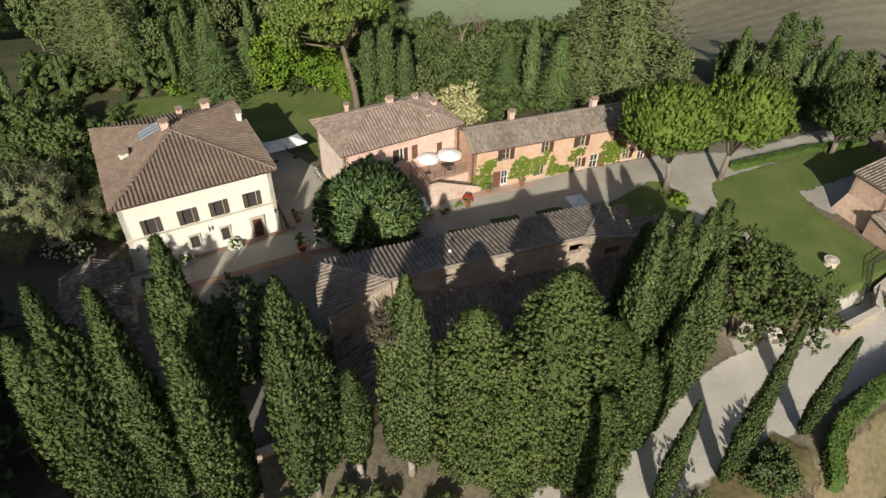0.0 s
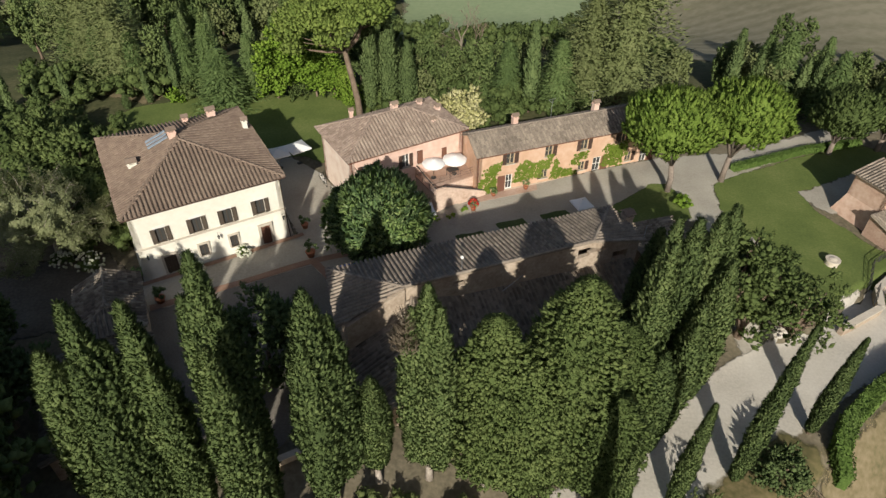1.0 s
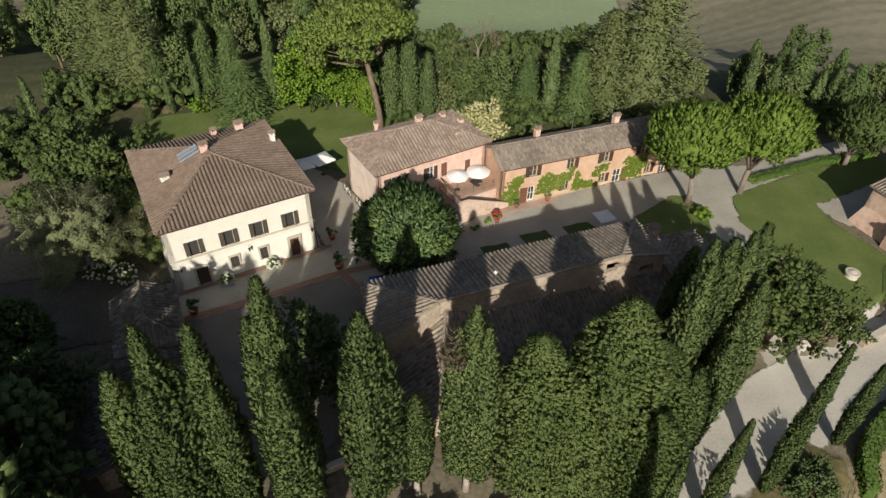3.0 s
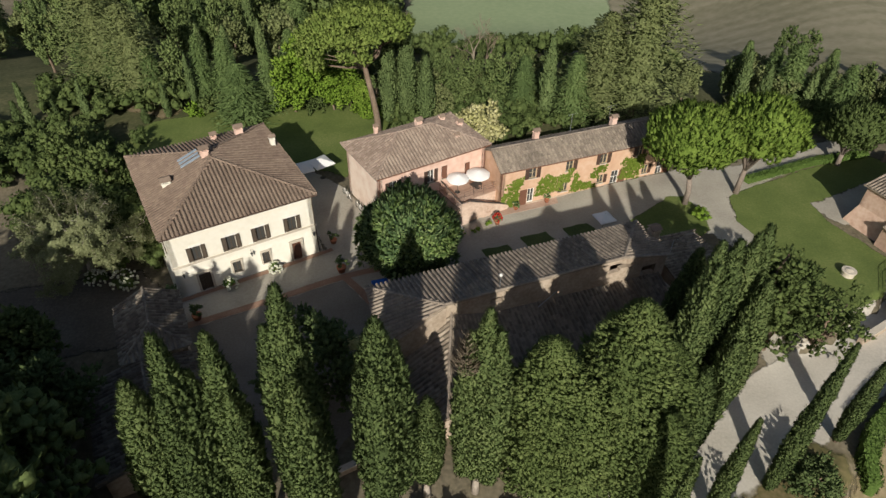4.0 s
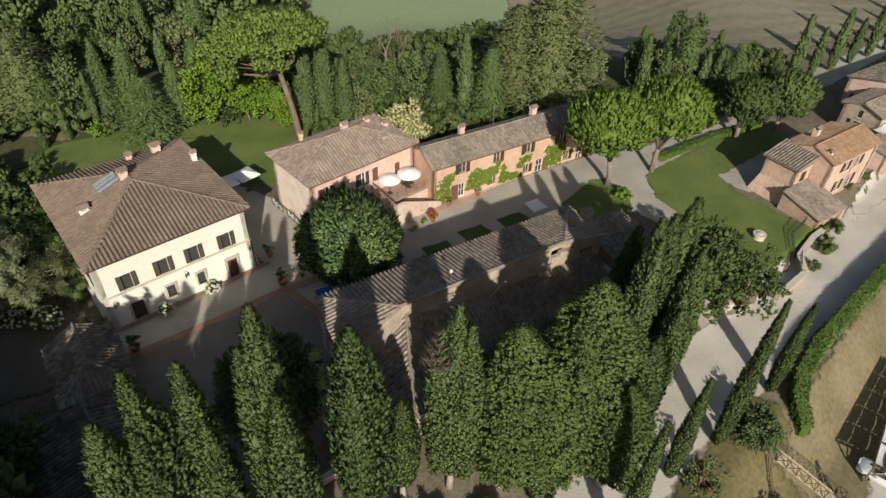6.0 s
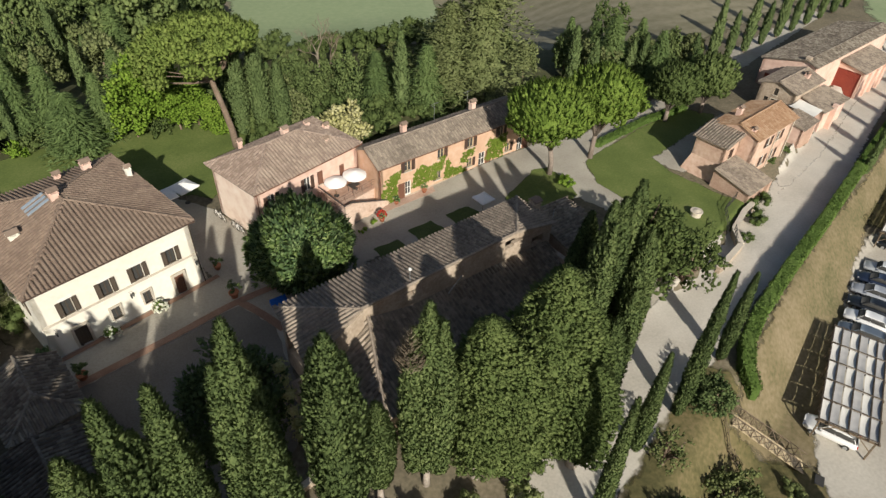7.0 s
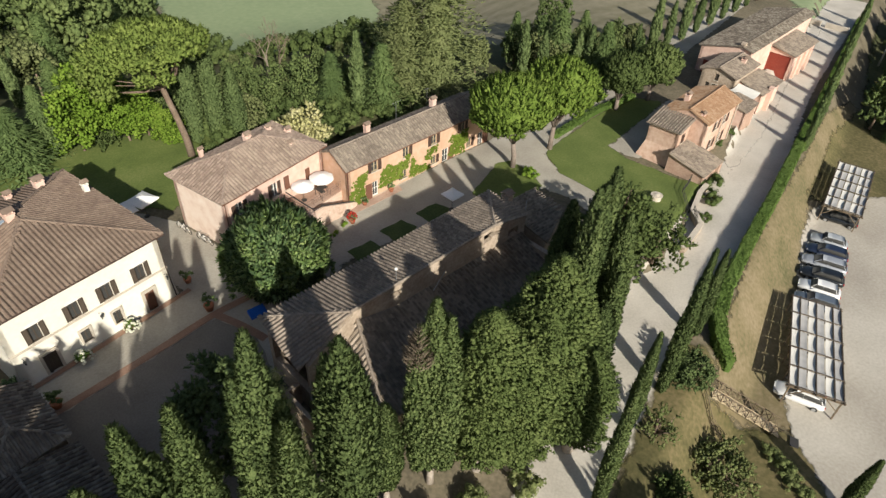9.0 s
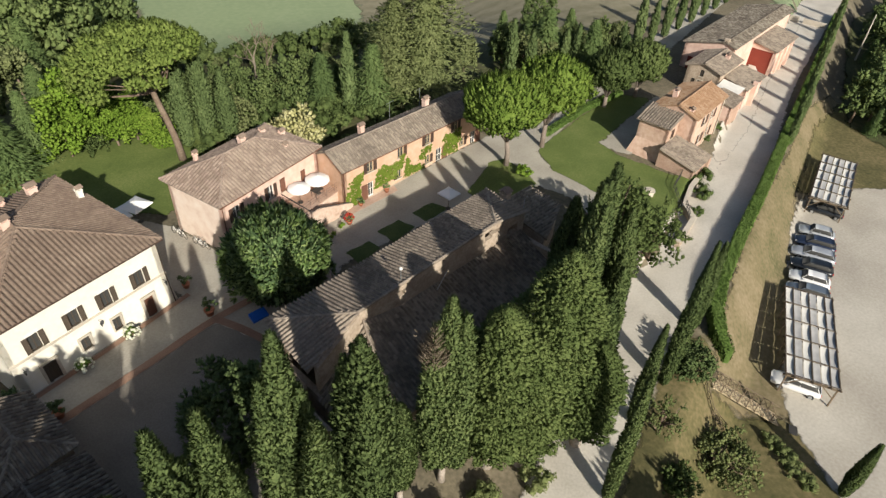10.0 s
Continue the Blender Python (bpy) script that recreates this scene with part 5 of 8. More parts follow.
# ---- retaining wall, well ----
def parapet(line, h, name, label):
    m = Mesh()
    for p, q in zip(line, line[1:]):
        d = Vector((q[0] - p[0], q[1] - p[1], 0)).normalized()
        n = Vector((-d.y, d.x, 0)) * 0.22
        za, zb = ground(*p), ground(*q)
        top = -1.25
        m.slab([(p[0] - n.x, p[1] - n.y, top), (q[0] - n.x, q[1] - n.y, top), (q[0] + n.x, q[1] + n.y, top), (p[0] + n.x, p[1] + n.y, top)], top - min(za, zb) + 0.4)
    w = part(name, m, M_STONE, None)
    tagged(w, label, "wall", kind="structure")
    c = Mesh()
    for p, q in zip(line, line[1:]):
        d = Vector((q[0] - p[0], q[1] - p[1], 0)).normalized()
        n = Vector((-d.y, d.x, 0)) * 0.3
        c.slab([(p[0] - n.x, p[1] - n.y, -1.15), (q[0] - n.x, q[1] - n.y, -1.15), (q[0] + n.x, q[1] + n.y, -1.15), (p[0] + n.x, p[1] + n.y, -1.15)], 0.1)
    part("coping", c, M_WHITESTONE, w, "pale stone coping")


parapet([(33.6, 36.5), (34.5, 36.9), (38.4, 39.0), (39.4, 41.4), (42.8, 43.9), (45.4, 45.2)], 1.0, "retaining_wall", "retaining wall with pale coping along the lawn")


def low_wall(p, q, h):
    u = (Vector((*q, 0)) - Vector((*p, 0))).normalized()
    z = min(ground(*p), ground(*q))
    w = part("garden_wall", wall(Mesh(), p, q, z - 0.4, z + h, 0.35), M_STONE, None)
    tagged(w, "low stone garden wall under the cypresses", "wall", kind="structure")
    n = Vector((u.y, -u.x, 0))
    a, b = Vector((*p, z + h + 0.08)) + n * 0.06, Vector((*q, z + h + 0.08)) + n * 0.06
    part("coping", Mesh().slab([a, b, b - n * 0.47, a - n * 0.47], 0.08), M_WHITESTONE, w, "pale stone coping")


low_wall((-13.6, 22.7), (-8.4, 25.3), 0.6)


def well():
    x, y = 36.4, 44.4
    z = ground(x, y)
    w = thing("well", pose(x, y, z) @ Matrix.Diagonal((0.8, 0.8, 0.9, 1)), "round white stone well on the lawn", "well")
    part("drum", Mesh().lathe([(0.75, -0.2), (0.75, 0.65), (0.6, 0.65), (0.58, 0.1)], 20), M_WHITESTONE, w)
    part("rim", Mesh().lathe([(0.85, 0.65), (0.87, 0.72), (0.85, 0.8), (0.5, 0.8), (0.5, 0.65)], 20), M_WHITESTONE, w)
    part("lid", Mesh().lathe([(0.5, 0.62), (0.48, 0.84), (0.1, 0.95)], 16), M_WHITESTONE, w)


well()


# ---- car park ----
def carport(x, y, deg, bays, rows_, z, D):
    """A timber carport roofed with sagging strips of white canvas. Local x along the bays."""
    L = bays * 2.55
    c = thing("carport", pose(x, y, z, 0, 0, deg), "open carport roofed with sagging white canvas panels", "carport", "carports in the car park")
    for i in range(bays + 1):
        for j in (0.15, D - 0.15):
            hgt = 2.25
            part("post", Mesh().box(i * 2.55 - 0.06, j - 0.06, 0, i * 2.55 + 0.06, j + 0.06, hgt), M_WOOD, c)
        part("cross_beam", Mesh().box(i * 2.55 - 0.05, -0.2, 2.25, i * 2.55 + 0.05, D + 0.2, 2.43), M_WOOD, c)
        part("batten", Mesh().tube([(i * 2.55, -0.1, 2.58), (i * 2.55, D * 0.5, 2.6), (i * 2.55, D + 0.1, 2.58)], [0.045] * 3, 6), M_DARKSHUTTER, c, "dark cross batten over the canvas")
        if i in (0, bays):
            part("brace", Mesh().tube([(i * 2.55, 0.2, 1.2), (i * 2.55, 1.4, 2.3)], [0.05, 0.05], 5), M_WOOD, c)
            part("brace", Mesh().tube([(i * 2.55, D - 0.2, 1.2), (i * 2.55, D - 1.4, 2.3)], [0.05, 0.05], 5), M_WOOD, c)
    for j in (0, 1, 3, 5, 6):
        y0 = D * j / rows_
        part("rail", Mesh().box(-0.25, y0 - 0.05, 2.43, L + 0.25, y0 + 0.05, 2.57), M_DARKSHUTTER, c)
    for i in range(bays):
        for j in range(rows_):
            m = Mesh()
            x0, x1 = i * 2.55 + 0.08, (i + 1) * 2.55 - 0.08
            y0, y1 = D * j / rows_ + 0.05, D * (j + 1) / rows_ - 0.05
            n = 5
            gx = [[None] * (n + 1) for _ in range(n + 1)]
            k = len(m.v)
            for a in range(n + 1):
                for b in range(n + 1):
                    s = 0.1 * math.sin(math.pi * a / n) + 0.03 * math.sin(math.pi * b / n)
                    m.v.append((x0 + (x1 - x0) * a / n, y0 + (y1 - y0) * b / n, 2.52 - s))
            for a in range(n):
                for b in range(n):
                    q = k + a * (n + 1) + b
                    m.f.append((q, q + n + 1, q + n + 2, q + 1))
            part("canvas", m, M_CANVASGREY if j % 2 == 0 else M_CANVAS, c, "grey canvas strip" if j % 2 == 0 else "white canvas strip", True)
    return c


CARPARK_Z = -6.42
carport(34.9, 16.6, 39.8, 5, 6, CARPARK_Z, 4.5)
carport(61.3, 35.0, 30.5, 5, 6, CARPARK_Z, 4.3)

PAINTS = {}


def paint(name, col):
    m = bpy.data.materials.new(name)
    m.use_nodes = True
    b = m.node_tree.nodes["Principled BSDF"]
    b.inputs["Base Color"].default_value, b.inputs["Roughness"].default_value = rgba(col), 0.3
    b.inputs["Coat Weight"].default_value = 0.5
    b.inputs["Metallic"].default_value = 0.2
    return m


M_TYRE = surface("tyre", [(0.012, 0.012, 0.012), (0.02, 0.02, 0.02)], 0.8, 9, 2, 0.0)
M_LENS = glass_dark("headlight_glass", (0.5, 0.5, 0.5))
M_TAIL = glass_dark("tail_light", (0.4, 0.01, 0.01))


def loft(stations, points=14, square=0.55):
    """A rounded shell through (y, half width, bottom, top) stations, closed at both ends."""
    b = Mesh()
    for y, w, z0, z1 in stations:
        for s in range(points):
            t = 2 * math.pi * (s + 0.5) / points
            c, q = math.cos(t), math.sin(t)
            b.v.append((w * math.copysign(abs(c) ** square, c), y, (z0 + z1) / 2 + (z1 - z0) / 2 * math.copysign(abs(q) ** square, q)))
    for i in range(len(stations) - 1):
        for s in range(points):
            k, e = i * points, (s + 1) % points
            b.f.append((k + s, k + e, k + points + e, k + points + s))
    b.f.append(tuple(range(points)))
    b.f.append(tuple((len(stations) - 1) * points + s for s in reversed(range(points))))
    return b


def car(m, col_name, col, estate=True, length=4.4, label=""):
    """A hatchback or estate; local y is forward."""
    if col_name not in PAINTS:
        PAINTS[col_name] = paint(col_name, col)
    mt = PAINTS[col_name]
    c = thing("car", m, label, "car", "cars in the car park")
    L, W = length, 1.8
    r, f = -L / 2, L / 2
    part("body", loft([(r, 0.72, 0.42, 0.8), (r + 0.12, 0.84, 0.28, 0.96), (r + 0.6, W / 2, 0.24, 1.0), (0, W / 2, 0.22, 0.98), (f - 1.3, W / 2, 0.22, 0.97), (f - 0.6, 0.86, 0.24, 0.86), (f - 0.15, 0.78, 0.28, 0.72), (f, 0.62, 0.38, 0.6)]), mt, c, smooth=True)
    tail = r + (0.14 if estate else 0.3)
    part("glasshouse", loft([(tail, 0.62, 0.85, 0.98), (tail + 0.3, 0.68, 0.85, 1.36), (tail + 0.7, 0.7, 0.85, 1.44), (0.2, 0.7, 0.85, 1.45), (0.65, 0.7, 0.85, 1.34), (f - 1.15, 0.66, 0.85, 0.98)], 14, 0.5), M_GLASS, c, "dark window glass", True)
    part("roof_panel", loft([(tail + 0.28, 0.52, 1.36, 1.42), (tail + 0.7, 0.6, 1.38, 1.48), (-0.1, 0.6, 1.38, 1.49), (0.42, 0.56, 1.36, 1.44)], 12, 0.7), mt, c, smooth=True)
    for sx in (-1, 1):
        for y0, y1 in ((tail + 0.12, tail + 0.4), (-0.25, -0.2), (f - 1.2, 0.5)):
            part("pillar", Mesh().tube([(sx * 0.7, y0, 0.95), (sx * 0.6, y1, 1.42)], [0.045, 0.035], 5), mt, c)
        for y in (f - 0.85, r + 0.8):
            wh = part("wheel", Mesh().tube([(sx * (W / 2 - 0.2), y, 0.31), (sx * (W / 2 + 0.01), y, 0.31)], [0.31, 0.31], 14), M_TYRE, c)
            part("rim", Mesh().tube([(sx * (W / 2), y, 0.31), (sx * (W / 2 + 0.02), y, 0.31)], [0.2, 0.19], 10), M_METAL, wh)
        part("headlight", Mesh().box(sx * 0.58 - 0.14, f - 0.3, 0.58, sx * 0.58 + 0.14, f - 0.1, 0.7, 0.02), M_LENS, c)
        part("tail_light", Mesh().box(sx * 0.68 - 0.09, r - 0.01, 0.66, sx * 0.68 + 0.09, r + 0.12, 0.86, 0.02), M_TAIL, c)
        part("mirror", Mesh().box(sx * (W / 2 + 0.06) - 0.09, f - 1.5, 0.92, sx * (W / 2 + 0.06) + 0.09, f - 1.36, 1.05, 0.02), mt, c)
    return c


for i, (nm, col, est, ln, lb) in enumerate((("silver_paint", (0.42, 0.44, 0.46), False, 4.0, "silver hatchback parked on pale gravel"),
                                            ("navy_paint", (0.02, 0.03, 0.06), True, 4.5, "dark blue car parked on pale gravel"),
                                            ("light_grey_paint", (0.36, 0.38, 0.42), True, 4.7, "grey estate car parked on pale gravel"),
                                            ("black_paint", (0.015, 0.018, 0.022), True, 4.5, "black car parked on pale gravel"),
                                            ("white_paint_car", (0.78, 0.78, 0.78), False, 4.2, "white hatchback parked on pale gravel"),
                                            ("slate_paint", (0.12, 0.15, 0.19), True, 4.4, "slate grey car at the carport's edge"))):
    f = i / 5
    car(pose(56.2 - 10.4 * f, 34.6 - 6.9 * f, CARPARK_Z, 0, 0, 36), nm, col, est, ln, lb)
car(pose(33.9, 19.6, CARPARK_Z, 0, 0, 36), "white_paint_car", (0.78, 0.78, 0.78), True, 4.3, "white car under the canvas carport")
car(pose(61.4, 37.4, CARPARK_Z, 0, 0, 32), "black_paint", (0.015, 0.018, 0.022), True, 4.4, "dark car under the canvas carport")


# ---- plants ----
_b = bmesh.new()
bmesh.ops.create_icosphere(_b, subdivisions=1, radius=1.0)
ICO_V = [tuple(q.co) for q in _b.verts]
ICO_F = np.array([[q.index for q in p.verts] for p in _b.faces])
_b.free()


def unit(a):
    return a / np.maximum(1e-9, np.linalg.norm(a, axis=1, keepdims=True))


def spikes(P, D, L, W, rng, O=None):
    """Small folded sprays at P pointing along D; O: the way that their crown faces there."""
    n = len(P)
    D = unit(D)
    O = D if O is None else unit(O)
    r = unit(rng.normal(size=(n, 3)))
    a = unit(np.cross(D, r))
    b = np.cross(D, a)
    L, W = np.broadcast_to(L, n)[:, None], np.broadcast_to(W, n)[:, None]
    v, nn = np.empty((n, 4, 3)), np.empty((n, 4, 3))
    for k in range(3):
        w = 2 * math.pi * k / 3
        q = math.cos(w) * a + math.sin(w) * b
        v[:, k], nn[:, k] = P + W * q, unit(O + 0.5 * q)
    v[:, 3], nn[:, 3] = P + D * L, unit(O + 0.4 * D)
    i = np.arange(n)[:, None] * 4
    f = np.concatenate([i + np.array([[0, 1, 3]]), i + np.array([[1, 2, 3]])], 0)
    return v.reshape(-1, 3), f, nn.reshape(-1, 3)


def leaves(P, D, L, W, rng):
    """Folded leaf sprays: two triangles each, facing roughly along D."""
    n = len(P)
    D = unit(D)
    N = unit(D + 0.55 * rng.normal(size=(n, 3)))
    a = unit(np.cross(N, rng.normal(size=(n, 3))))
    b = np.cross(N, a)
    L, W = np.broadcast_to(L, n)[:, None], np.broadcast_to(W, n)[:, None]
    v = np.empty((n, 4, 3))
    v[:, 0], v[:, 2] = P - a * L * 0.5, P + a * L * 0.5
    v[:, 1], v[:, 3] = P + b * W * 0.5 - N * W * 0.22, P - b * W * 0.5 - N * W * 0.22
    i = np.arange(n)[:, None] * 4
    f = np.concatenate([i + np.array([[0, 1, 2]]), i + np.array([[0, 2, 3]])], 0)
    return v.reshape(-1, 3), f, np.repeat(unit(D + 0.5 * N), 4, 0)


OCT_V = np.array([(1, 0, 0), (-1, 0, 0), (0, 1, 0), (0, -1, 0), (0, 0, 1), (0, 0, -1)], dtype=float)
OCT_F = np.array([(0, 2, 4), (2, 1, 4), (1, 3, 4), (3, 0, 4), (2, 0, 5), (1, 2, 5), (3, 1, 5), (0, 3, 5)])


def tufts(C, main, outward, per, long, wide, spread, rng, slim=0.56):
    """Plumes of foliage at the places C along main: a dense uneven heart each, and per small pointed blades that stand off it."""
    m = len(C)
    M, O = unit(main), unit(outward)
    p = unit(np.cross(M, rng.normal(size=(m, 3))))
    q = np.cross(M, p)
    size = long * (0.75 + 0.5 * rng.random((m, 1)))
    sv, sf = OCT_V, OCT_F
    k = len(sv)
    jit = 1 + 0.32 * rng.normal(size=(m, k, 1))
    way = sv[None, :, 0:1] * p[:, None] + sv[None, :, 1:2] * q[:, None] + sv[None, :, 2:3] * M[:, None]
    body = (sv[None, :, 0:1] * p[:, None] + sv[None, :, 1:2] * q[:, None]) * slim + sv[None, :, 2:3] * M[:, None]
    v0 = (C[:, None] + body * size[:, None] * jit).reshape(-1, 3)
    f0 = (np.arange(m)[:, None, None] * k + sf[None]).reshape(-1, 3)
    n0 = unit((way + 0.45 * O[:, None]).reshape(-1, 3))
    n = m * per
    M, O, S = np.repeat(M, per, 0), np.repeat(O, per, 0), np.repeat(size, per, 0)
    e = unit(rng.normal(size=(n, 3)) + 0.5 * O)
    up = (e * M).sum(1, keepdims=True)
    B = np.repeat(C, per, 0) + S * (0.88 * up * M + 0.9 * slim * (e - up * M))
    D = unit(0.75 * M + 0.7 * e + spread * rng.normal(size=(n, 3)))
    L, W = long * (0.45 + 0.5 * rng.random((n, 1))), wide * (0.7 + 0.6 * rng.random((n, 1)))
    a = unit(np.cross(D, e + 0.3 * rng.normal(size=(n, 3))))
    v = np.stack([B - a * W, B + a * W, B + D * L], 1).reshape(-1, 3)
    return np.concatenate([v0, v]), np.concatenate([f0, np.arange(3 * n).reshape(-1, 3) + len(v0)]), np.concatenate([n0, np.repeat(unit(e + 0.55 * O), 3, 0)])


def dome_tufts(name, clumps, each, per, long, wide, seed, squash=0.75):
    """A pine's crown: needle bunches over the upper sides of many clumps (x, y, z, radius)."""
    rng = np.random.default_rng(seed)
    out = []
    for x, y, z, r in clumps:
        n = max(4, int(each * r * r))
        d = unit(rng.normal(size=(n, 3)) + np.array([[0, 0, 0.45]]))
        C = np.array([[x, y, z]]) + d * r * np.array([[1, 1, squash]]) * (0.75 + 0.25 * rng.random((n, 1)))
        out.append(tufts(C, d + np.array([[0, 0, 0.7]]), d + np.array([[0, 0, 0.35]]), per, long, wide, 0.3, rng))
        out.append((np.array([(x + 0.35 * r * a, y + 0.35 * r * b, z - 0.15 * r + 0.3 * r * squash * c) for a, b, c in ICO_V]), ICO_F))
    return raw_mesh(name, *join(*out))


def join(*parts):
    """Puts (verts, faces) or (verts, faces, normals) together; where normals lack they point away from the middle."""
    vs, fs, ns, k = [], [], [], 0
    for q in parts:
        v, f = q[0], q[1]
        vs.append(v), fs.append(f + k)
        ns.append(q[2] if len(q) > 2 else unit(v - v.mean(0)))
        k += len(v)
    return np.concatenate(vs), np.concatenate(fs), np.concatenate(ns)


def lump(theta, z, ph):
    return (np.sin(3 * theta + 1.3 * z + ph) + np.sin(5 * theta - 2.1 * z + 2.2 * ph) + np.sin(2 * theta + 3.7 * z + 0.7 * ph) + np.sin(7 * theta + 5.3 * z + 1.9 * ph)) / 4


def core(radius, h0, h1, rows_, ph, sides=14, amp=0.15, zs=1.0, shrink=0.8):
    """The dense inside of a crown, as triangles."""
    v, f = [], []
    for i in range(rows_ + 1):
        t = i / rows_
        z = h0 + (h1 - h0) * t
        for s in range(sides):
            w = 2 * math.pi * s / sides
            r = shrink * radius(t) * (1 + amp * float(lump(np.array(w), np.array(z * zs), ph)))
            v.append((r * math.cos(w), r * math.sin(w), z))
    for i in range(rows_):
        for s in range(sides):
            a, b = i * sides + s, i * sides + (s + 1) % sides
            f += [(a, b, b + sides), (a, b + sides, a + sides)]
    v = np.array(v)
    return v, np.array(f), unit(v * np.array([[1, 1, 0]]) + np.array([[0, 0, 0.25 * radius(0.4)]]))


def cypress_mesh(name, h, r, n, seed, bare=1.2, size=1.0, tips=1, fat=False, point=1.95):
    """A columnar crown of many small upright tufts. tips: how many leaders; fat: a broad, ragged crown."""
    rng = np.random.default_rng(seed)
    out = []
    leaders = [(0.0, 0.0, h, r if tips == 1 else 0.84 * r)]
    for k in range(1, tips):
        w = 2.4 * k + seed
        leaders.append((0.5 * r * math.cos(w), 0.5 * r * math.sin(w), h * (0.82 + 0.14 * rng.random()), 0.6 * r))

    def profile(t):
        if fat:
            return np.minimum(1, (t / 0.1) ** 0.5) * np.maximum(0, 1 - np.maximum(0, (t - 0.5) / 0.5) ** 2.4) ** 0.75
        top = 0.3 if point < 1.5 else 0.36
        return np.minimum(1, 0.6 + 0.4 * np.minimum(1, t / 0.36)) * np.minimum(1, (t / 0.04) ** 0.5) * np.maximum(0, 1 - np.maximum(0, (t - top) / (1 - top)) ** point) ** 0.8

    total = sum(q[2] * q[3] for q in leaders)
    amp, zs = (0.3, 1.7) if fat else (0.15, 0.6)
    fine = n > 4000
    per = 9 if fine else 5
    for k, (ox, oy, hk, rk) in enumerate(leaders):
        ph = seed + 1.7 * k
        m = max(8, int(n / 6.5 * hk * rk / total)) if fine else max(8, int(n / 6 * hk * rk / total))
        t = (np.arange(m) + rng.random(m)) / m
        th = np.arange(m) * 2.39996 + 0.9 * rng.random(m)
        z = bare + t * (hk - bare)
        bump = lump(th, z * zs, ph)
        if fat:
            X, Y = rk * np.cos(th) + ox, rk * np.sin(th) + oy
            q = 3.2 / rk
            bump = 0.8 * np.sin(q * X + ph) * np.sin(q * Y + 2 * ph) * np.cos(0.8 * q * z + ph) + 0.45 * np.sin(2.1 * q * X + 0.9 * q * z) * np.sin(1.9 * q * Y - 1.1 * q * z + ph)
        rr = rk * profile(t) * (1 + amp * bump) * (0.66 + 0.3 * rng.random(m))
        C = np.stack([ox + rr * np.cos(th), oy + rr * np.sin(th), z], 1)
        O = np.stack([np.cos(th), np.sin(th), np.zeros(m)], 1)
        w = 1.0 if fat else 0.36
        main = O * w + np.array([[0, 0, 0.55 if fat else 1.0]]) + 0.22 * rng.normal(size=(m, 3))
        lift = np.array([[0, 0, 0.35]])
        out.append(tufts(C, main, 0.35 * unit(main) + O + lift, per, size * (0.24 if fat else 0.3), size * 0.04, 0.35 if fat else 0.2, rng, 0.56 if fat else 0.4))
        cv, cf, cn = core(lambda q: rk * float(profile(np.array(max(q, 0.001)))) + 0.01, bare, hk * 0.985, 22 if n > 4000 else 8, ph, 14 if n > 4000 else 8, amp, zs, 0.58 if fat else 0.66)
        cv[:, 0] += ox
        cv[:, 1] += oy
        out.append((cv, cf, cn))
    return raw_mesh(name, *join(*out))


def trunk_mesh(h, r0, r1=0.4, lean=0.3, seed=0, limbs=(), sides=8):
    rng = random.Random(seed)
    m = Mesh()
    pts, rad = [], []
    for i in range(6):
        t = i / 5
        pts.append((lean * t * t + 0.06 * rng.uniform(-1, 1) * (i > 0), 0.06 * rng.uniform(-1, 1) * (i > 0), -0.3 + (h + 0.3) * t))
        rad.append(r0 * (1.35 if i == 0 else 1 - (1 - r1) * t))
    m.tube(pts, rad, sides)
    for a, b, r in limbs:
        a, b = Vector(a), Vector(b)
        mid = a.lerp(b, 0.5) + Vector((rng.uniform(-0.2, 0.2), rng.uniform(-0.2, 0.2), 0.12 * (b - a).length))
        m.tube([a, mid, b], [r, r * 0.65, r * 0.25], 6)
    return m


def clump_crown(name, clumps, per, leaf, seed, kind="leaf", up=0.5, squash=0.8, fill=True):
    """A crown built of leaf clumps: clumps is a list of (x, y, z, radius)."""
    rng = np.random.default_rng(seed)
    out = []
    for x, y, z, r in clumps:
        n = max(12, int(per * r * r))
        d = unit(rng.normal(size=(n, 3)))
        d[:, 2] = np.where(d[:, 2] < -0.35, -d[:, 2], d[:, 2])
        q = r * (0.62 + 0.45 * rng.random((n, 1)))
        P = np.array([[x, y, z]]) + d * q * np.array([[1, 1, squash]])
        D = d + np.array([[0, 0, up]])
        if kind == "leaf":
            out.append(leaves(P, D, leaf * (0.7 + 0.6 * rng.random(n)), leaf * (0.45 + 0.4 * rng.random(n)), rng))
        else:
            out.append(spikes(P, D, leaf * (0.8 + 0.7 * rng.random(n)) * (1.7 if kind == "twig" else 1.0), leaf * (0.22 + 0.12 * rng.random(n)) * (0.4 if kind == "twig" else 1.0), rng, D))
        if fill and kind != "twig":
            v = np.array([(x + 0.66 * r * a, y + 0.66 * r * b, z + 0.66 * r * squash * c) for a, b, c in ICO_V])
            out.append((v, ICO_F))
    return raw_mesh(name, *join(*out))


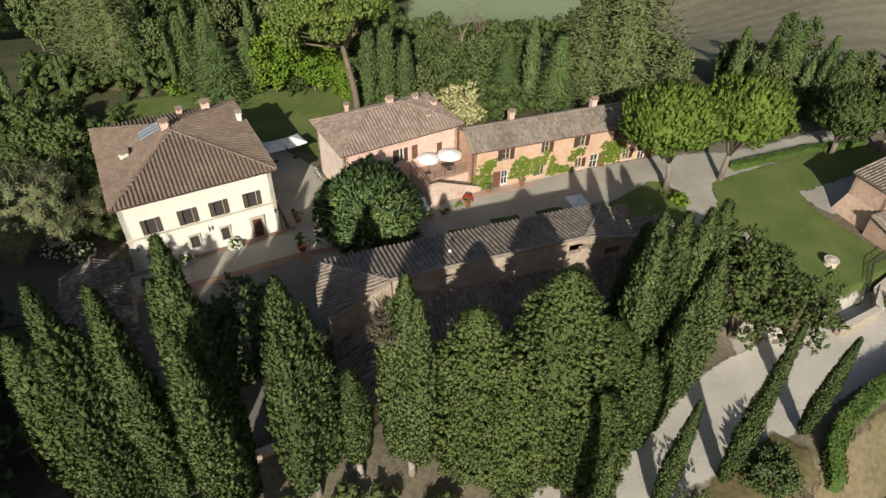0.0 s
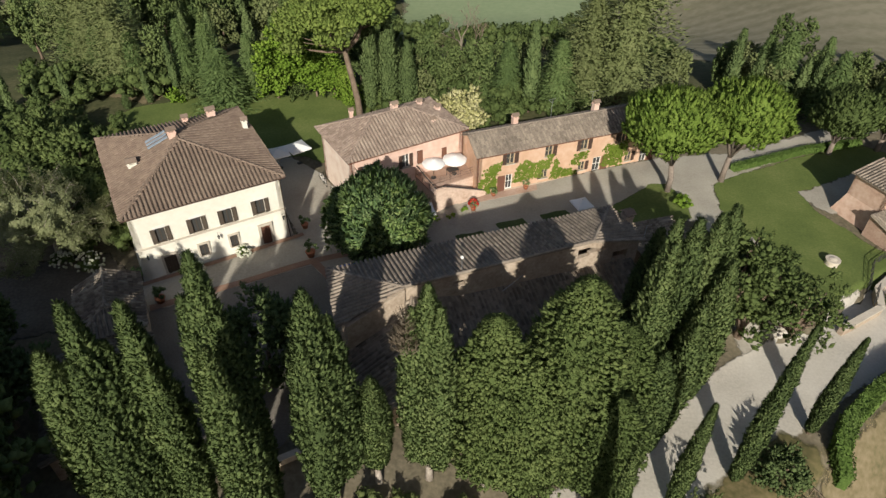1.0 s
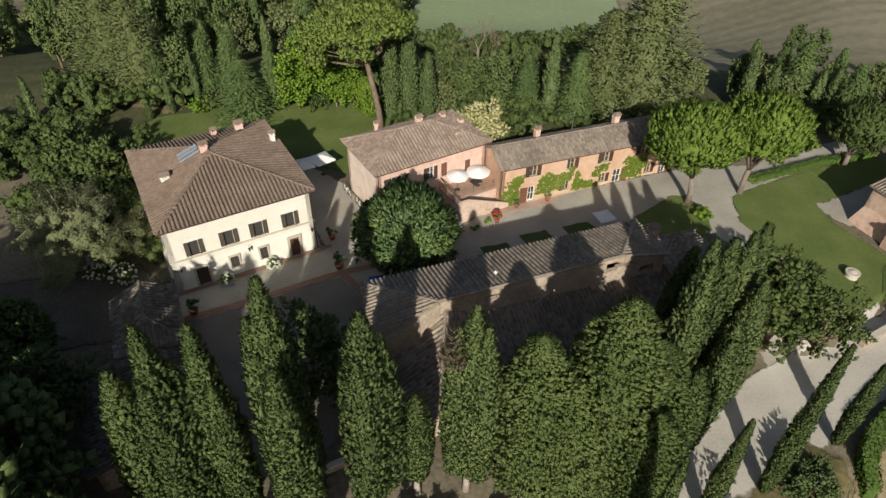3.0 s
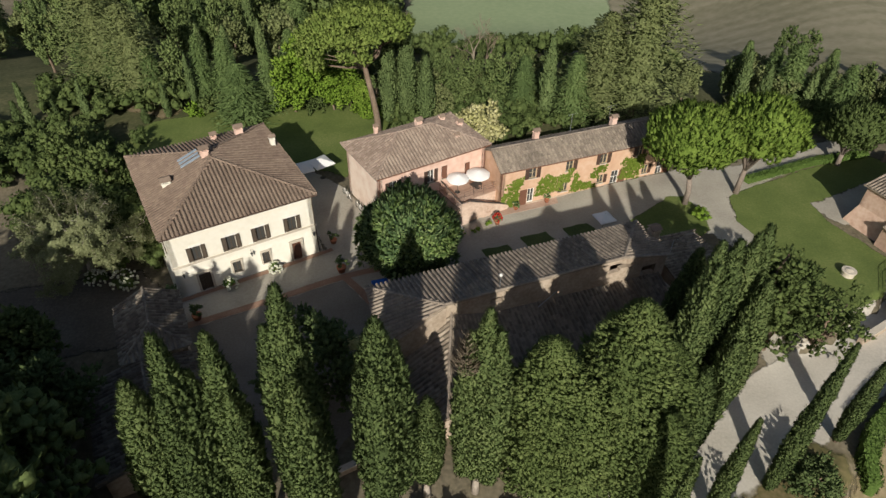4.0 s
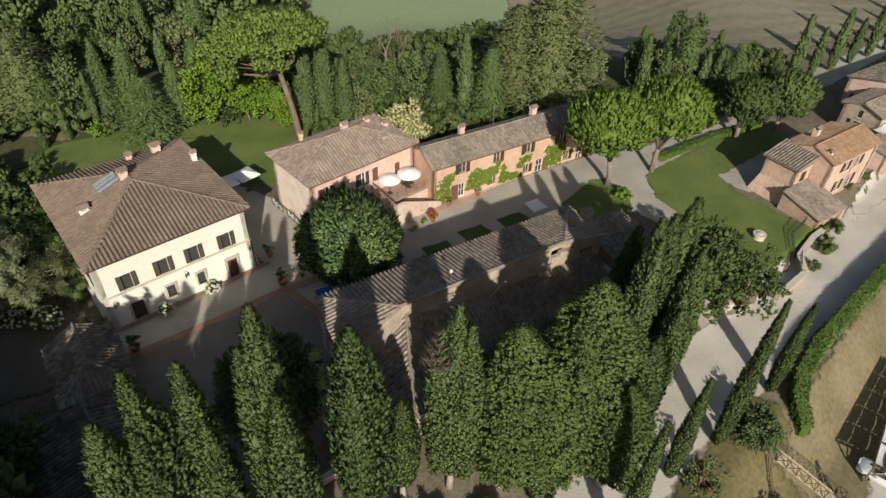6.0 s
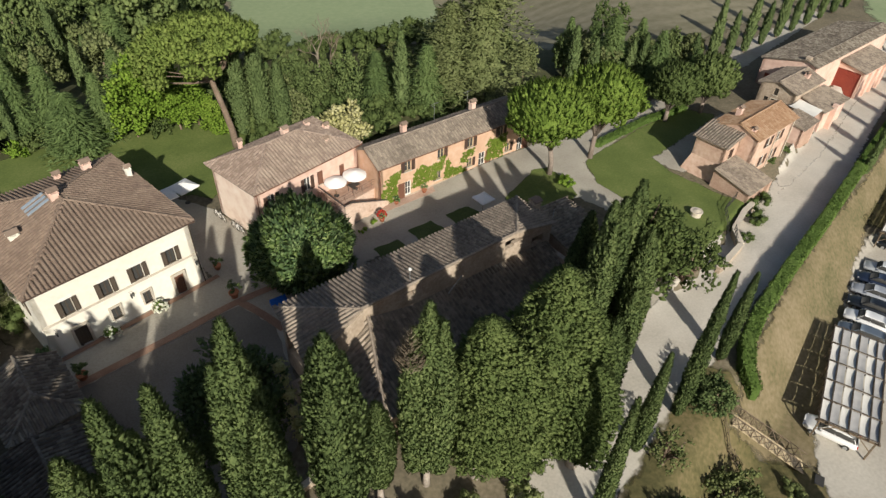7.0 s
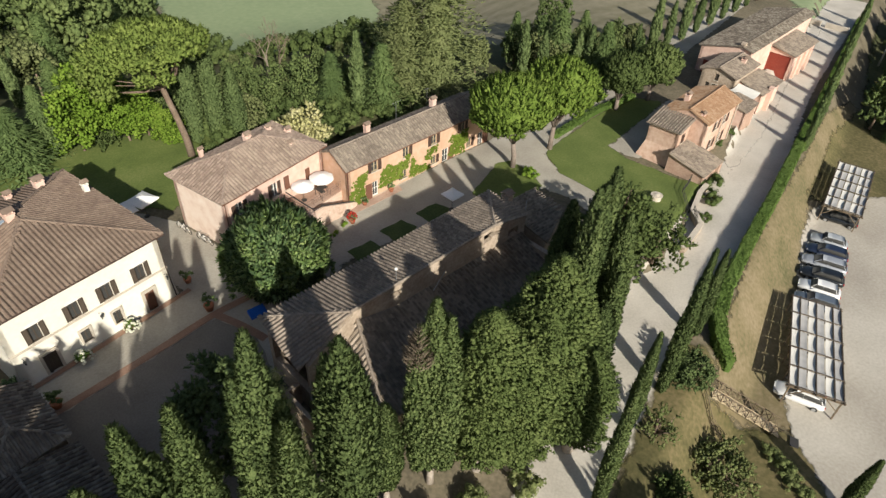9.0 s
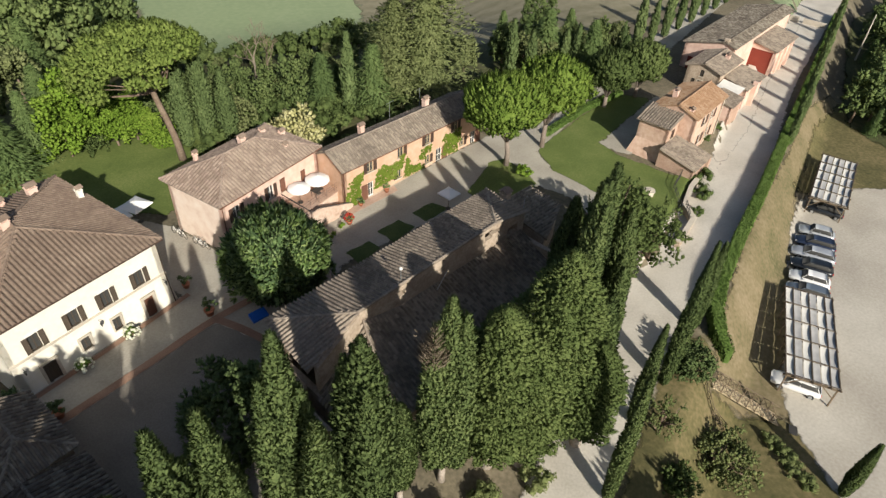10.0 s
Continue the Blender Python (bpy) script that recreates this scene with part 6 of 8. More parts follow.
def dome_clumps(h0, h1, r, count, rad, seed, flat=1.0, inner=0.35):
    """Clump places filling an uneven dome between two heights."""
    rng = random.Random(seed)
    out, mid, half = [], (h0 + h1) / 2, (h1 - h0) / 2
    for _ in range(count):
        w, c = rng.uniform(0, 2 * math.pi), rng.uniform(-0.75, 1.0)
        k = (inner + (1 - inner) * rng.random() ** 0.5) * (1 + 0.16 * math.sin(3 * w + seed) + 0.1 * math.sin(5 * w + 2 * seed))
        s = math.sqrt(max(0.0, 1 - c * c)) ** flat
        out.append((r * k * s * math.cos(w), r * k * s * math.sin(w), mid + half * k * c, rad * rng.uniform(0.7, 1.25)))
    return out


def conifer_mesh(name, h, r, seed, n=2600, droop=0.35, bare=1.0, leaf=0.42, rough=0.3, round_top=False):
    """A layered conifer: sprays hung along drooping boughs."""
    rng = np.random.default_rng(seed)
    P, D = [], []
    boughs = int(n / 26)
    for i in range(boughs):
        t = (i + rng.random()) / boughs
        z0 = bare + (h - bare) * t
        L = r * ((1 - t ** 2.4) ** 0.7 if round_top else (1 - t) ** 0.8) * (1 - rough + 2 * rough * rng.random()) + 0.25
        w = i * 2.39996 + 0.4 * rng.random()
        k = 26
        s = rng.random(k) ** 0.7
        side = (rng.random(k) - 0.5) * 0.5 * L * (0.35 + s)
        x = L * s
        zz = z0 + 0.12 * L * s - droop * L * s * s - 0.15 * rng.random(k)
        P.append(np.stack([x * math.cos(w) - side * math.sin(w), x * math.sin(w) + side * math.cos(w), zz], 1))
        D.append(np.stack([np.full(k, math.cos(w)), np.full(k, math.sin(w)), 0.2 - 0.9 * droop * s], 1) + 0.38 * rng.normal(size=(k, 3)))
    P, D = np.concatenate(P), unit(np.concatenate(D))
    O = unit(unit(P * np.array([[1, 1, 0]])) * 0.8 + np.array([[0, 0, 0.8]]) + 0.3 * rng.normal(size=P.shape))
    L, W = leaf * (0.7 + 0.8 * rng.random((len(P), 1))), leaf * (0.15 + 0.12 * rng.random((len(P), 1)))
    e = unit(np.cross(D, O))
    v = np.stack([P - e * W, P + e * W, P + D * L], 1).reshape(-1, 3)
    c = core(lambda q: r * ((1 - q ** 2.4) ** 0.7 if round_top else (1 - q) ** 0.9) + 0.05, bare + 0.2, h * 0.98, 12, seed, 9, 0.25, 0.8, 0.4)
    return raw_mesh(name, *join((v, np.arange(len(v)).reshape(-1, 3), np.repeat(O, 3, 0)), c))


def broadleaf_mesh(name, h, r, seed, count=58, rad=0.95, each=15, per=4, size=1.0, low=0.12):
    """A rounded leafy crown of many uneven clumps."""
    cl = dome_clumps(h * low, h - rad * 0.5, r - rad * 0.4, count, rad, seed, 0.8, 0.62)
    return dome_tufts(name, cl, each, per, 0.4 * size, 0.07 * size, seed, 0.85)


def plant(name, crown_me, crown_mat, trunk, m, label, category="tree", group="", trunk_mat=None):
    t = thing(name, m, label, category, group)
    if trunk is not None:
        part("trunk", trunk, trunk_mat or M_BARK, t, smooth=True)
    part("crown", crown_me, crown_mat, t)
    return t


def spot(x, y, deg=0.0, s=1.0, sz=None, dz=0.0):
    return pose(x, y, ground(x, y) + dz, 0, 0, deg) @ Matrix.Diagonal((s, s, sz or s, 1))


# the cypress row in front of the barn: top height over the ground about 18 m
G_FRONT = "cypress row before the barn"
CYP_N = 24000
front = [
    (-19.0, 19.0, 16.0, 1.6, 1, 1), (-16.8, 18.8, 19.3, 1.6, 3, 2), (-15.0, 19.7, 18.4, 1.5, 2, 3), (-11.6, 20.2, 20.8, 1.7, 3, 26), (-10.9, 17.6, 17.8, 1.3, 1, 5),
    (-7.5, 21.3, 17.6, 2.15, 4, 6), (-1.6, 23.0, 16.3, 1.75, 3, 7), (-4.9, 22.6, 9.5, 1.1, 1, 8),
]
for x, y, top, r, tips, sd in front:
    h = top - ground(x, y)
    c = cypress_mesh("crown", h, r, CYP_N, sd, 2.3, 0.85, tips)
    plant("cypress", c, M_CYP, trunk_mesh(h * 0.6, 0.24, 0.5, 0.1, sd), spot(x, y), "tall dense green cypress in the row before the barn", "cypress", G_FRONT, M_PALEBARK)
TALL, SHADE = {}, []
# taller unseen cypresses of the row towards the grounds' edge, added to shade the forecourt
for x, y, top, sd in ((-21.0, 12.0, 16.6, 15), (-23.6, 11.0, 18.9, 14), (-26.7, 11.0, 19.2, 15), (-29.3, 12.5, 17.4, 14), (-31.8, 11.0, 18.0, 15), (-34.4, 12.0, 17.5, 14), (-37.4, 11.0, 18.0, 15), (-40.5, 12.0, 17.5, 14), (-44.0, 11.5, 18.0, 15), (-48.0, 12.0, 18.0, 14),
                      (-22.3, 15.0, 13.5, 14), (-25.0, 14.6, 14.0, 15), (-27.9, 15.2, 13.5, 14), (-30.4, 14.8, 14.0, 15), (-33.0, 15.2, 13.5, 14), (-35.8, 14.6, 14.0, 15), (-38.8, 15.2, 14.0, 14), (-42.2, 15.0, 14.0, 15)):
    h = top - ground(x, y)
    if sd in TALL:
        copy_thing(TALL[sd], spot(x, y, 40 * sd, 1.0, h / 22.0))
    else:
        t = plant("cypress", cypress_mesh("crown", 22.0, 1.75, 1700, sd, 2.0, 1.9, 2), M_CYP, trunk_mesh(13, 0.3, 0.5, 0.1, sd), spot(x, y, 0, 1.0, h / 22.0), "tall dense green cypress out of view that shades the forecourt", "cypress", G_FRONT, M_PALEBARK)
        TALL[sd] = t
# broadleaf trees added out of view to throw shade over lodge and side track
for x, y, s in ((-31.5, 13.0, 1.3), (-36.0, 12.0, 1.35), (-40.5, 13.4, 1.3), (-45.2, 12.2, 1.35), (-50.0, 13.4, 1.3), (-33.6, 17.4, 1.15), (-38.6, 18.0, 1.2), (-43.6, 17.4, 1.2), (-48.6, 18.4, 1.2), (-54.0, 15.4, 1.3), (-25.6, 12.6, 1.0), (-28.6, 15.2, 1.05), (-34.0, 23.0, 0.6), (-39.6, 24.4, 0.6), (-45.0, 25.0, 0.7), (-28.4, 20.6, 0.8)):
    SHADE.append((x, y, s))
for x, y, top, r, sd in ((2.1, 22.9, 14.2, 2.5, 11), (6.7, 23.4, 16.4, 3.1, 12), (10.4, 25.6, 10.6, 2.4, 13), (9.2, 21.6, 9.0, 2.2, 16), (4.4, 22.2, 11.0, 2.3, 17)):
    h = top - ground(x, y)
    c = cypress_mesh("crown", h, r, 30000 if r > 2.4 else 22000, sd, 1.8, 0.82, 1, True)
    plant("cypress", c, M_OAK, trunk_mesh(h * 0.6, 0.38, 0.5, 0.2, sd), spot(x, y), "broad bushy cypress with pale trunk", "cypress", G_FRONT, M_PALEBARK)
for x, y, top, r, tips, sd in ((12.5, 28.0, 16.6, 1.45, 2, 21), (14.6, 29.6, 15.4, 1.4, 1, 22), (16.8, 31.2, 14.6, 1.5, 2, 23), (13.0, 30.9, 13.6, 1.4, 1, 24), (18.6, 33.0, 14.0, 1.6, 2, 25), (15.4, 27.3, 10.4, 1.5, 2, 27), (17.6, 29.6, 12.0, 1.45, 1, 28), (12.9, 25.2, 8.6, 1.5, 2, 29)):
    h = top - ground(x, y)
    c = cypress_mesh("crown", h, r, 13000, sd, 1.0, 0.9, tips)
    plant("cypress", c, M_CYP, trunk_mesh(h * 0.6, 0.24, 0.5, 0.1, sd), spot(x, y), "tall cypress beside the barn's end wall", "cypress", G_FRONT)
for i, (x, y, r, hh) in enumerate(((-5.6, 20.6, 1.0, 1.8), (-3.2, 20.8, 0.9, 1.6), (0.4, 20.6, 1.0, 1.5), (4.4, 20.2, 1.1, 1.8), (-9.4, 19.2, 1.1, 2.0), (-13.6, 18.0, 1.1, 2.0), (3.0, 25.4, 1.2, 2.2), (-0.4, 25.0, 1.0, 1.8))):
    plant("shrub", clump_crown("crown", dome_clumps(0.0, hh, r, 22, 0.45, 120 + i), 150, 0.2, 120 + i), M_OLIVE2, None, spot(x, y), "low olive-brown scrub under the cypresses", "shrub")
# slender cypresses along the drive
for x, y, top, r, sd in ((26.4, 26.8, 8.0, 0.62, 31), (19.3, 23.0, 13.2, 0.7, 32), (14.4, 21.2, 8.9, 0.64, 33), (8.4, 16.9, 12.0, 0.6, 34), (28.2, 10.4, 0.4, 0.6, 35)):
    h = top - ground(x, y)
    c = cypress_mesh("crown", h, r, 11000, sd, 0.25, 0.62, 1, False, 1.35)
    plant("cypress", c, M_CYP, trunk_mesh(h * 0.5, 0.14, 0.5, 0.05, sd, sides=6), spot(x, y), "slender pointed cypress on the verge of the drive", "cypress", "cypresses along the drive")


def oak(x, y, h, r, mat, seed, label, bare=0.35, count=60, rad=0.95, per=85, leaf=0.34, squash=0.85, name="tree", cat="tree", bark=None, flat=1.0):
    limbs = []
    cl = dome_clumps(h * bare, h - rad * 0.6, r - rad * 0.4, count, rad, seed, flat)
    for q in cl[::5]:
        limbs.append(((0, 0, h * bare * 0.8), (q[0] * 0.8, q[1] * 0.8, q[2]), 0.1 + 0.01 * h))
    crown = dome_tufts("crown", cl, 26, 7, leaf * 0.95, leaf * 0.15, seed, squash)
    return plant(name, crown, mat, trunk_mesh(h * 0.55, 0.03 * h + 0.05, 0.5, 0.2, seed, limbs), spot(x, y), label, cat, trunk_mat=bark)


def dome_crown(name, at, r, h0, h1, n, per, long, wide, seed, slim, up=0.6, under=-0.8, amp=0.14):
    """A dense domed crown about at: plumes over a lumpy shell round a dark inside."""
    rng = np.random.default_rng(seed)
    w, c = 2 * np.pi * rng.random(n), under + (1 - under) * rng.random(n)
    mid, half = (h0 + h1) / 2, (h1 - h0) / 2
    z = mid + half * c
    k = (1 + amp * lump(w, 0.8 * z, seed)) * (0.93 + 0.1 * rng.random(n))
    rad = r * k * np.sqrt(np.maximum(0.02, 1 - c * c))
    C = np.stack([at[0] + rad * np.cos(w), at[1] + rad * np.sin(w), mid + half * c * (0.5 + 0.5 * k)], 1)
    d = unit((C - np.array([[at[0], at[1], mid]])) / np.array([[r, r, half]]))
    heart = core(lambda t: r * math.sqrt(max(0.0, 1 - (2 * t - 1) ** 2)), h0 + 0.1 * half, h1 - 0.12 * half, 9, seed, 16, amp, 0.8, 0.88)
    heart = (heart[0] + np.array([[at[0], at[1], 0]]), heart[1], heart[2])
    return raw_mesh(name, *join(heart, tufts(C, d + np.array([[0, 0, up]]) + 0.25 * rng.normal(size=(n, 3)), d, per, long, wide, 0.3, rng, slim)))


# the round laurel in the forecourt
laurel = plant("laurel_tree", dome_crown("crown", (0, 0), 4.15, 0.3, 7.9, 1500, 9, 0.56, 0.095, 41, 0.32, 0.7, -0.95), M_LAUREL, trunk_mesh(3.0, 0.3, 0.5, 0.1, 41), spot(-6.2, 46.2), "large round dark green laurel tree in the forecourt", "tree")


def shoots(name, places, per, blade, width, seed, spread=0.75):
    """Whorls of long blades about each (x, y, z, outward way)."""
    rng = np.random.default_rng(seed)
    out = []
    for p, d in places:
        D = unit(np.tile(np.array([d]), (per, 1)) + spread * rng.normal(size=(per, 3)))
        q = np.tile(np.array([p]), (per, 1)) + D * blade * 0.5
        a = unit(np.cross(D, rng.normal(size=(per, 3))))
        L = blade * (0.7 + 0.6 * rng.random((per, 1)))
        v = np.stack([q - D * L * 0.5, q + a * width, q + D * L * 0.5, q - a * width], 1).reshape(-1, 3)
        i = np.arange(per)[:, None] * 4
        nn = unit(np.array([d]) * 1.2 + 0.6 * (D - unit(np.array([d]))))
        out.append((v, np.concatenate([i + np.array([[0, 1, 2]]), i + np.array([[0, 2, 3]])], 0), np.repeat(nn, 4, 0)))
    return raw_mesh(name, *join(*out))


rs = random.Random(77)
tips = []
for _ in range(560):
    w, c = rs.uniform(0, 2 * math.pi), rs.uniform(-0.35, 1.0)
    s = math.sqrt(1 - c * c)
    k = 1 + 0.1 * math.sin(3 * w + 41) + 0.07 * math.sin(6 * w + 5 * c) + rs.uniform(-0.1, 0.08)
    tips.append(((4.1 * k * s * math.cos(w), 4.1 * k * s * math.sin(w), 4.1 + 3.8 * k * c), (s * math.cos(w), s * math.sin(w), c + 0.55)))
part("young_growth", shoots("young_growth", tips, 13, 0.62, 0.085, 42), M_SHOOT, laurel, "light green young shoots")
oak(20.5, 34.2, 13.5, 3.0, M_OAK, 42, "ragged olive-green tree beside the drive", 0.2, 80, 0.8, 80, 0.3)
oak(24.5, 36.0, 9.4, 3.3, M_OAK, 43, "spreading dark green tree beside the drive", 0.12, 70, 0.8, 80, 0.3)
oak(29.2, 36.2, 6.8, 3.5, M_OAK, 44, "low bushy tree at the corner of the lawn", 0.03, 85, 0.6, 80, 0.24)


def umbrella_pine(x, y, at, r, h0, h1, seed, label, mat=None):
    """A pine with a forked bare trunk under one broad dome of needles centred on at."""
    fork = Vector((at[0] * 0.25, at[1] * 0.25, h0 * 0.62))
    t = Mesh().tube([(0, 0, -0.3), (0.02, 0, h0 * 0.3), fork], [0.36, 0.3, 0.27], 9)
    for i in range(7):
        w = 2 * math.pi * i / 7 + seed
        e = Vector((at[0] + 0.55 * r * math.cos(w), at[1] + 0.55 * r * math.sin(w), h0 + 0.35 * (h1 - h0)))
        t.tube([fork - Vector((0, 0, 0.1)), fork.lerp(e, 0.5) + Vector((0, 0, 0.25)), e], [0.17, 0.12, 0.06], 6)
    return plant("umbrella_pine", dome_crown("crown", at, r, h0, h1, int(64 * r * r), 9, 0.4, 0.045, seed, 0.42, 1.7, -0.6, 0.2), mat or M_PINE, t, spot(x, y), label, "pine tree", trunk_mat=M_GREYBARK)


umbrella_pine(24.0, 55.8, (-1.7, -0.8), 4.4, 5.7, 11.7, 51, "bright green umbrella pine on the grass island")
umbrella_pine(30.6, 57.9, (0.5, 0.2), 4.3, 5.0, 11.3, 52, "bright green umbrella pine beside the lawn")
# the old pine: a wide, uneven plate of needle clumps, heavy on one side, over bare forked limbs
rp = random.Random(53)
cl = []
for _ in range(330):
    w, q = rp.uniform(0, 2 * math.pi), rp.random() ** 0.5
    q *= 1 + 0.12 * math.sin(4 * w + 1) + 0.07 * math.sin(7 * w)
    x, y = -1.9 + 6.7 * q * math.cos(w), 5.6 * q * math.sin(w)
    deep = 3.6 if x < -3.5 else (2.4 if x < -0.5 else 1.4)
    z = 15.6 - (3.0 if x < -0.5 else 1.9) * q * q - deep * q * rp.random() ** 1.4
    if z < 11.6 and -3.4 < x < 1.2:
        continue
    if x < 4.0 and math.sin(1.3 * x + 0.6) * math.sin(1.1 * y - 0.4) * math.sin(1.2 * z) < 0.5:
        cl.append((x, y, z, rp.uniform(0.55, 1.05)))
big = Mesh().tube([(0.15, -0.6, -0.4), (-0.05, -0.5, 2.5), (-0.5, -0.3, 5.2), (-1.0, -0.1, 7.6), (-1.2, 0, 8.8)], [0.5, 0.4, 0.35, 0.32, 0.3], 10)
for q in cl[::36]:
    a, b = Vector((-1.2, 0, 8.7)), Vector((q[0] * 0.85, q[1] * 0.85, min(q[2] - 0.5, 13.2)))
    big.tube([a, a.lerp(b, 0.5) + Vector((0, 0, 0.1 if b.z < 12 else 0.5)), b], [0.12, 0.08, 0.04], 6)
big.tube([(-1.2, 0, 8.6), (0.5, -0.5, 10.4), (1.2, -0.8, 12.4), (2.6, -0.8, 14.0)], [0.27, 0.22, 0.16, 0.07], 7)
big.tube([(1.0, -0.7, 11.6), (2.6, -1.0, 12.4), (3.8, -1.0, 13.4)], [0.12, 0.08, 0.04], 6)
big.tube([(-1.2, 0, 8.6), (-3.4, -0.8, 8.9), (-5.2, -1.2, 9.3), (-6.8, -1.0, 9.9)], [0.2, 0.15, 0.1, 0.04], 6)
plant("umbrella_pine", dome_tufts("crown", cl, 30, 7, 0.34, 0.05, 53, 0.62), M_PINEOLD, big, spot(-10.4, 73.3), "old umbrella pine with a bare leaning trunk", "pine tree", trunk_mat=M_BARK)

# woods behind: a few kinds built once, then copied
rw = random.Random(7)
KINDS = {}


def kind_of(key):
    if key not in KINDS:
        a = key[:-1]
        s = 100 + sum(map(ord, key))
        if a == "spire":
            KINDS[key] = (cypress_mesh("crown", 12, 1.1, 2200, s, 0.4, 1.5), M_CYPDARK, trunk_mesh(6, 0.2, 0.5, 0.1, s, sides=6), "tall dark cypress in the wood", "cypress")
        elif a == "thin":
            KINDS[key] = (cypress_mesh("crown", 10, 0.62, 1300, s, 0.3, 1.2), M_CYPDARK, trunk_mesh(5, 0.12, 0.5, 0.1, s, sides=6), "slender dark cypress behind the villa", "cypress")
        elif a == "fir":
            KINDS[key] = (conifer_mesh("crown", 14, 3.0, s, 5200, 0.5, leaf=0.5), M_CONIFER, trunk_mesh(12, 0.25, 0.3, 0.1, s, sides=6), "ragged dark conifer in the wood", "conifer")
        elif a == "cedar":
            KINDS[key] = (conifer_mesh("crown", 15, 4.4, s, 9500, 0.12, 1.5, 0.46, 0.5, True), M_CEDAR, trunk_mesh(13, 0.35, 0.3, 0.1, s, sides=6), "broad grey-green conifer in the wood", "conifer")
        elif a == "oak":
            KINDS[key] = (broadleaf_mesh("crown", 11.2, 3.2, s), M_WOODLEAF, trunk_mesh(5, 0.3, 0.6, 0.2, s, sides=6), "leafy broadleaf tree in the wood", "tree")
        elif a == "back":
            KINDS[key] = (broadleaf_mesh("crown", 11.2, 3.2, s, 46, 1.05, 9, 3, 1.3), M_WOODLEAF, trunk_mesh(5, 0.3, 0.6, 0.2, s, sides=6), "leafy broadleaf tree in the wood", "tree")
        elif a == "bright":
            KINDS[key] = (broadleaf_mesh("crown", 8.8, 2.3, s, 100, 0.75, 20, 5, 0.75, 0.02), M_BRIGHT, trunk_mesh(3, 0.2, 0.6, 0.2, s, sides=6), "bright green creeper-covered tree at the lawn's edge", "tree")
        elif a == "grey":
            KINDS[key] = (broadleaf_mesh("crown", 8.6, 3.0, s, 52), M_CEDAR, trunk_mesh(4, 0.25, 0.6, 0.2, s, sides=6), "grey-green broadleaf tree in the wood", "tree")
        elif a == "shrub":
            cl = dome_clumps(0.0, 2.4, 1.5, 18, 0.7, s)
            KINDS[key] = (clump_crown("crown", cl, 60, 0.3, s), M_OAK, None, "low leafy green shrub in the wood", "shrub")
    return KINDS[key]


MADE = {}


def wood_tree(key, x, y, s=1.0, sz=None, group="trees of the wood", dz=0.0):
    crown, mat, trunk, label, cat = kind_of(key)
    m = spot(x, y, rw.uniform(0, 360), s, sz, dz)
    if key in MADE:
        return copy_thing(MADE[key], m)
    nm = {"spire": "cypress", "thin": "cypress", "fir": "conifer", "cedar": "conifer", "shrub": "shrub"}.get(key[:-1], "tree")
    MADE[key] = plant(nm, crown, mat, trunk, Matrix.Identity(4), label, cat, group)
    MADE[key].matrix_basis = m
    return MADE[key]


def scatter(poly, count, kinds, lo, hi, gap, avoid=(), top=None):
    done, tries = [], 0
    xs, ys = [p[0] for p in poly], [p[1] for p in poly]
    while len(done) < count and tries < 6000:
        tries += 1
        x, y = rw.uniform(min(xs), max(xs)), rw.uniform(min(ys), max(ys))
        if not inside(x, y, poly) or any(math.hypot(x - a, y - b) < gap for a, b in done) or any(math.hypot(x - a, y - b) < c for a, b, c in avoid):
            continue
        done.append((x, y))
        s = rw.uniform(lo, hi)
        if top is not None:
            s *= max(0.28, min(1.0, (top - 0.4 * y - ground(x, y)) / 10.5))
        wood_tree(rw.choice(kinds) + rw.choice("ab"), x, y, s, s * rw.uniform(0.9, 1.15))


for x, y, h, k in ((11.3, 74.5, 11.6, 0.95), (38.2, 77.8, 9.5, 0.9), (40.6, 76.2, 8.0, 0.8), (48.4, 75.4, 12.5, 1.0), (47.3, 76.7, 10.8, 1.0)):
    wood_tree("spire" + rw.choice("ab"), x, y, k, h / 12)
for x, y, h in ((-55.5, 73.7, 4.0), (-52.8, 71.7, 7.3), (-52.0, 75.9, 7.9), (-47.3, 74.7, 8.6), (-46.1, 78.9, 6.3), (-38.1, 76.9, 12.1), (-34.8, 78.3, 11.1), (-40.5, 75.3, 5.4)):
    wood_tree("thin" + rw.choice("ab"), x, y, 0.9, h / 10, group="cypresses behind the villa")
for x, y, h, sd in ((-9.0, 75.6, 13.6, 61), (-6.6, 74.8, 13.0, 62), (-4.2, 74.4, 9.4, 63)):
    plant("cypress", cypress_mesh("crown", h, 1.2, 7000, sd, 0.2, 1.1), M_CYPDARK, trunk_mesh(h * 0.5, 0.2, 0.5, 0.05, sd, sides=6), spot(x, y), "broad grey-green cypress beside the old pine", "cypress", "cypresses beside the old pine")
for x, y, k in ((-21.7, 78.4, 1.0), (-19.8, 80.4, 1.1), (-16.6, 79.0, 0.82), (-14.4, 79.6, 0.74), (-18.0, 82.6, 1.05), (-12.4, 78.4, 0.5)):
    wood_tree("bright" + rw.choice("ab"), x, y, k)
# unseen shade casters; heights set by how far their shadows reach
for x, y, s in SHADE:
    wood_tree("back" + rw.choice("ab"), x, y, s, 1.1 if x > -29 and y < 16 else (s if x > -34 or y > 19 else (1.4 if y < 16.5 else 0.95)), group="trees beside the lodge")
# two trees kept out of view, added for the shadows they lay below the drive
for x, y, top in ((13.2, 7.2, 3.0), (10.2, 7.0, 4.6)):
    wood_tree("oak" + rw.choice("ab"), x, y, 0.72, (top - ground(x, y)) / 11.2, group="trees below the drive")
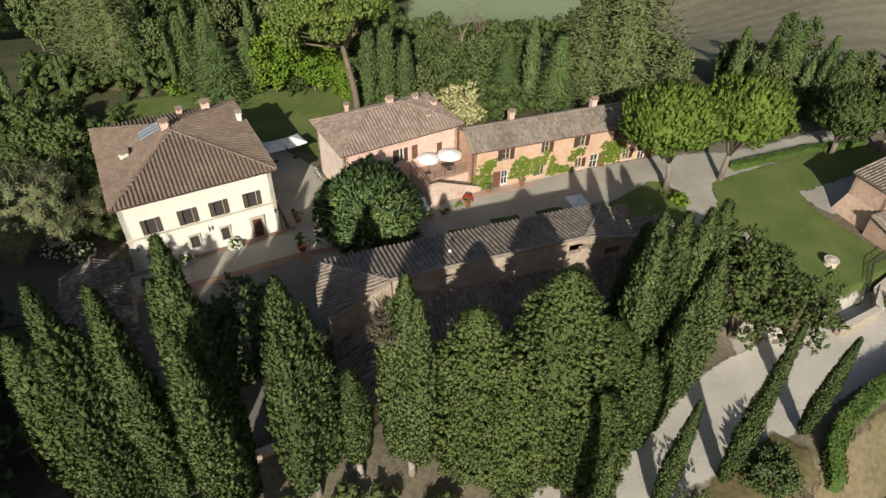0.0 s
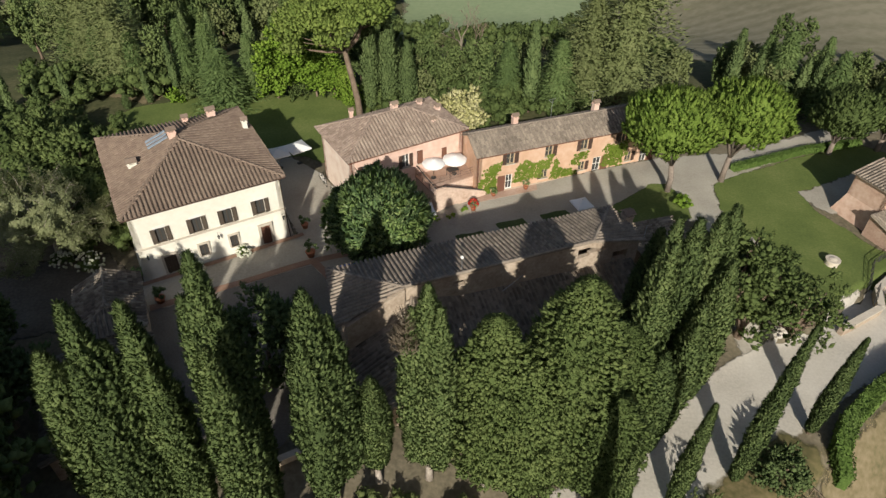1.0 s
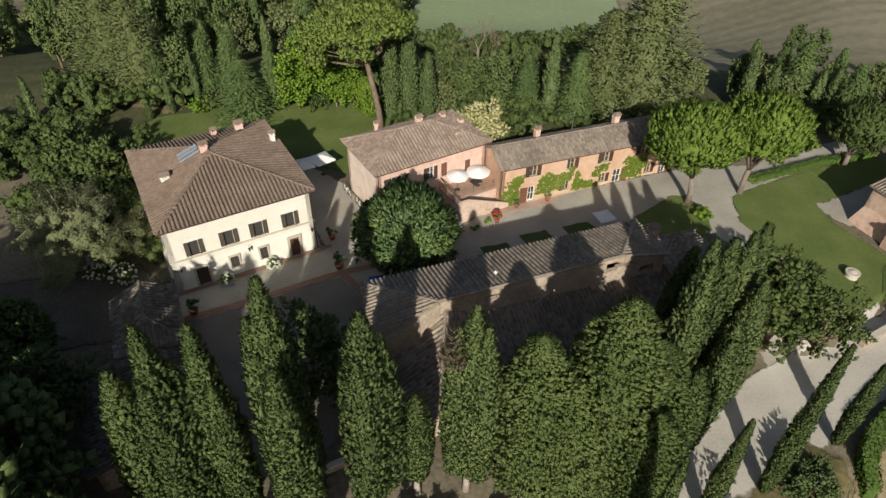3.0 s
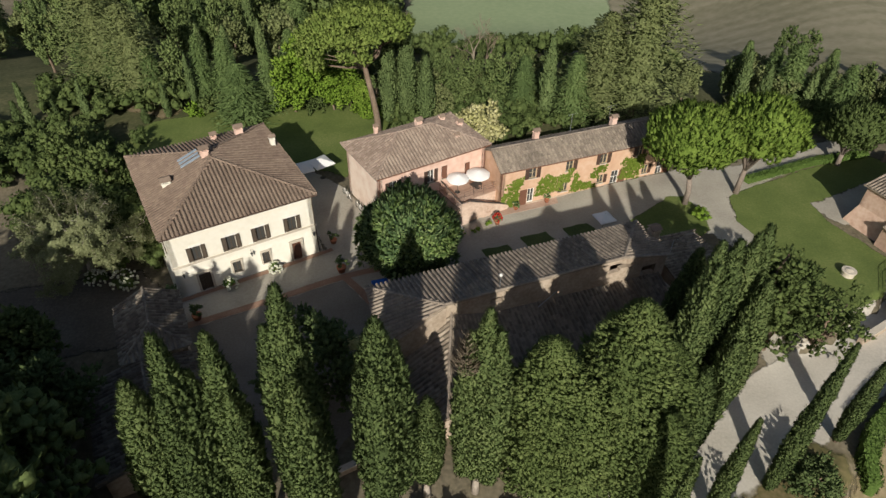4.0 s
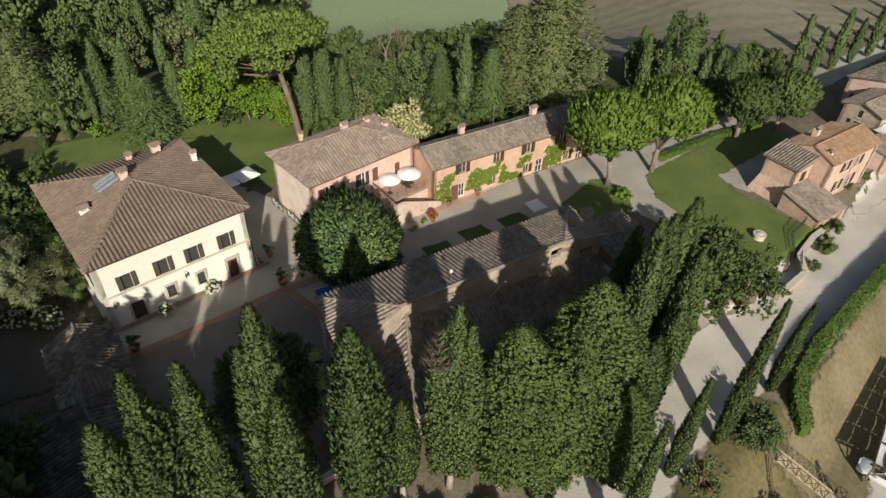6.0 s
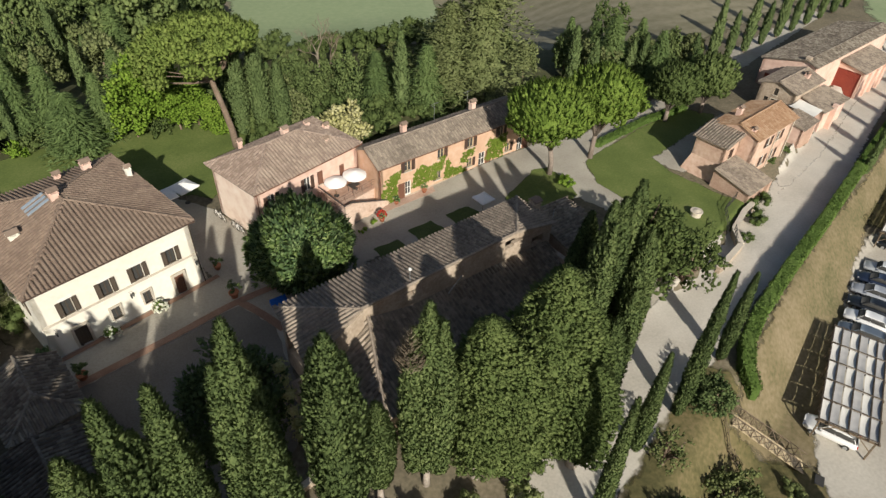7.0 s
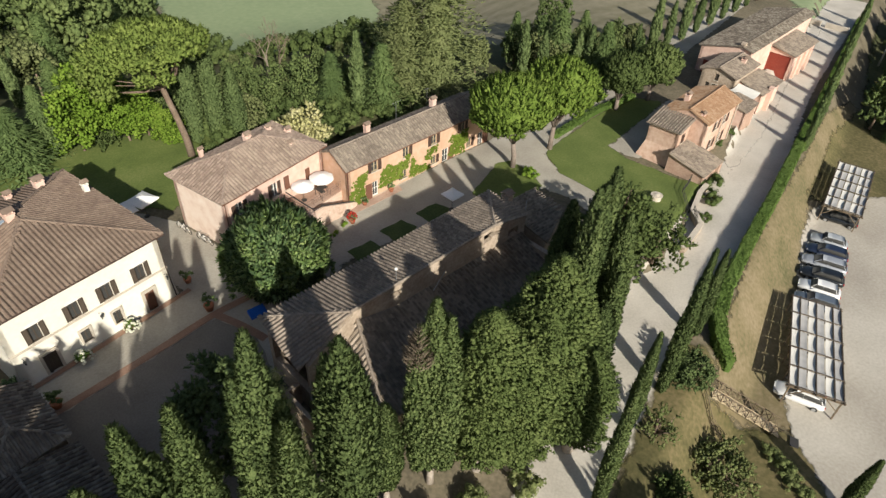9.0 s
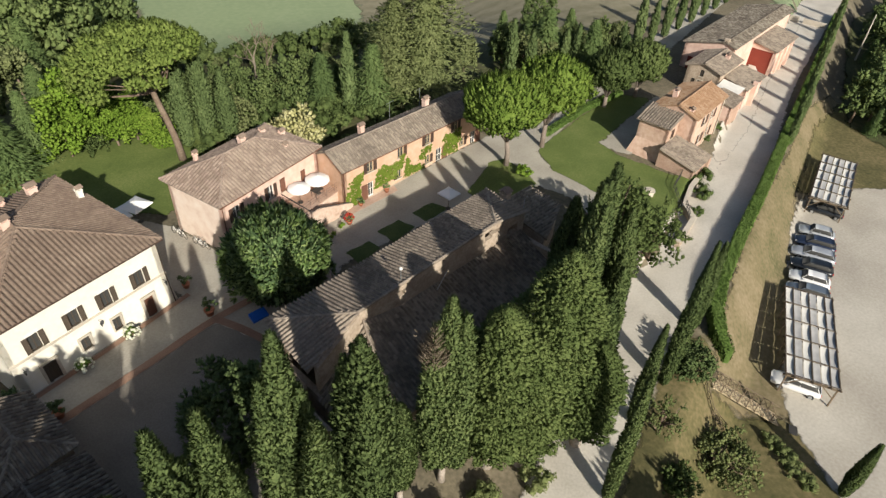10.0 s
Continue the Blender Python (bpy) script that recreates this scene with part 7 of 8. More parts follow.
for x, y, k, h in ((23.4, 76.6, 1.3, 17.0), (18.9, 77.4, 0.95, 13.5), (-43.4, 83.0, 0.7, 11.6), (-50.8, 91.0, 0.85, 12.4)):
    wood_tree("cedar" + rw.choice("ab"), x, y, k, h / 15)
for x, y, k, h in ((45.7, 79.6, 1.0, 9.7), (49.6, 73.6, 0.8, 13.6), (15.0, 75.4, 0.95, 13.3), (8.6, 76.8, 0.8, 8.6), (-28.0, 76.4, 1.5, 12.6), (-24.9, 79.2, 0.85, 13.9), (-30.6, 80.8, 0.9, 13.7), (-33.8, 80.6, 0.7, 14.3), (-41.0, 82.0, 0.8, 11.2), (-54.2, 93.6, 1.1, 11.0), (-47.4, 86.4, 0.9, 10.6)):
    wood_tree("fir" + rw.choice("ab"), x, y, k, h / 14)
for x, y, k in ((-61.6, 95.6, 0.95), (-57.8, 97.0, 0.9), (-37.6, 82.8, 0.85)):
    wood_tree("oak" + rw.choice("ab"), x, y, k)
scatter([(-95, 99), (-62, 99), (-48, 95), (-40, 87), (-30, 84), (-22, 84), (-22, 100), (-30, 132), (-90, 155)], 62, ["fir", "oak", "oak", "spire", "grey"], 0.85, 1.15, 3.8)
scatter([(-10, 80), (6, 78), (16, 80), (26, 81), (34, 80), (37, 92), (24, 104), (-14, 112), (-22, 100)], 80, ["oak", "grey", "oak", "fir", "oak", "grey"], 0.75, 1.0, 2.9, top=38.8)
scatter([(-8, 77), (2, 74), (6, 76), (4, 80), (-6, 80)], 7, ["oak", "grey"], 0.6, 0.85, 2.4)
scatter([(34, 76), (48, 77), (58, 84), (60, 94), (44, 92)], 14, ["oak", "grey", "oak", "fir"], 0.6, 0.85, 3.2)
scatter([(-75, 44), (-52, 58), (-47, 66), (-56, 72), (-80, 72)], 26, ["shrub"], 0.8, 1.3, 2.6)
scatter([(-60, 114), (-24, 112), (-6, 124), (-8, 175), (-80, 175)], 44, ["back", "fir", "back"], 0.8, 1.1, 4.8)
scatter([(84.5, 51.0), (92, 56.4), (126, 76.5), (150, 86), (150, 45), (92, 38)], 120, ["back", "fir", "back", "back"], 0.42, 0.62, 2.5)
scatter([(-14, 112), (24, 104), (34, 96), (40, 102), (28, 116), (-10, 119), (-30, 128)], 50, ["shrub"], 0.9, 1.5, 2.6)
scatter([(-4, 69.5), (4, 66.5), (26, 67.5), (46, 73), (46, 76), (24, 73), (0, 75)], 26, ["shrub"], 0.5, 0.9, 2.2)
scatter([(-34, 46), (-29.6, 51), (-33, 60), (-42, 64), (-47, 56), (-41, 49)], 22, ["shrub"], 0.9, 1.5, 1.9)
scatter([(-58, 58), (-44, 62), (-38, 70), (-46, 76), (-58, 72)], 24, ["shrub"], 0.6, 1.0, 2.2)
scatter([(45, 70.5), (52, 71.5), (60, 75.5), (64, 82), (52, 82)], 8, ["oak", "grey", "fir"], 0.55, 0.75, 2.8)
scatter([(-56, 78), (-36, 77), (-26, 78.5), (-22, 80), (-28, 86), (-56, 84)], 26, ["shrub"], 0.7, 1.3, 2.0)
scatter([(-10, 76), (0, 72), (4, 69), (10, 72), (20, 74), (20, 77), (-8, 79)], 30, ["shrub"], 0.7, 1.2, 1.6)
for i, (x, y, r) in enumerate(((-29.0, 79.6, 1.3), (-26.4, 79.4, 1.1), (-24.0, 79.0, 1.2), (-18.9, 78.2, 1.0), (-13.0, 77.4, 1.1), (-11.6, 76.6, 0.9), (-32.2, 79.0, 1.4), (-34.6, 77.2, 1.0), (-10.2, 77.6, 1.2), (-8.2, 72.6, 0.6))):
    plant("shrub", broadleaf_mesh("crown", 1.5 * r + 0.5, r + 0.3, 300 + i, 30, 0.5, 20, 5, 0.6, 0.0), M_BRIGHT if i % 3 else M_OAK, None, spot(x, y), "bright leafy shrub at the edge of the lawn", "shrub")
for x, y in ((46.6, 65.2), (53, 66.0)):
    umbrella_pine(x, y, (0.2, 0.1), 3.3, 2.6, 8.2, int(x), "dark umbrella pine beside the farm yard", M_OAK)
for i in range(11):
    f = i / 10
    wood_tree("spire" + "ab"[i % 2], 59 + 52 * f, 77.2 + 20 * f, 0.84, 0.84 + 0.08 * (i % 3), group="cypress row along the farm track")
def twiggy_tree(x, y, h, r, seed, label):
    """A tree whose pale bare twigs show all through thin grey-green foliage."""
    rng, rn = random.Random(seed), np.random.default_rng(seed)
    wood = Mesh().tube([(0, 0, -0.3), (0.1, 0, 0.7), (0.1, 0.1, 1.4)], [0.34, 0.28, 0.24], 9)
    P, D = [], []
    for i in range(60):
        w, c = rng.uniform(0, 2 * math.pi), rng.random() ** 0.8
        k = 1 + 0.16 * math.sin(3 * w + 1) + 0.1 * math.sin(5 * w)
        tip = Vector((r * k * math.cos(w) * math.sqrt(1 - 0.8 * c * c), r * k * math.sin(w) * math.sqrt(1 - 0.8 * c * c), 1.6 + (h - 1.6) * c * rng.uniform(0.85, 1.05)))
        base = Vector((0.1, 0.1, 1.2))
        mid = base.lerp(tip, 0.5) + Vector((rng.uniform(-0.3, 0.3), rng.uniform(-0.3, 0.3), 0.7))
        wood.tube([base, mid, tip], [0.09, 0.05, 0.015], 5)
        for j in range(12):
            f = rng.uniform(0.45, 1.0)
            a = mid.lerp(tip, 2 * f - 1) if f > 0.5 else base.lerp(mid, 2 * f)
            way = Vector((tip.x / r + rng.gauss(0, 0.7), tip.y / r + rng.gauss(0, 0.7), 0.55 + rng.gauss(0, 0.6))).normalized()
            e = a + way * rng.uniform(0.6, 1.4)
            wood.tube([a, a.lerp(e, 0.5) + Vector((0, 0, 0.08)), e], [0.02, 0.015, 0.006], 4)
            for g in range(7):
                P.append(a.lerp(e, 0.3 + 0.12 * g))
                D.append(way)
    P, D = np.repeat(np.array(P), 10, 0), np.repeat(np.array(D), 10, 0)
    P = P + 0.17 * rn.normal(size=P.shape)
    out = P - np.array([[0, 0, 0.4 * h]])
    return plant("olive_tree", raw_mesh("crown", *leaves(P, unit(out) + 0.6 * D, 0.22 + 0.12 * rn.random(len(P)), 0.085, rn)), M_OLIVE, wood, spot(x, y), label, "tree", trunk_mat=M_PALEBARK)


twiggy_tree(-36.6, 46.4, 7.8, 5.2, 61, "grey-leaved olive tree with pale bare twigs beside the villa")
oak(-39.0, 59.0, 6.0, 3.2, M_OAK, 62, "dark leafy shrub behind the olive tree", 0.05, 50, 0.9, 80, 0.36, name="laurel_bush", cat="shrub")
oak(-44.5, 62.0, 6.0, 3.2, M_OAK, 66, "dark leafy shrub behind the olive tree", 0.05, 50, 0.9, 80, 0.36, name="laurel_bush", cat="shrub")
oak(-31.0, 27.0, 8.2, 3.8, M_CYPDARK, 63, "dark shaded tree by the lodge", 0.15, 70, 0.9, 70, 0.32)
oak(-36.0, 33.5, 6.5, 3.0, M_OAK, 64, "shaded green tree by the lodge", 0.15, 60, 0.9, 70, 0.32)
plant("tree", broadleaf_mesh("crown", 8.4, 3.7, 65, 170, 0.7, 26, 6, 0.62, 0.06), M_CYPDARK, trunk_mesh(4.0, 0.25, 0.5, 0.2, 65), spot(-13.4, 30.6), "dark dense evergreen in the courtyard corner", "tree")
vine = [(-9.9, 30.4, 5.8, 0.75), (-9.7, 29.8, 5.0, 0.6), (-9.6, 29.1, 4.3, 0.7), (-9.5, 28.5, 3.2, 0.6), (-9.4, 28.1, 2.2, 0.7), (-9.3, 27.8, 1.2, 0.6)]
vine = plant("flowering_vine", clump_crown("crown", [(x + 9.5, y - 28.6, z + 0.8, r) for x, y, z, r in vine], 260, 0.16, 66), M_CREAMFLOWER, trunk_mesh(5.5, 0.05, 0.5, -0.2, 66, sides=6), pose(-9.5, 28.6, -0.8), "tall climber with cream-yellow blossom beside the barn", "climber")
oak(2.2, 67.6, 6.6, 3.0, M_YELLOW, 67, "tree covered in pale yellow blossom", 0.1, 60, 0.8, 90, 0.32)
oak(22.2, 22.8, 3.4, 1.75, M_CYPDARK, 68, "round dense grey-green bush on the bank", 0.02, 110, 0.5, 200, 0.19, name="olive_bush", cat="shrub")
oak(20.6, 16.4, 3.6, 3.0, M_OLIVE2, 69, "loose dull green shrub below the drive", 0.0, 150, 0.5, 170, 0.2, name="shrub", cat="shrub")
oak(15.7, 19.6, 3.8, 1.6, M_OLIVE2, 70, "sparse grey-green olive bush below the drive", 0.1, 44, 0.42, 150, 0.15, name="olive_bush", cat="shrub")
oak(14.6, 15.8, 2.6, 1.7, M_OAK, 71, "dark shaded shrub below the drive", 0.0, 36, 0.6, 110, 0.22, name="shrub", cat="shrub")


def hedge(line, w, h, label, seed, mat=None, name="hedge"):
    """A clipped hedge following the land."""
    rng = np.random.default_rng(seed)
    P, D = [], []
    cv, cf = [], []
    for (x0, y0), (x1, y1) in zip(line, line[1:]):
        L = math.hypot(x1 - x0, y1 - y0)
        n = int(L * 330 * (w + 2 * h) / 3)
        ux, uy = (x1 - x0) / L, (y1 - y0) / L
        nx, ny = -uy, ux
        s = rng.random(n) * L
        k = rng.random(n) * (w + 2 * h)
        a = np.where(k < h, -w / 2, np.where(k < h + w, k - h - w / 2, w / 2))
        z = np.where(k < h, k, np.where(k < h + w, h, w + 2 * h - k))
        jit = 0.07 * rng.normal(size=(n, 3))
        x, y = x0 + ux * s + nx * a, y0 + uy * s + ny * a
        gz = np.array([ground(x0 + ux * q, y0 + uy * q) for q in s])
        P.append(np.stack([x, y, gz + z + 0.05 * np.sin(x * 2.1) * np.sin(y * 1.7)], 1) + jit)
        oo = np.where(k < h, -1.0, np.where(k < h + w, 0.0, 1.0))
        D.append(np.stack([nx * oo, ny * oo, np.where(oo == 0, 1.0, 0.3)], 1))
        m = max(1, int(L / 1.5))
        for i in range(m):
            q = [(x0 + ux * L * (i + e) / m, y0 + uy * L * (i + e) / m) for e in (0, 1)]
            k0 = len(cv)
            for qx, qy in q:
                gz = ground(qx, qy)
                for sd in (-1, 1):
                    cv += [(qx + nx * sd * (w / 2 - 0.08), qy + ny * sd * (w / 2 - 0.08), gz - 0.2), (qx + nx * sd * (w / 2 - 0.08), qy + ny * sd * (w / 2 - 0.08), gz + h - 0.08)]
            for a_, b_, c_, d_ in ((0, 1, 5, 4), (2, 6, 7, 3), (1, 3, 7, 5), (0, 2, 3, 1), (4, 5, 7, 6)):
                cf += [(k0 + a_, k0 + b_, k0 + c_), (k0 + a_, k0 + c_, k0 + d_)]
    P, D = np.concatenate(P), np.concatenate(D)
    lf = leaves(P, D, 0.14 + 0.09 * rng.random(len(P)), 0.1 + 0.06 * rng.random(len(P)), rng)
    return single(name, raw_mesh(name, *join(lf, (np.array(cv), np.array(cf), np.tile(np.array([[0.0, -0.4, 0.9]]), (len(cv), 1))))), mat or M_HEDGE, label, "hedge")


hedge([(27.6, 23.2), (27.6, 24.9), (29.3, 27.1), (32.9, 29.8), (41, 34.6), (50.5, 39.9), (59, 44.9), (64, 47.8)], 1.1, 1.65, "bright green clipped hedge along the drive", 81)
hedge([(64, 47.8), (75.5, 54.4), (99, 68.2), (118, 79.5)], 1.3, 1.3, "green hedge along the far drive", 82)
for i in range(11):
    f = i / 10
    wood_tree("spire" + "ab"[i % 2], 65 + 53 * f, 47.6 + 31.6 * f, 0.62, 0.62 + 0.05 * (i % 3), group="cypresses along the drive")


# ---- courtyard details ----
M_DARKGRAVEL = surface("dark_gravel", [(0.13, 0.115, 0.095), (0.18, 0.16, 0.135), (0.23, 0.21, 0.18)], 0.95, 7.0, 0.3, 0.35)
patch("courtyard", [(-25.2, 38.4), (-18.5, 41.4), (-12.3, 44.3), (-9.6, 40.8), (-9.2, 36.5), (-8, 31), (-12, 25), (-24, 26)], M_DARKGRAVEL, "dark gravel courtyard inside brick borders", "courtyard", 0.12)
ribbon("paving_border", [(-25.4, 38.7), (-18.6, 41.8), (-12.4, 44.8), (-7.2, 46.4)], [0.75, 0.75, 0.75, 0.75], M_PAVEBRICK, "red brick border in the forecourt gravel", "paving", 0.16, 0.6, 2)
ribbon("paving_border", [(-12.4, 44.8), (-10.6, 42.6), (-9.0, 40.2)], [0.75, 0.75, 0.75], M_PAVEBRICK, "red brick border in the forecourt gravel", "paving", 0.165, 0.6, 2)
ribbon("paving_border", [(-27.2, 41.6), (-20.5, 45.2), (-13.9, 48.9)], [0.5, 0.5, 0.5], M_PAVEBRICK, "brick strip at the villa's foot", "paving", 0.15, 0.6, 2)


def parasol(x, y, z0, z1, r, label, mat, sides=8, deg=0.0, square=False):
    p = thing("parasol", pose(x, y, z0, 0, 0, deg), label, "parasol")
    h = z1 - z0
    part("pole", Mesh().tube([(0, 0, 0), (0, 0, h + 0.3)], [0.03, 0.025], 8), M_WOOD, p)
    part("base", Mesh().lathe([(0.3, 0), (0.3, 0.06), (0.06, 0.12)], 12), M_IRON, p)
    m = Mesh()
    k = 4 if square else sides
    rr = r * (1.3 if square else 1.0)
    n = 4
    for i in range(n + 1):
        f = i / n
        for s in range(k * 2):
            w = math.pi * s / k + (math.pi / 4 if square else 0)
            q = rr * f * (1 if s % 2 == 0 else math.cos(math.pi / k) * (0.98 if square else 1.04))
            m.v.append((q * math.cos(w), q * math.sin(w), h + 0.3 - 0.45 * f ** 1.2 * (1 if s % 2 == 0 else 1.06)))
    c = k * 2
    for i in range(n):
        for s in range(c):
            m.f.append((i * c + s, (i + 1) * c + s, (i + 1) * c + (s + 1) % c, i * c + (s + 1) % c))
    canopy = part("canopy", m, mat, p, smooth=not square)
    v = Mesh()
    for s in range(c):
        a, b = m.v[n * c + s], m.v[n * c + (s + 1) % c]
        v.face(a, b, (b[0] * 1.01, b[1] * 1.01, b[2] - 0.14), (a[0] * 1.01, a[1] * 1.01, a[2] - 0.14))
    part("valance", v, mat, canopy)
    for s in range(0, c, 2):
        a = m.v[n * c + s]
        part("rib", Mesh().tube([(0, 0, h + 0.2), (a[0], a[1], a[2] - 0.03)], [0.012, 0.012], 4), M_WOOD, canopy)
    return p


parasol(-1.1, 56.0, 1.25, 3.2, 1.2, "white round parasol open on the terrace", M_PARASOL)
parasol(1.1, 56.8, 1.25, 3.2, 1.3, "white round parasol open on the terrace", M_PARASOL, deg=11)
parasol(13.6, 50.9, -0.5, 1.7, 0.95, "white square parasol beside the barn", M_PARASOL, deg=20, square=True)


parasol(-3.2, 51.6, -0.7, 1.8, 1.1, "white square parasol behind the laurel tree", M_PARASOL, deg=30, square=True)
parasol(-2.1, 50.1, -0.7, 1.6, 1.1, "white square parasol behind the laurel tree", M_PARASOL, deg=12, square=True)


def table(x, y, z, deg, label):
    t = thing("table", pose(x, y, z, 0, 0, deg), label, "table")
    part("tabletop", Mesh().box(-0.6, -0.4, 0.7, 0.6, 0.4, 0.74), M_IRON, t)
    for sx in (-0.52, 0.52):
        for sy in (-0.32, 0.32):
            part("leg", Mesh().tube([(sx, sy, 0), (sx, sy, 0.7)], [0.025, 0.025], 5), M_IRON, t)


table(0.9, 56.5, 1.26, 30, "dark terrace table under the parasols")


parasol(-18.3, 61.0, -0.7, 1.5, 1.25, "white square parasol open behind the villa", M_PARASOL, deg=24, square=True)
parasol(-16.3, 62.0, -0.7, 1.6, 1.25, "white square parasol open behind the villa", M_PARASOL, deg=38, square=True)


def bush(name, m, r, h, mat, seed, label, category="shrub", bloom=None, count=16, per=150, leaf=0.16, blooms=42, bloom_size=0.12):
    """A small shrub of leaf clumps; bloom: the material of its flower heads."""
    cl = dome_clumps(0.05, h, r, count, r * 0.42, seed)
    t = thing(name, m, label, category)
    part("foliage", clump_crown("foliage", cl, per, leaf, seed), mat, t)
    if bloom:
        rng = np.random.default_rng(seed)
        d = unit(rng.normal(size=(blooms, 3)) * np.array([[1, 1, 0.8]]) + np.array([[0, -0.2, 0.5]]))
        P = d * np.array([[r * 1.12, r * 1.12, h * 0.58]]) + np.array([[0, 0, h * 0.5]])
        vs = [(np.array(ICO_V) * bloom_size * (0.7 + 0.6 * rng.random()) + p, ICO_F) for p in P]
        part("blossom", raw_mesh("blossom", *join(*vs)), bloom, t, "white flower heads" if bloom is M_FLOWER else "")
    return t


def potted(x, y, s, mat, seed, label, bloom=None, z=None):
    m = pose(x, y, (ground(x, y) + 0.08) if z is None else z) @ Matrix.Diagonal((s, s, s, 1))
    p = single("plant_pot", Mesh().lathe([(0.26, 0), (0.36, 0.42), (0.4, 0.45), (0.4, 0.55), (0.33, 0.55), (0.3, 0.48)], 16), M_TERRACOTTA, "round terracotta plant pot filled with earth", "plant pot", m=m, smooth=True)
    bush("potted_plant", m @ pose(0, 0, 0.45), 0.55, 1.1, mat, seed, label, "plant", bloom, 12, 220, 0.16, 40, 0.12)
    return p


potted(-13.9, 50.0, 0.9, M_CYPDARK, 201, "green shrub in a terracotta pot by the villa")
potted(-12.7, 45.6, 1.15, M_CYPDARK, 202, "dark shrub in a terracotta pot on the brick border")
potted(-24.7, 39.5, 1.1, M_CYPDARK, 203, "dark shrub in a pot beside the lodge")
potted(3.0, 52.9, 0.8, M_LAUREL, 204, "red-flowered plant in a terracotta pot by the stair", bloom=M_RED)
potted(5.3, 55.5, 0.7, M_LAUREL, 205, "small green pot plant by the farmhouse")
potted(8.9, 56.8, 0.7, M_LAUREL, 206, "small green pot plant by the farmhouse")
bush("hydrangea", spot(-22.7, 43.7), 0.6, 1.0, M_HEDGE, 211, "round shrub covered in white blossom by the villa", bloom=M_FLOWER)
bush("hydrangea", spot(-19.0, 45.8), 0.6, 1.0, M_HEDGE, 212, "round shrub covered in white blossom by the villa", bloom=M_FLOWER)
bush("hydrangea", spot(-32.4, 44.0), 1.1, 1.5, M_OAK, 213, "large white-flowered shrub beside the villa's corner", bloom=M_FLOWER, blooms=60, bloom_size=0.13)
bush("hydrangea", spot(-35.2, 44.4), 0.9, 1.3, M_OAK, 214, "white-flowered shrub beside the olive tree", bloom=M_FLOWER, blooms=50)
bush("shrub", spot(-27.6, 42.6), 0.7, 1.3, M_LAUREL, 215, "dark green shrub at the villa's foot")
bush("shrub", spot(-29.6, 47.5), 1.5, 2.2, M_OAK, 216, "green shrub beside the villa's side wall", count=24)
bush("shrub", spot(24.9, 53.0), 1.0, 1.1, M_BRIGHT, 217, "rounded clipped shrub on the grass island", count=22)
for i, (x, y) in enumerate(((2.0, 52.4), (0.6, 51.7), (-0.8, 51.2))):
    bush("shrub", spot(x, y), 0.5, 0.6, M_BRIGHT, 218 + i, "low green plant beside the terrace stair", count=8)
for i, (x, y, r) in enumerate(((43.6, 43.0, 1.2), (45.9, 44.9, 1.3), (47.6, 46.4, 0.9), (40.3, 40.3, 0.8), (56.6, 53.6, 0.8), (53.2, 52.0, 0.7))):
    bush("shrub", spot(x, y), r, 1.2 * r, M_OAK, 225 + i, "green shrub along the drive's wall", count=18)
for i, (x, y) in enumerate(((27.0, 16.2), (26.8, 14.9), (26.6, 13.6), (26.4, 12.4))):
    bush("shrub", spot(x, y), 0.95, 0.7, M_OLIVE2, 235 + i, "low scrub at the edge of the car park", count=16)
single("tarpaulin", Mesh().slab([(-1, -0.6, 0.35), (0.9, -0.7, 0.3), (1.1, 0.6, 0.45), (-0.8, 0.7, 0.5)], 0.45), M_BLUE, "bright blue tarpaulin over a low stack", "tarpaulin", m=spot(-9.0, 43.6, 20, 0.8))


# ---- creeper on the farmhouse ----
def creeper(at, blobs, seed, label):
    """Leaves over the wall plane at: blobs are (s, z, half width, half height)."""
    rng = np.random.default_rng(seed)
    P = []
    for s, z, a, b in blobs:
        n = int(a * b * 300)
        r, w = np.sqrt(rng.random(n)), rng.random(n) * 2 * math.pi
        e = 1 + 0.25 * np.sin(3 * w + seed + s) + 0.15 * np.sin(7 * w + z)
        P.append(np.stack([s + a * r * e * np.cos(w), -0.08 - 0.16 * rng.random(n) * (1.1 - r), np.maximum(-0.75, z + b * r * e * np.sin(w))], 1))
    P = np.concatenate(P)
    D = np.tile(np.array([[0.0, -1.0, 0.35]]), (len(P), 1))
    me = raw_mesh("creeper", *leaves(P, D, 0.2 + 0.1 * rng.random(len(P)), 0.17 + 0.08 * rng.random(len(P)), rng))
    return single("creeper", me, M_IVY, label, "creeper", m=at)


WALL_C = pose(3.5, 55.45, 0, 0, 0, 19.1)
creeper(WALL_C, [(1.3, 0.6, 1.1, 1.5), (1.5, 2.1, 0.9, 0.6), (2.2, 2.5, 0.5, 0.5)], 3, "bright green creeper climbing the farmhouse wall")
creeper(WALL_C, [(5.2, 1.0, 1.0, 1.1), (6.6, 1.1, 1.2, 1.0), (7.8, 1.7, 0.9, 0.6), (5.6, 2.0, 1.0, 0.5), (8.4, 2.5, 0.4, 0.4)], 4, "bright green creeper climbing the farmhouse wall")
creeper(WALL_C, [(9.5, 0.3, 1.0, 0.7), (10.6, 0.0, 1.2, 0.5), (11.6, 1.3, 0.6, 0.5), (12.3, 1.9, 0.9, 0.45), (9.2, 1.4, 0.3, 0.8)], 5, "bright green creeper climbing the farmhouse wall")
creeper(WALL_C, [(16.4, 0.9, 1.3, 1.4), (17.3, 1.8, 1.1, 0.9), (15.7, 2.2, 0.7, 0.5)], 6, "bright green creeper climbing the farmhouse wall")


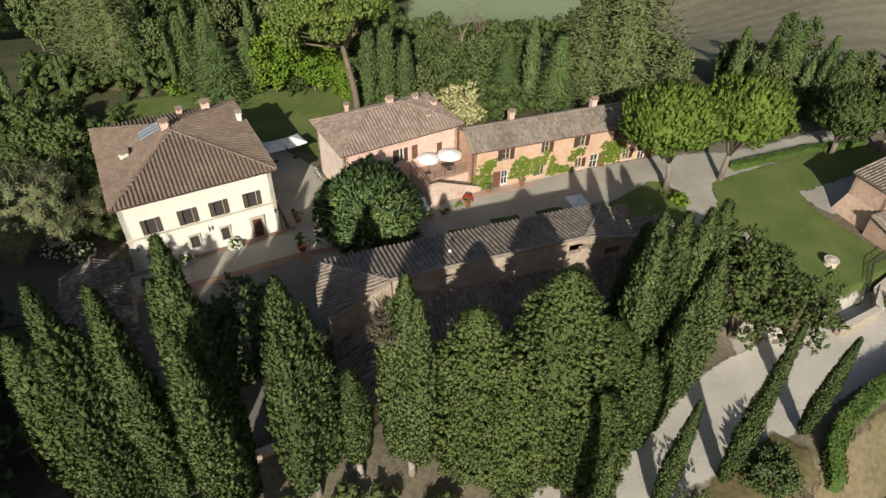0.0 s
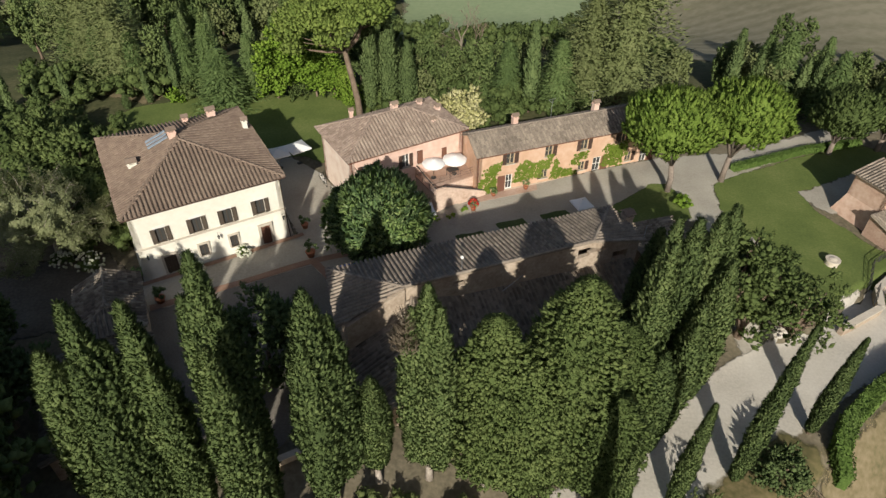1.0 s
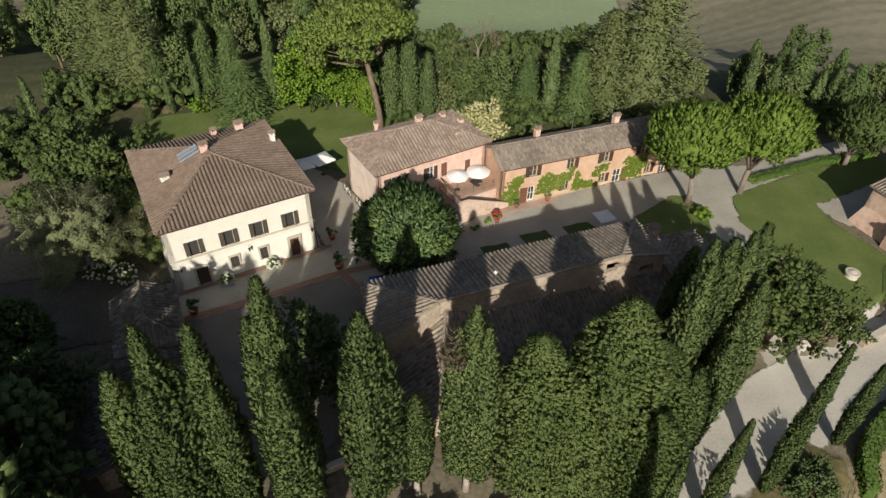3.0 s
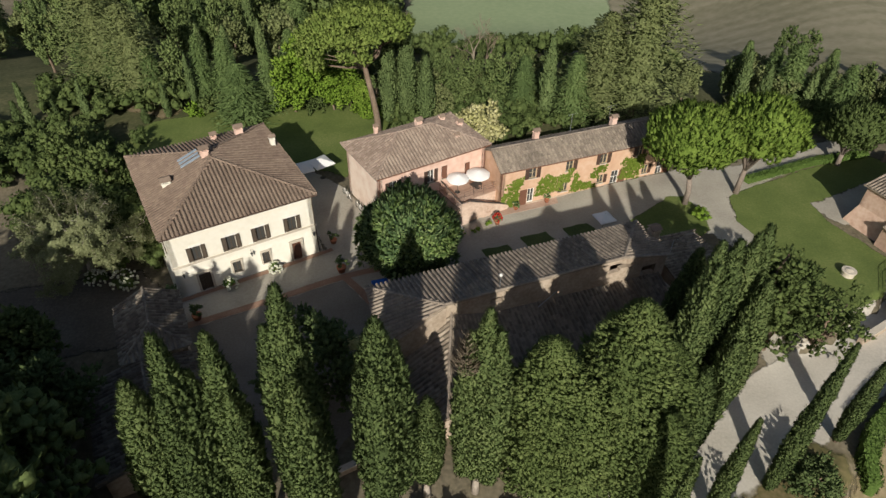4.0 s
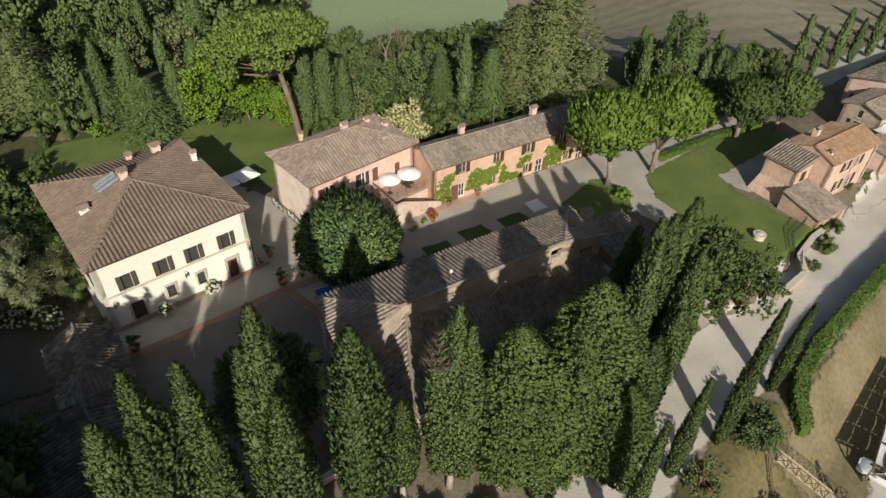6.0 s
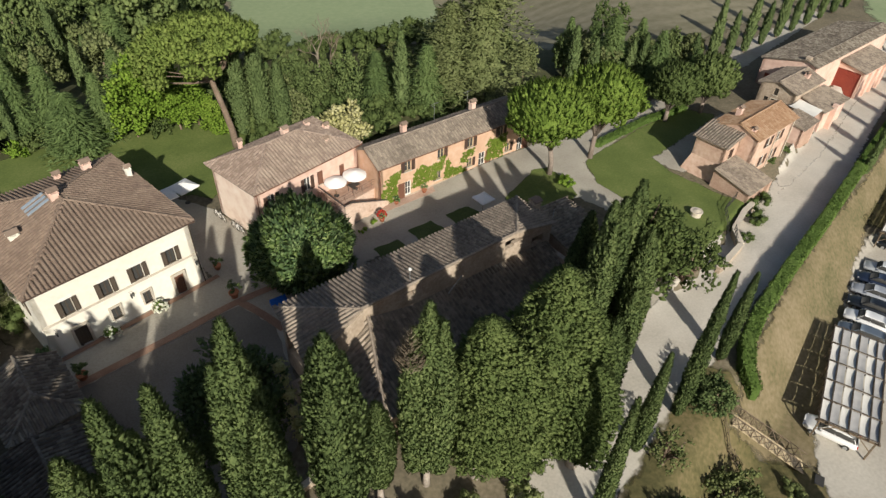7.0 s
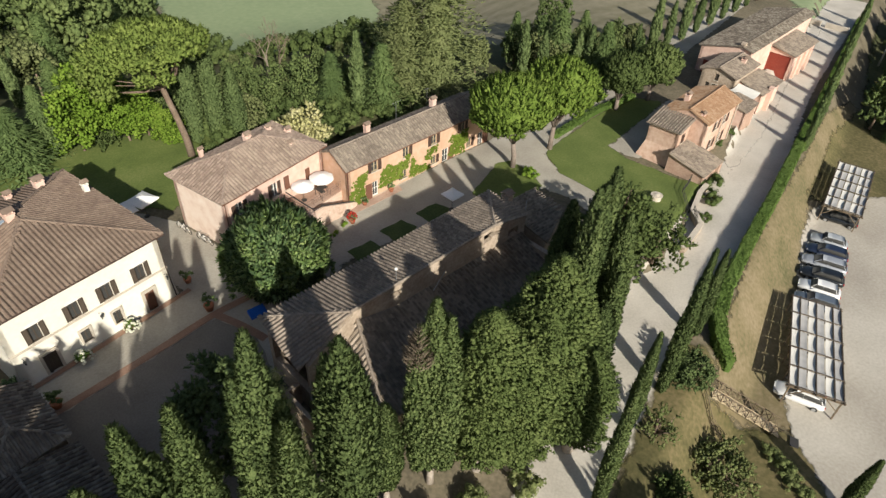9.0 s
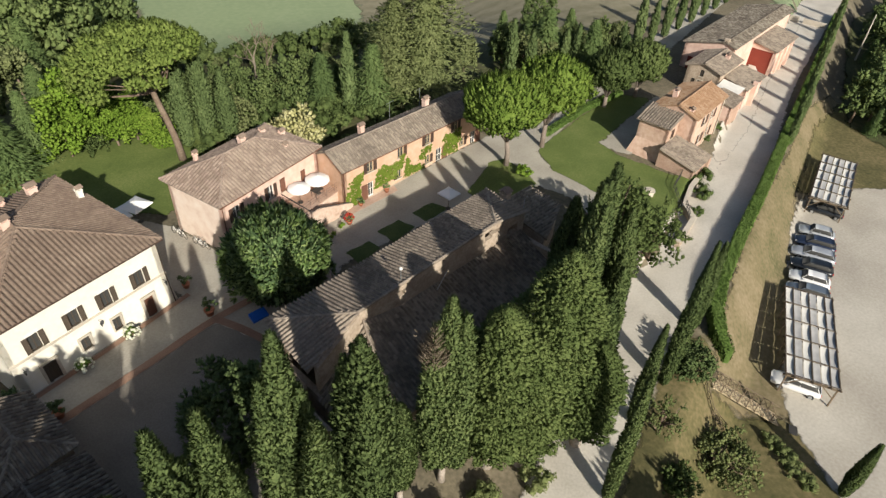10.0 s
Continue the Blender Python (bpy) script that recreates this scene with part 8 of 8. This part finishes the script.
def bicycle(x, y, deg):
    b = thing("bicycle", pose(x, y, ground(x, y) + 0.08, 0, 0, deg), "parked bicycle leaning by the pink house wall", "bicycle", "bicycles by the pink house")
    for cx in (-0.52, 0.52):
        pts = [(cx + 0.33 * math.cos(w), 0, 0.34 + 0.33 * math.sin(w)) for w in [2 * math.pi * i / 16 for i in range(17)]]
        part("wheel", Mesh().tube(pts, [0.025] * 17, 5), M_TYRE, b)
    f = Mesh()
    for p, q in (((-0.52, 0.34), (-0.1, 0.34)), ((-0.1, 0.34), (-0.2, 0.85)), ((-0.52, 0.34), (-0.18, 0.78)), ((-0.18, 0.78), (0.38, 0.8)), ((-0.1, 0.34), (0.38, 0.72)), ((0.52, 0.34), (0.36, 0.98))):
        f.tube([(p[0], 0, p[1]), (q[0], 0, q[1])], [0.02, 0.02], 5)
    part("frame", f, M_WHITEPAINT, b)
    part("handlebar", Mesh().tube([(0.3, -0.27, 1.0), (0.36, 0, 0.98), (0.3, 0.27, 1.0)], [0.015] * 3, 5), M_IRON, b)
    part("saddle", Mesh().box(-0.32, -0.07, 0.86, -0.08, 0.07, 0.91), M_IRON, b)


for x, y, d in ((-13.3, 58.3, 118), (-12.9, 57.7, 115), (-11.7, 55.7, 120), (-11.3, 55.1, 122)):
    bicycle(x, y, d)


# ---- lawn and bank details ----
hedge([(32.8, 60.2), (38, 62.9), (43.2, 65.4), (51.5, 67.4)], 0.8, 0.8, "low clipped hedge between lawn and track", 83, M_HEDGE, "box_hedge")


def railing(pts, h, step, label, mat=None, lattice=False):
    """Iron railing along (x, y, z) points."""
    r = thing("railing", Matrix.Identity(4), label, "railing")
    for p, q in zip(pts, pts[1:]):
        p, q = Vector(p), Vector(q)
        for z in (h, 0.12) + ((h * 0.55,) if lattice else ()):
            part("rail", Mesh().tube([p + Vector((0, 0, z)), q + Vector((0, 0, z))], [0.03, 0.03], 5), mat or M_IRON, r)
        n = max(1, int((q - p).length / step))
        for i in range(n + 1):
            a = p.lerp(q, i / n)
            part("post", Mesh().tube([a, a + Vector((0, 0, h))], [0.025, 0.025], 5), mat or M_IRON, r)
            if lattice and i < n:
                b = p.lerp(q, (i + 1) / n)
                for e, f in ((a, b), (b, a)):
                    part("brace", Mesh().tube([e + Vector((0, 0, 0.1)), f + Vector((0, 0, h))], [0.018, 0.018], 4), mat or M_IRON, r)
    return r


railing([(38.4, 41.2, -1.5), (40.6, 44.6, -1.5), (43.6, 46.4, -1.5)], 1.0, 0.9, "dark iron lattice railing on the lawn", lattice=True)
railing([(37.8, 39.2, -1.3), (39.2, 41.2, -1.3)], 0.9, 0.7, "dark iron lattice railing on the lawn", lattice=True)
# timber footbridge down to the car park
a, b = Vector((24.4, 21.9, ground(24.4, 21.9) + 0.1)), Vector((29.4, 17.7, -6.35))
br = thing("footbridge", Matrix.Identity(4), "pale timber ramp with cross-braced rail to the car park", "footbridge")
n = 22
side = Vector((-(b - a).y, (b - a).x, 0)).normalized() * 0.65
for i in range(n):
    p, q = a.lerp(b, i / n), a.lerp(b, (i + 0.9) / n)
    part("plank", Mesh().slab([p - side, q - side, q + side, p + side], 0.06), M_PALEWOOD, br)
for sgn in (-1, 1):
    rl = Mesh().tube([a + side * sgn + Vector((0, 0, 1.0)), b + side * sgn + Vector((0, 0, 1.0))], [0.04, 0.04], 5)
    for i in range(8):
        p, q = a.lerp(b, i / 8) + side * sgn, a.lerp(b, (i + 1) / 8) + side * sgn
        rl.tube([p, q + Vector((0, 0, 1.0))], [0.03, 0.03], 4).tube([q, p + Vector((0, 0, 1.0))], [0.03, 0.03], 4)
        part("post", Mesh().tube([p, p + Vector((0, 0, 1.05))], [0.045, 0.045], 5), M_WOOD, br)
    part("brace_rail", rl, M_WOOD, br)
railing([(23.0, 21.6, ground(23.0, 21.6)), (22.6, 19.8, ground(22.6, 19.8)), (23.6, 18.8, ground(23.6, 18.8))], 1.0, 0.9, "dark timber rail beside the footbridge", M_WOOD, True)
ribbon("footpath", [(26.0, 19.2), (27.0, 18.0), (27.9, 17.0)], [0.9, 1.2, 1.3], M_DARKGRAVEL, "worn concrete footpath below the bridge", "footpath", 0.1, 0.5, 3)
ribbon("steps", [(50.4, 39.0), (52.8, 38.2), (55.6, 37.4)], [0.7, 0.7, 0.7], M_PALEWOOD, "pale timber steps down the bank", "steps", 0.14, 0.4, 2)


def power_pole(x, y, z, h):
    p = thing("power_pole", pose(x, y, z, 0, 0, 30), "grey concrete power pole among the trees", "power pole")
    part("pole", Mesh().tube([(0, 0, -0.5), (0, 0, h)], [0.16, 0.1], 8), M_WHITESTONE, p)
    part("crossarm", Mesh().box(-0.9, -0.06, h - 0.5, 0.9, 0.06, h - 0.38), M_METAL, p)
    for i in (-0.75, 0, 0.75):
        part("insulator", Mesh().lathe([(0.05, h - 0.38), (0.07, h - 0.3), (0.04, h - 0.2)], 6, i), M_WHITEPAINT, p)


power_pole(112.5, 69.3, -6.5, 9.0)


def bare_tree(x, y, h, seed, label):
    rng = random.Random(seed)
    m = Mesh()

    def grow(p, d, L, r, k):
        q = p + d * L
        m.tube([p, p.lerp(q, 0.5) + Vector((rng.uniform(-0.1, 0.1), rng.uniform(-0.1, 0.1), 0.05)) * L, q], [r, r * 0.8, r * 0.6], 5, False)
        if k:
            for _ in range(3 if k > 1 else 4):
                e = (d + Vector((rng.uniform(-0.75, 0.75), rng.uniform(-0.75, 0.75), rng.uniform(-0.1, 0.5)))).normalized()
                grow(q, e, L * rng.uniform(0.55, 0.8), r * 0.55, k - 1)

    grow(Vector((0, 0, -0.3)), Vector((0.05, 0, 1)), h * 0.32, 0.22, 4)
    return single("bare_tree", m, M_DRYTWIG, label, "tree", m=spot(x, y))


bare_tree(3.1, 91.5, 11, 5, "leafless grey tree standing in the wood")
bare_tree(5.2, 93.0, 9, 6, "leafless grey tree standing in the wood")
# dry twigs on top of one cypress
rng = np.random.default_rng(9)
n = 700
w, t = rng.random(n) * 2 * math.pi, rng.random(n)
P = np.stack([0.75 * t * np.cos(w), 0.75 * t * np.sin(w), 2.6 * rng.random(n) * (1.15 - t)], 1)
tw = raw_mesh("dead_treetop", *spikes(P, np.stack([np.cos(w) * 0.6, np.sin(w) * 0.6, np.ones(n)], 1), 0.45 + 0.4 * rng.random(n), 0.02 + 0.01 * rng.random(n), rng))
single("dead_treetop", tw, M_DRYTWIG, "dry brown dead top of a cypress", "dead treetop", m=pose(-2.8, 22.7, 12.2))

single("drain_cover", Mesh().box(-0.5, -0.35, 0, 0.5, 0.35, 0.05), M_IRON, "dark iron drain cover in the gravel", "drain cover", m=pose(29.7, 16.3, ground(29.7, 16.3) + 0.24, 0, 0, 40))
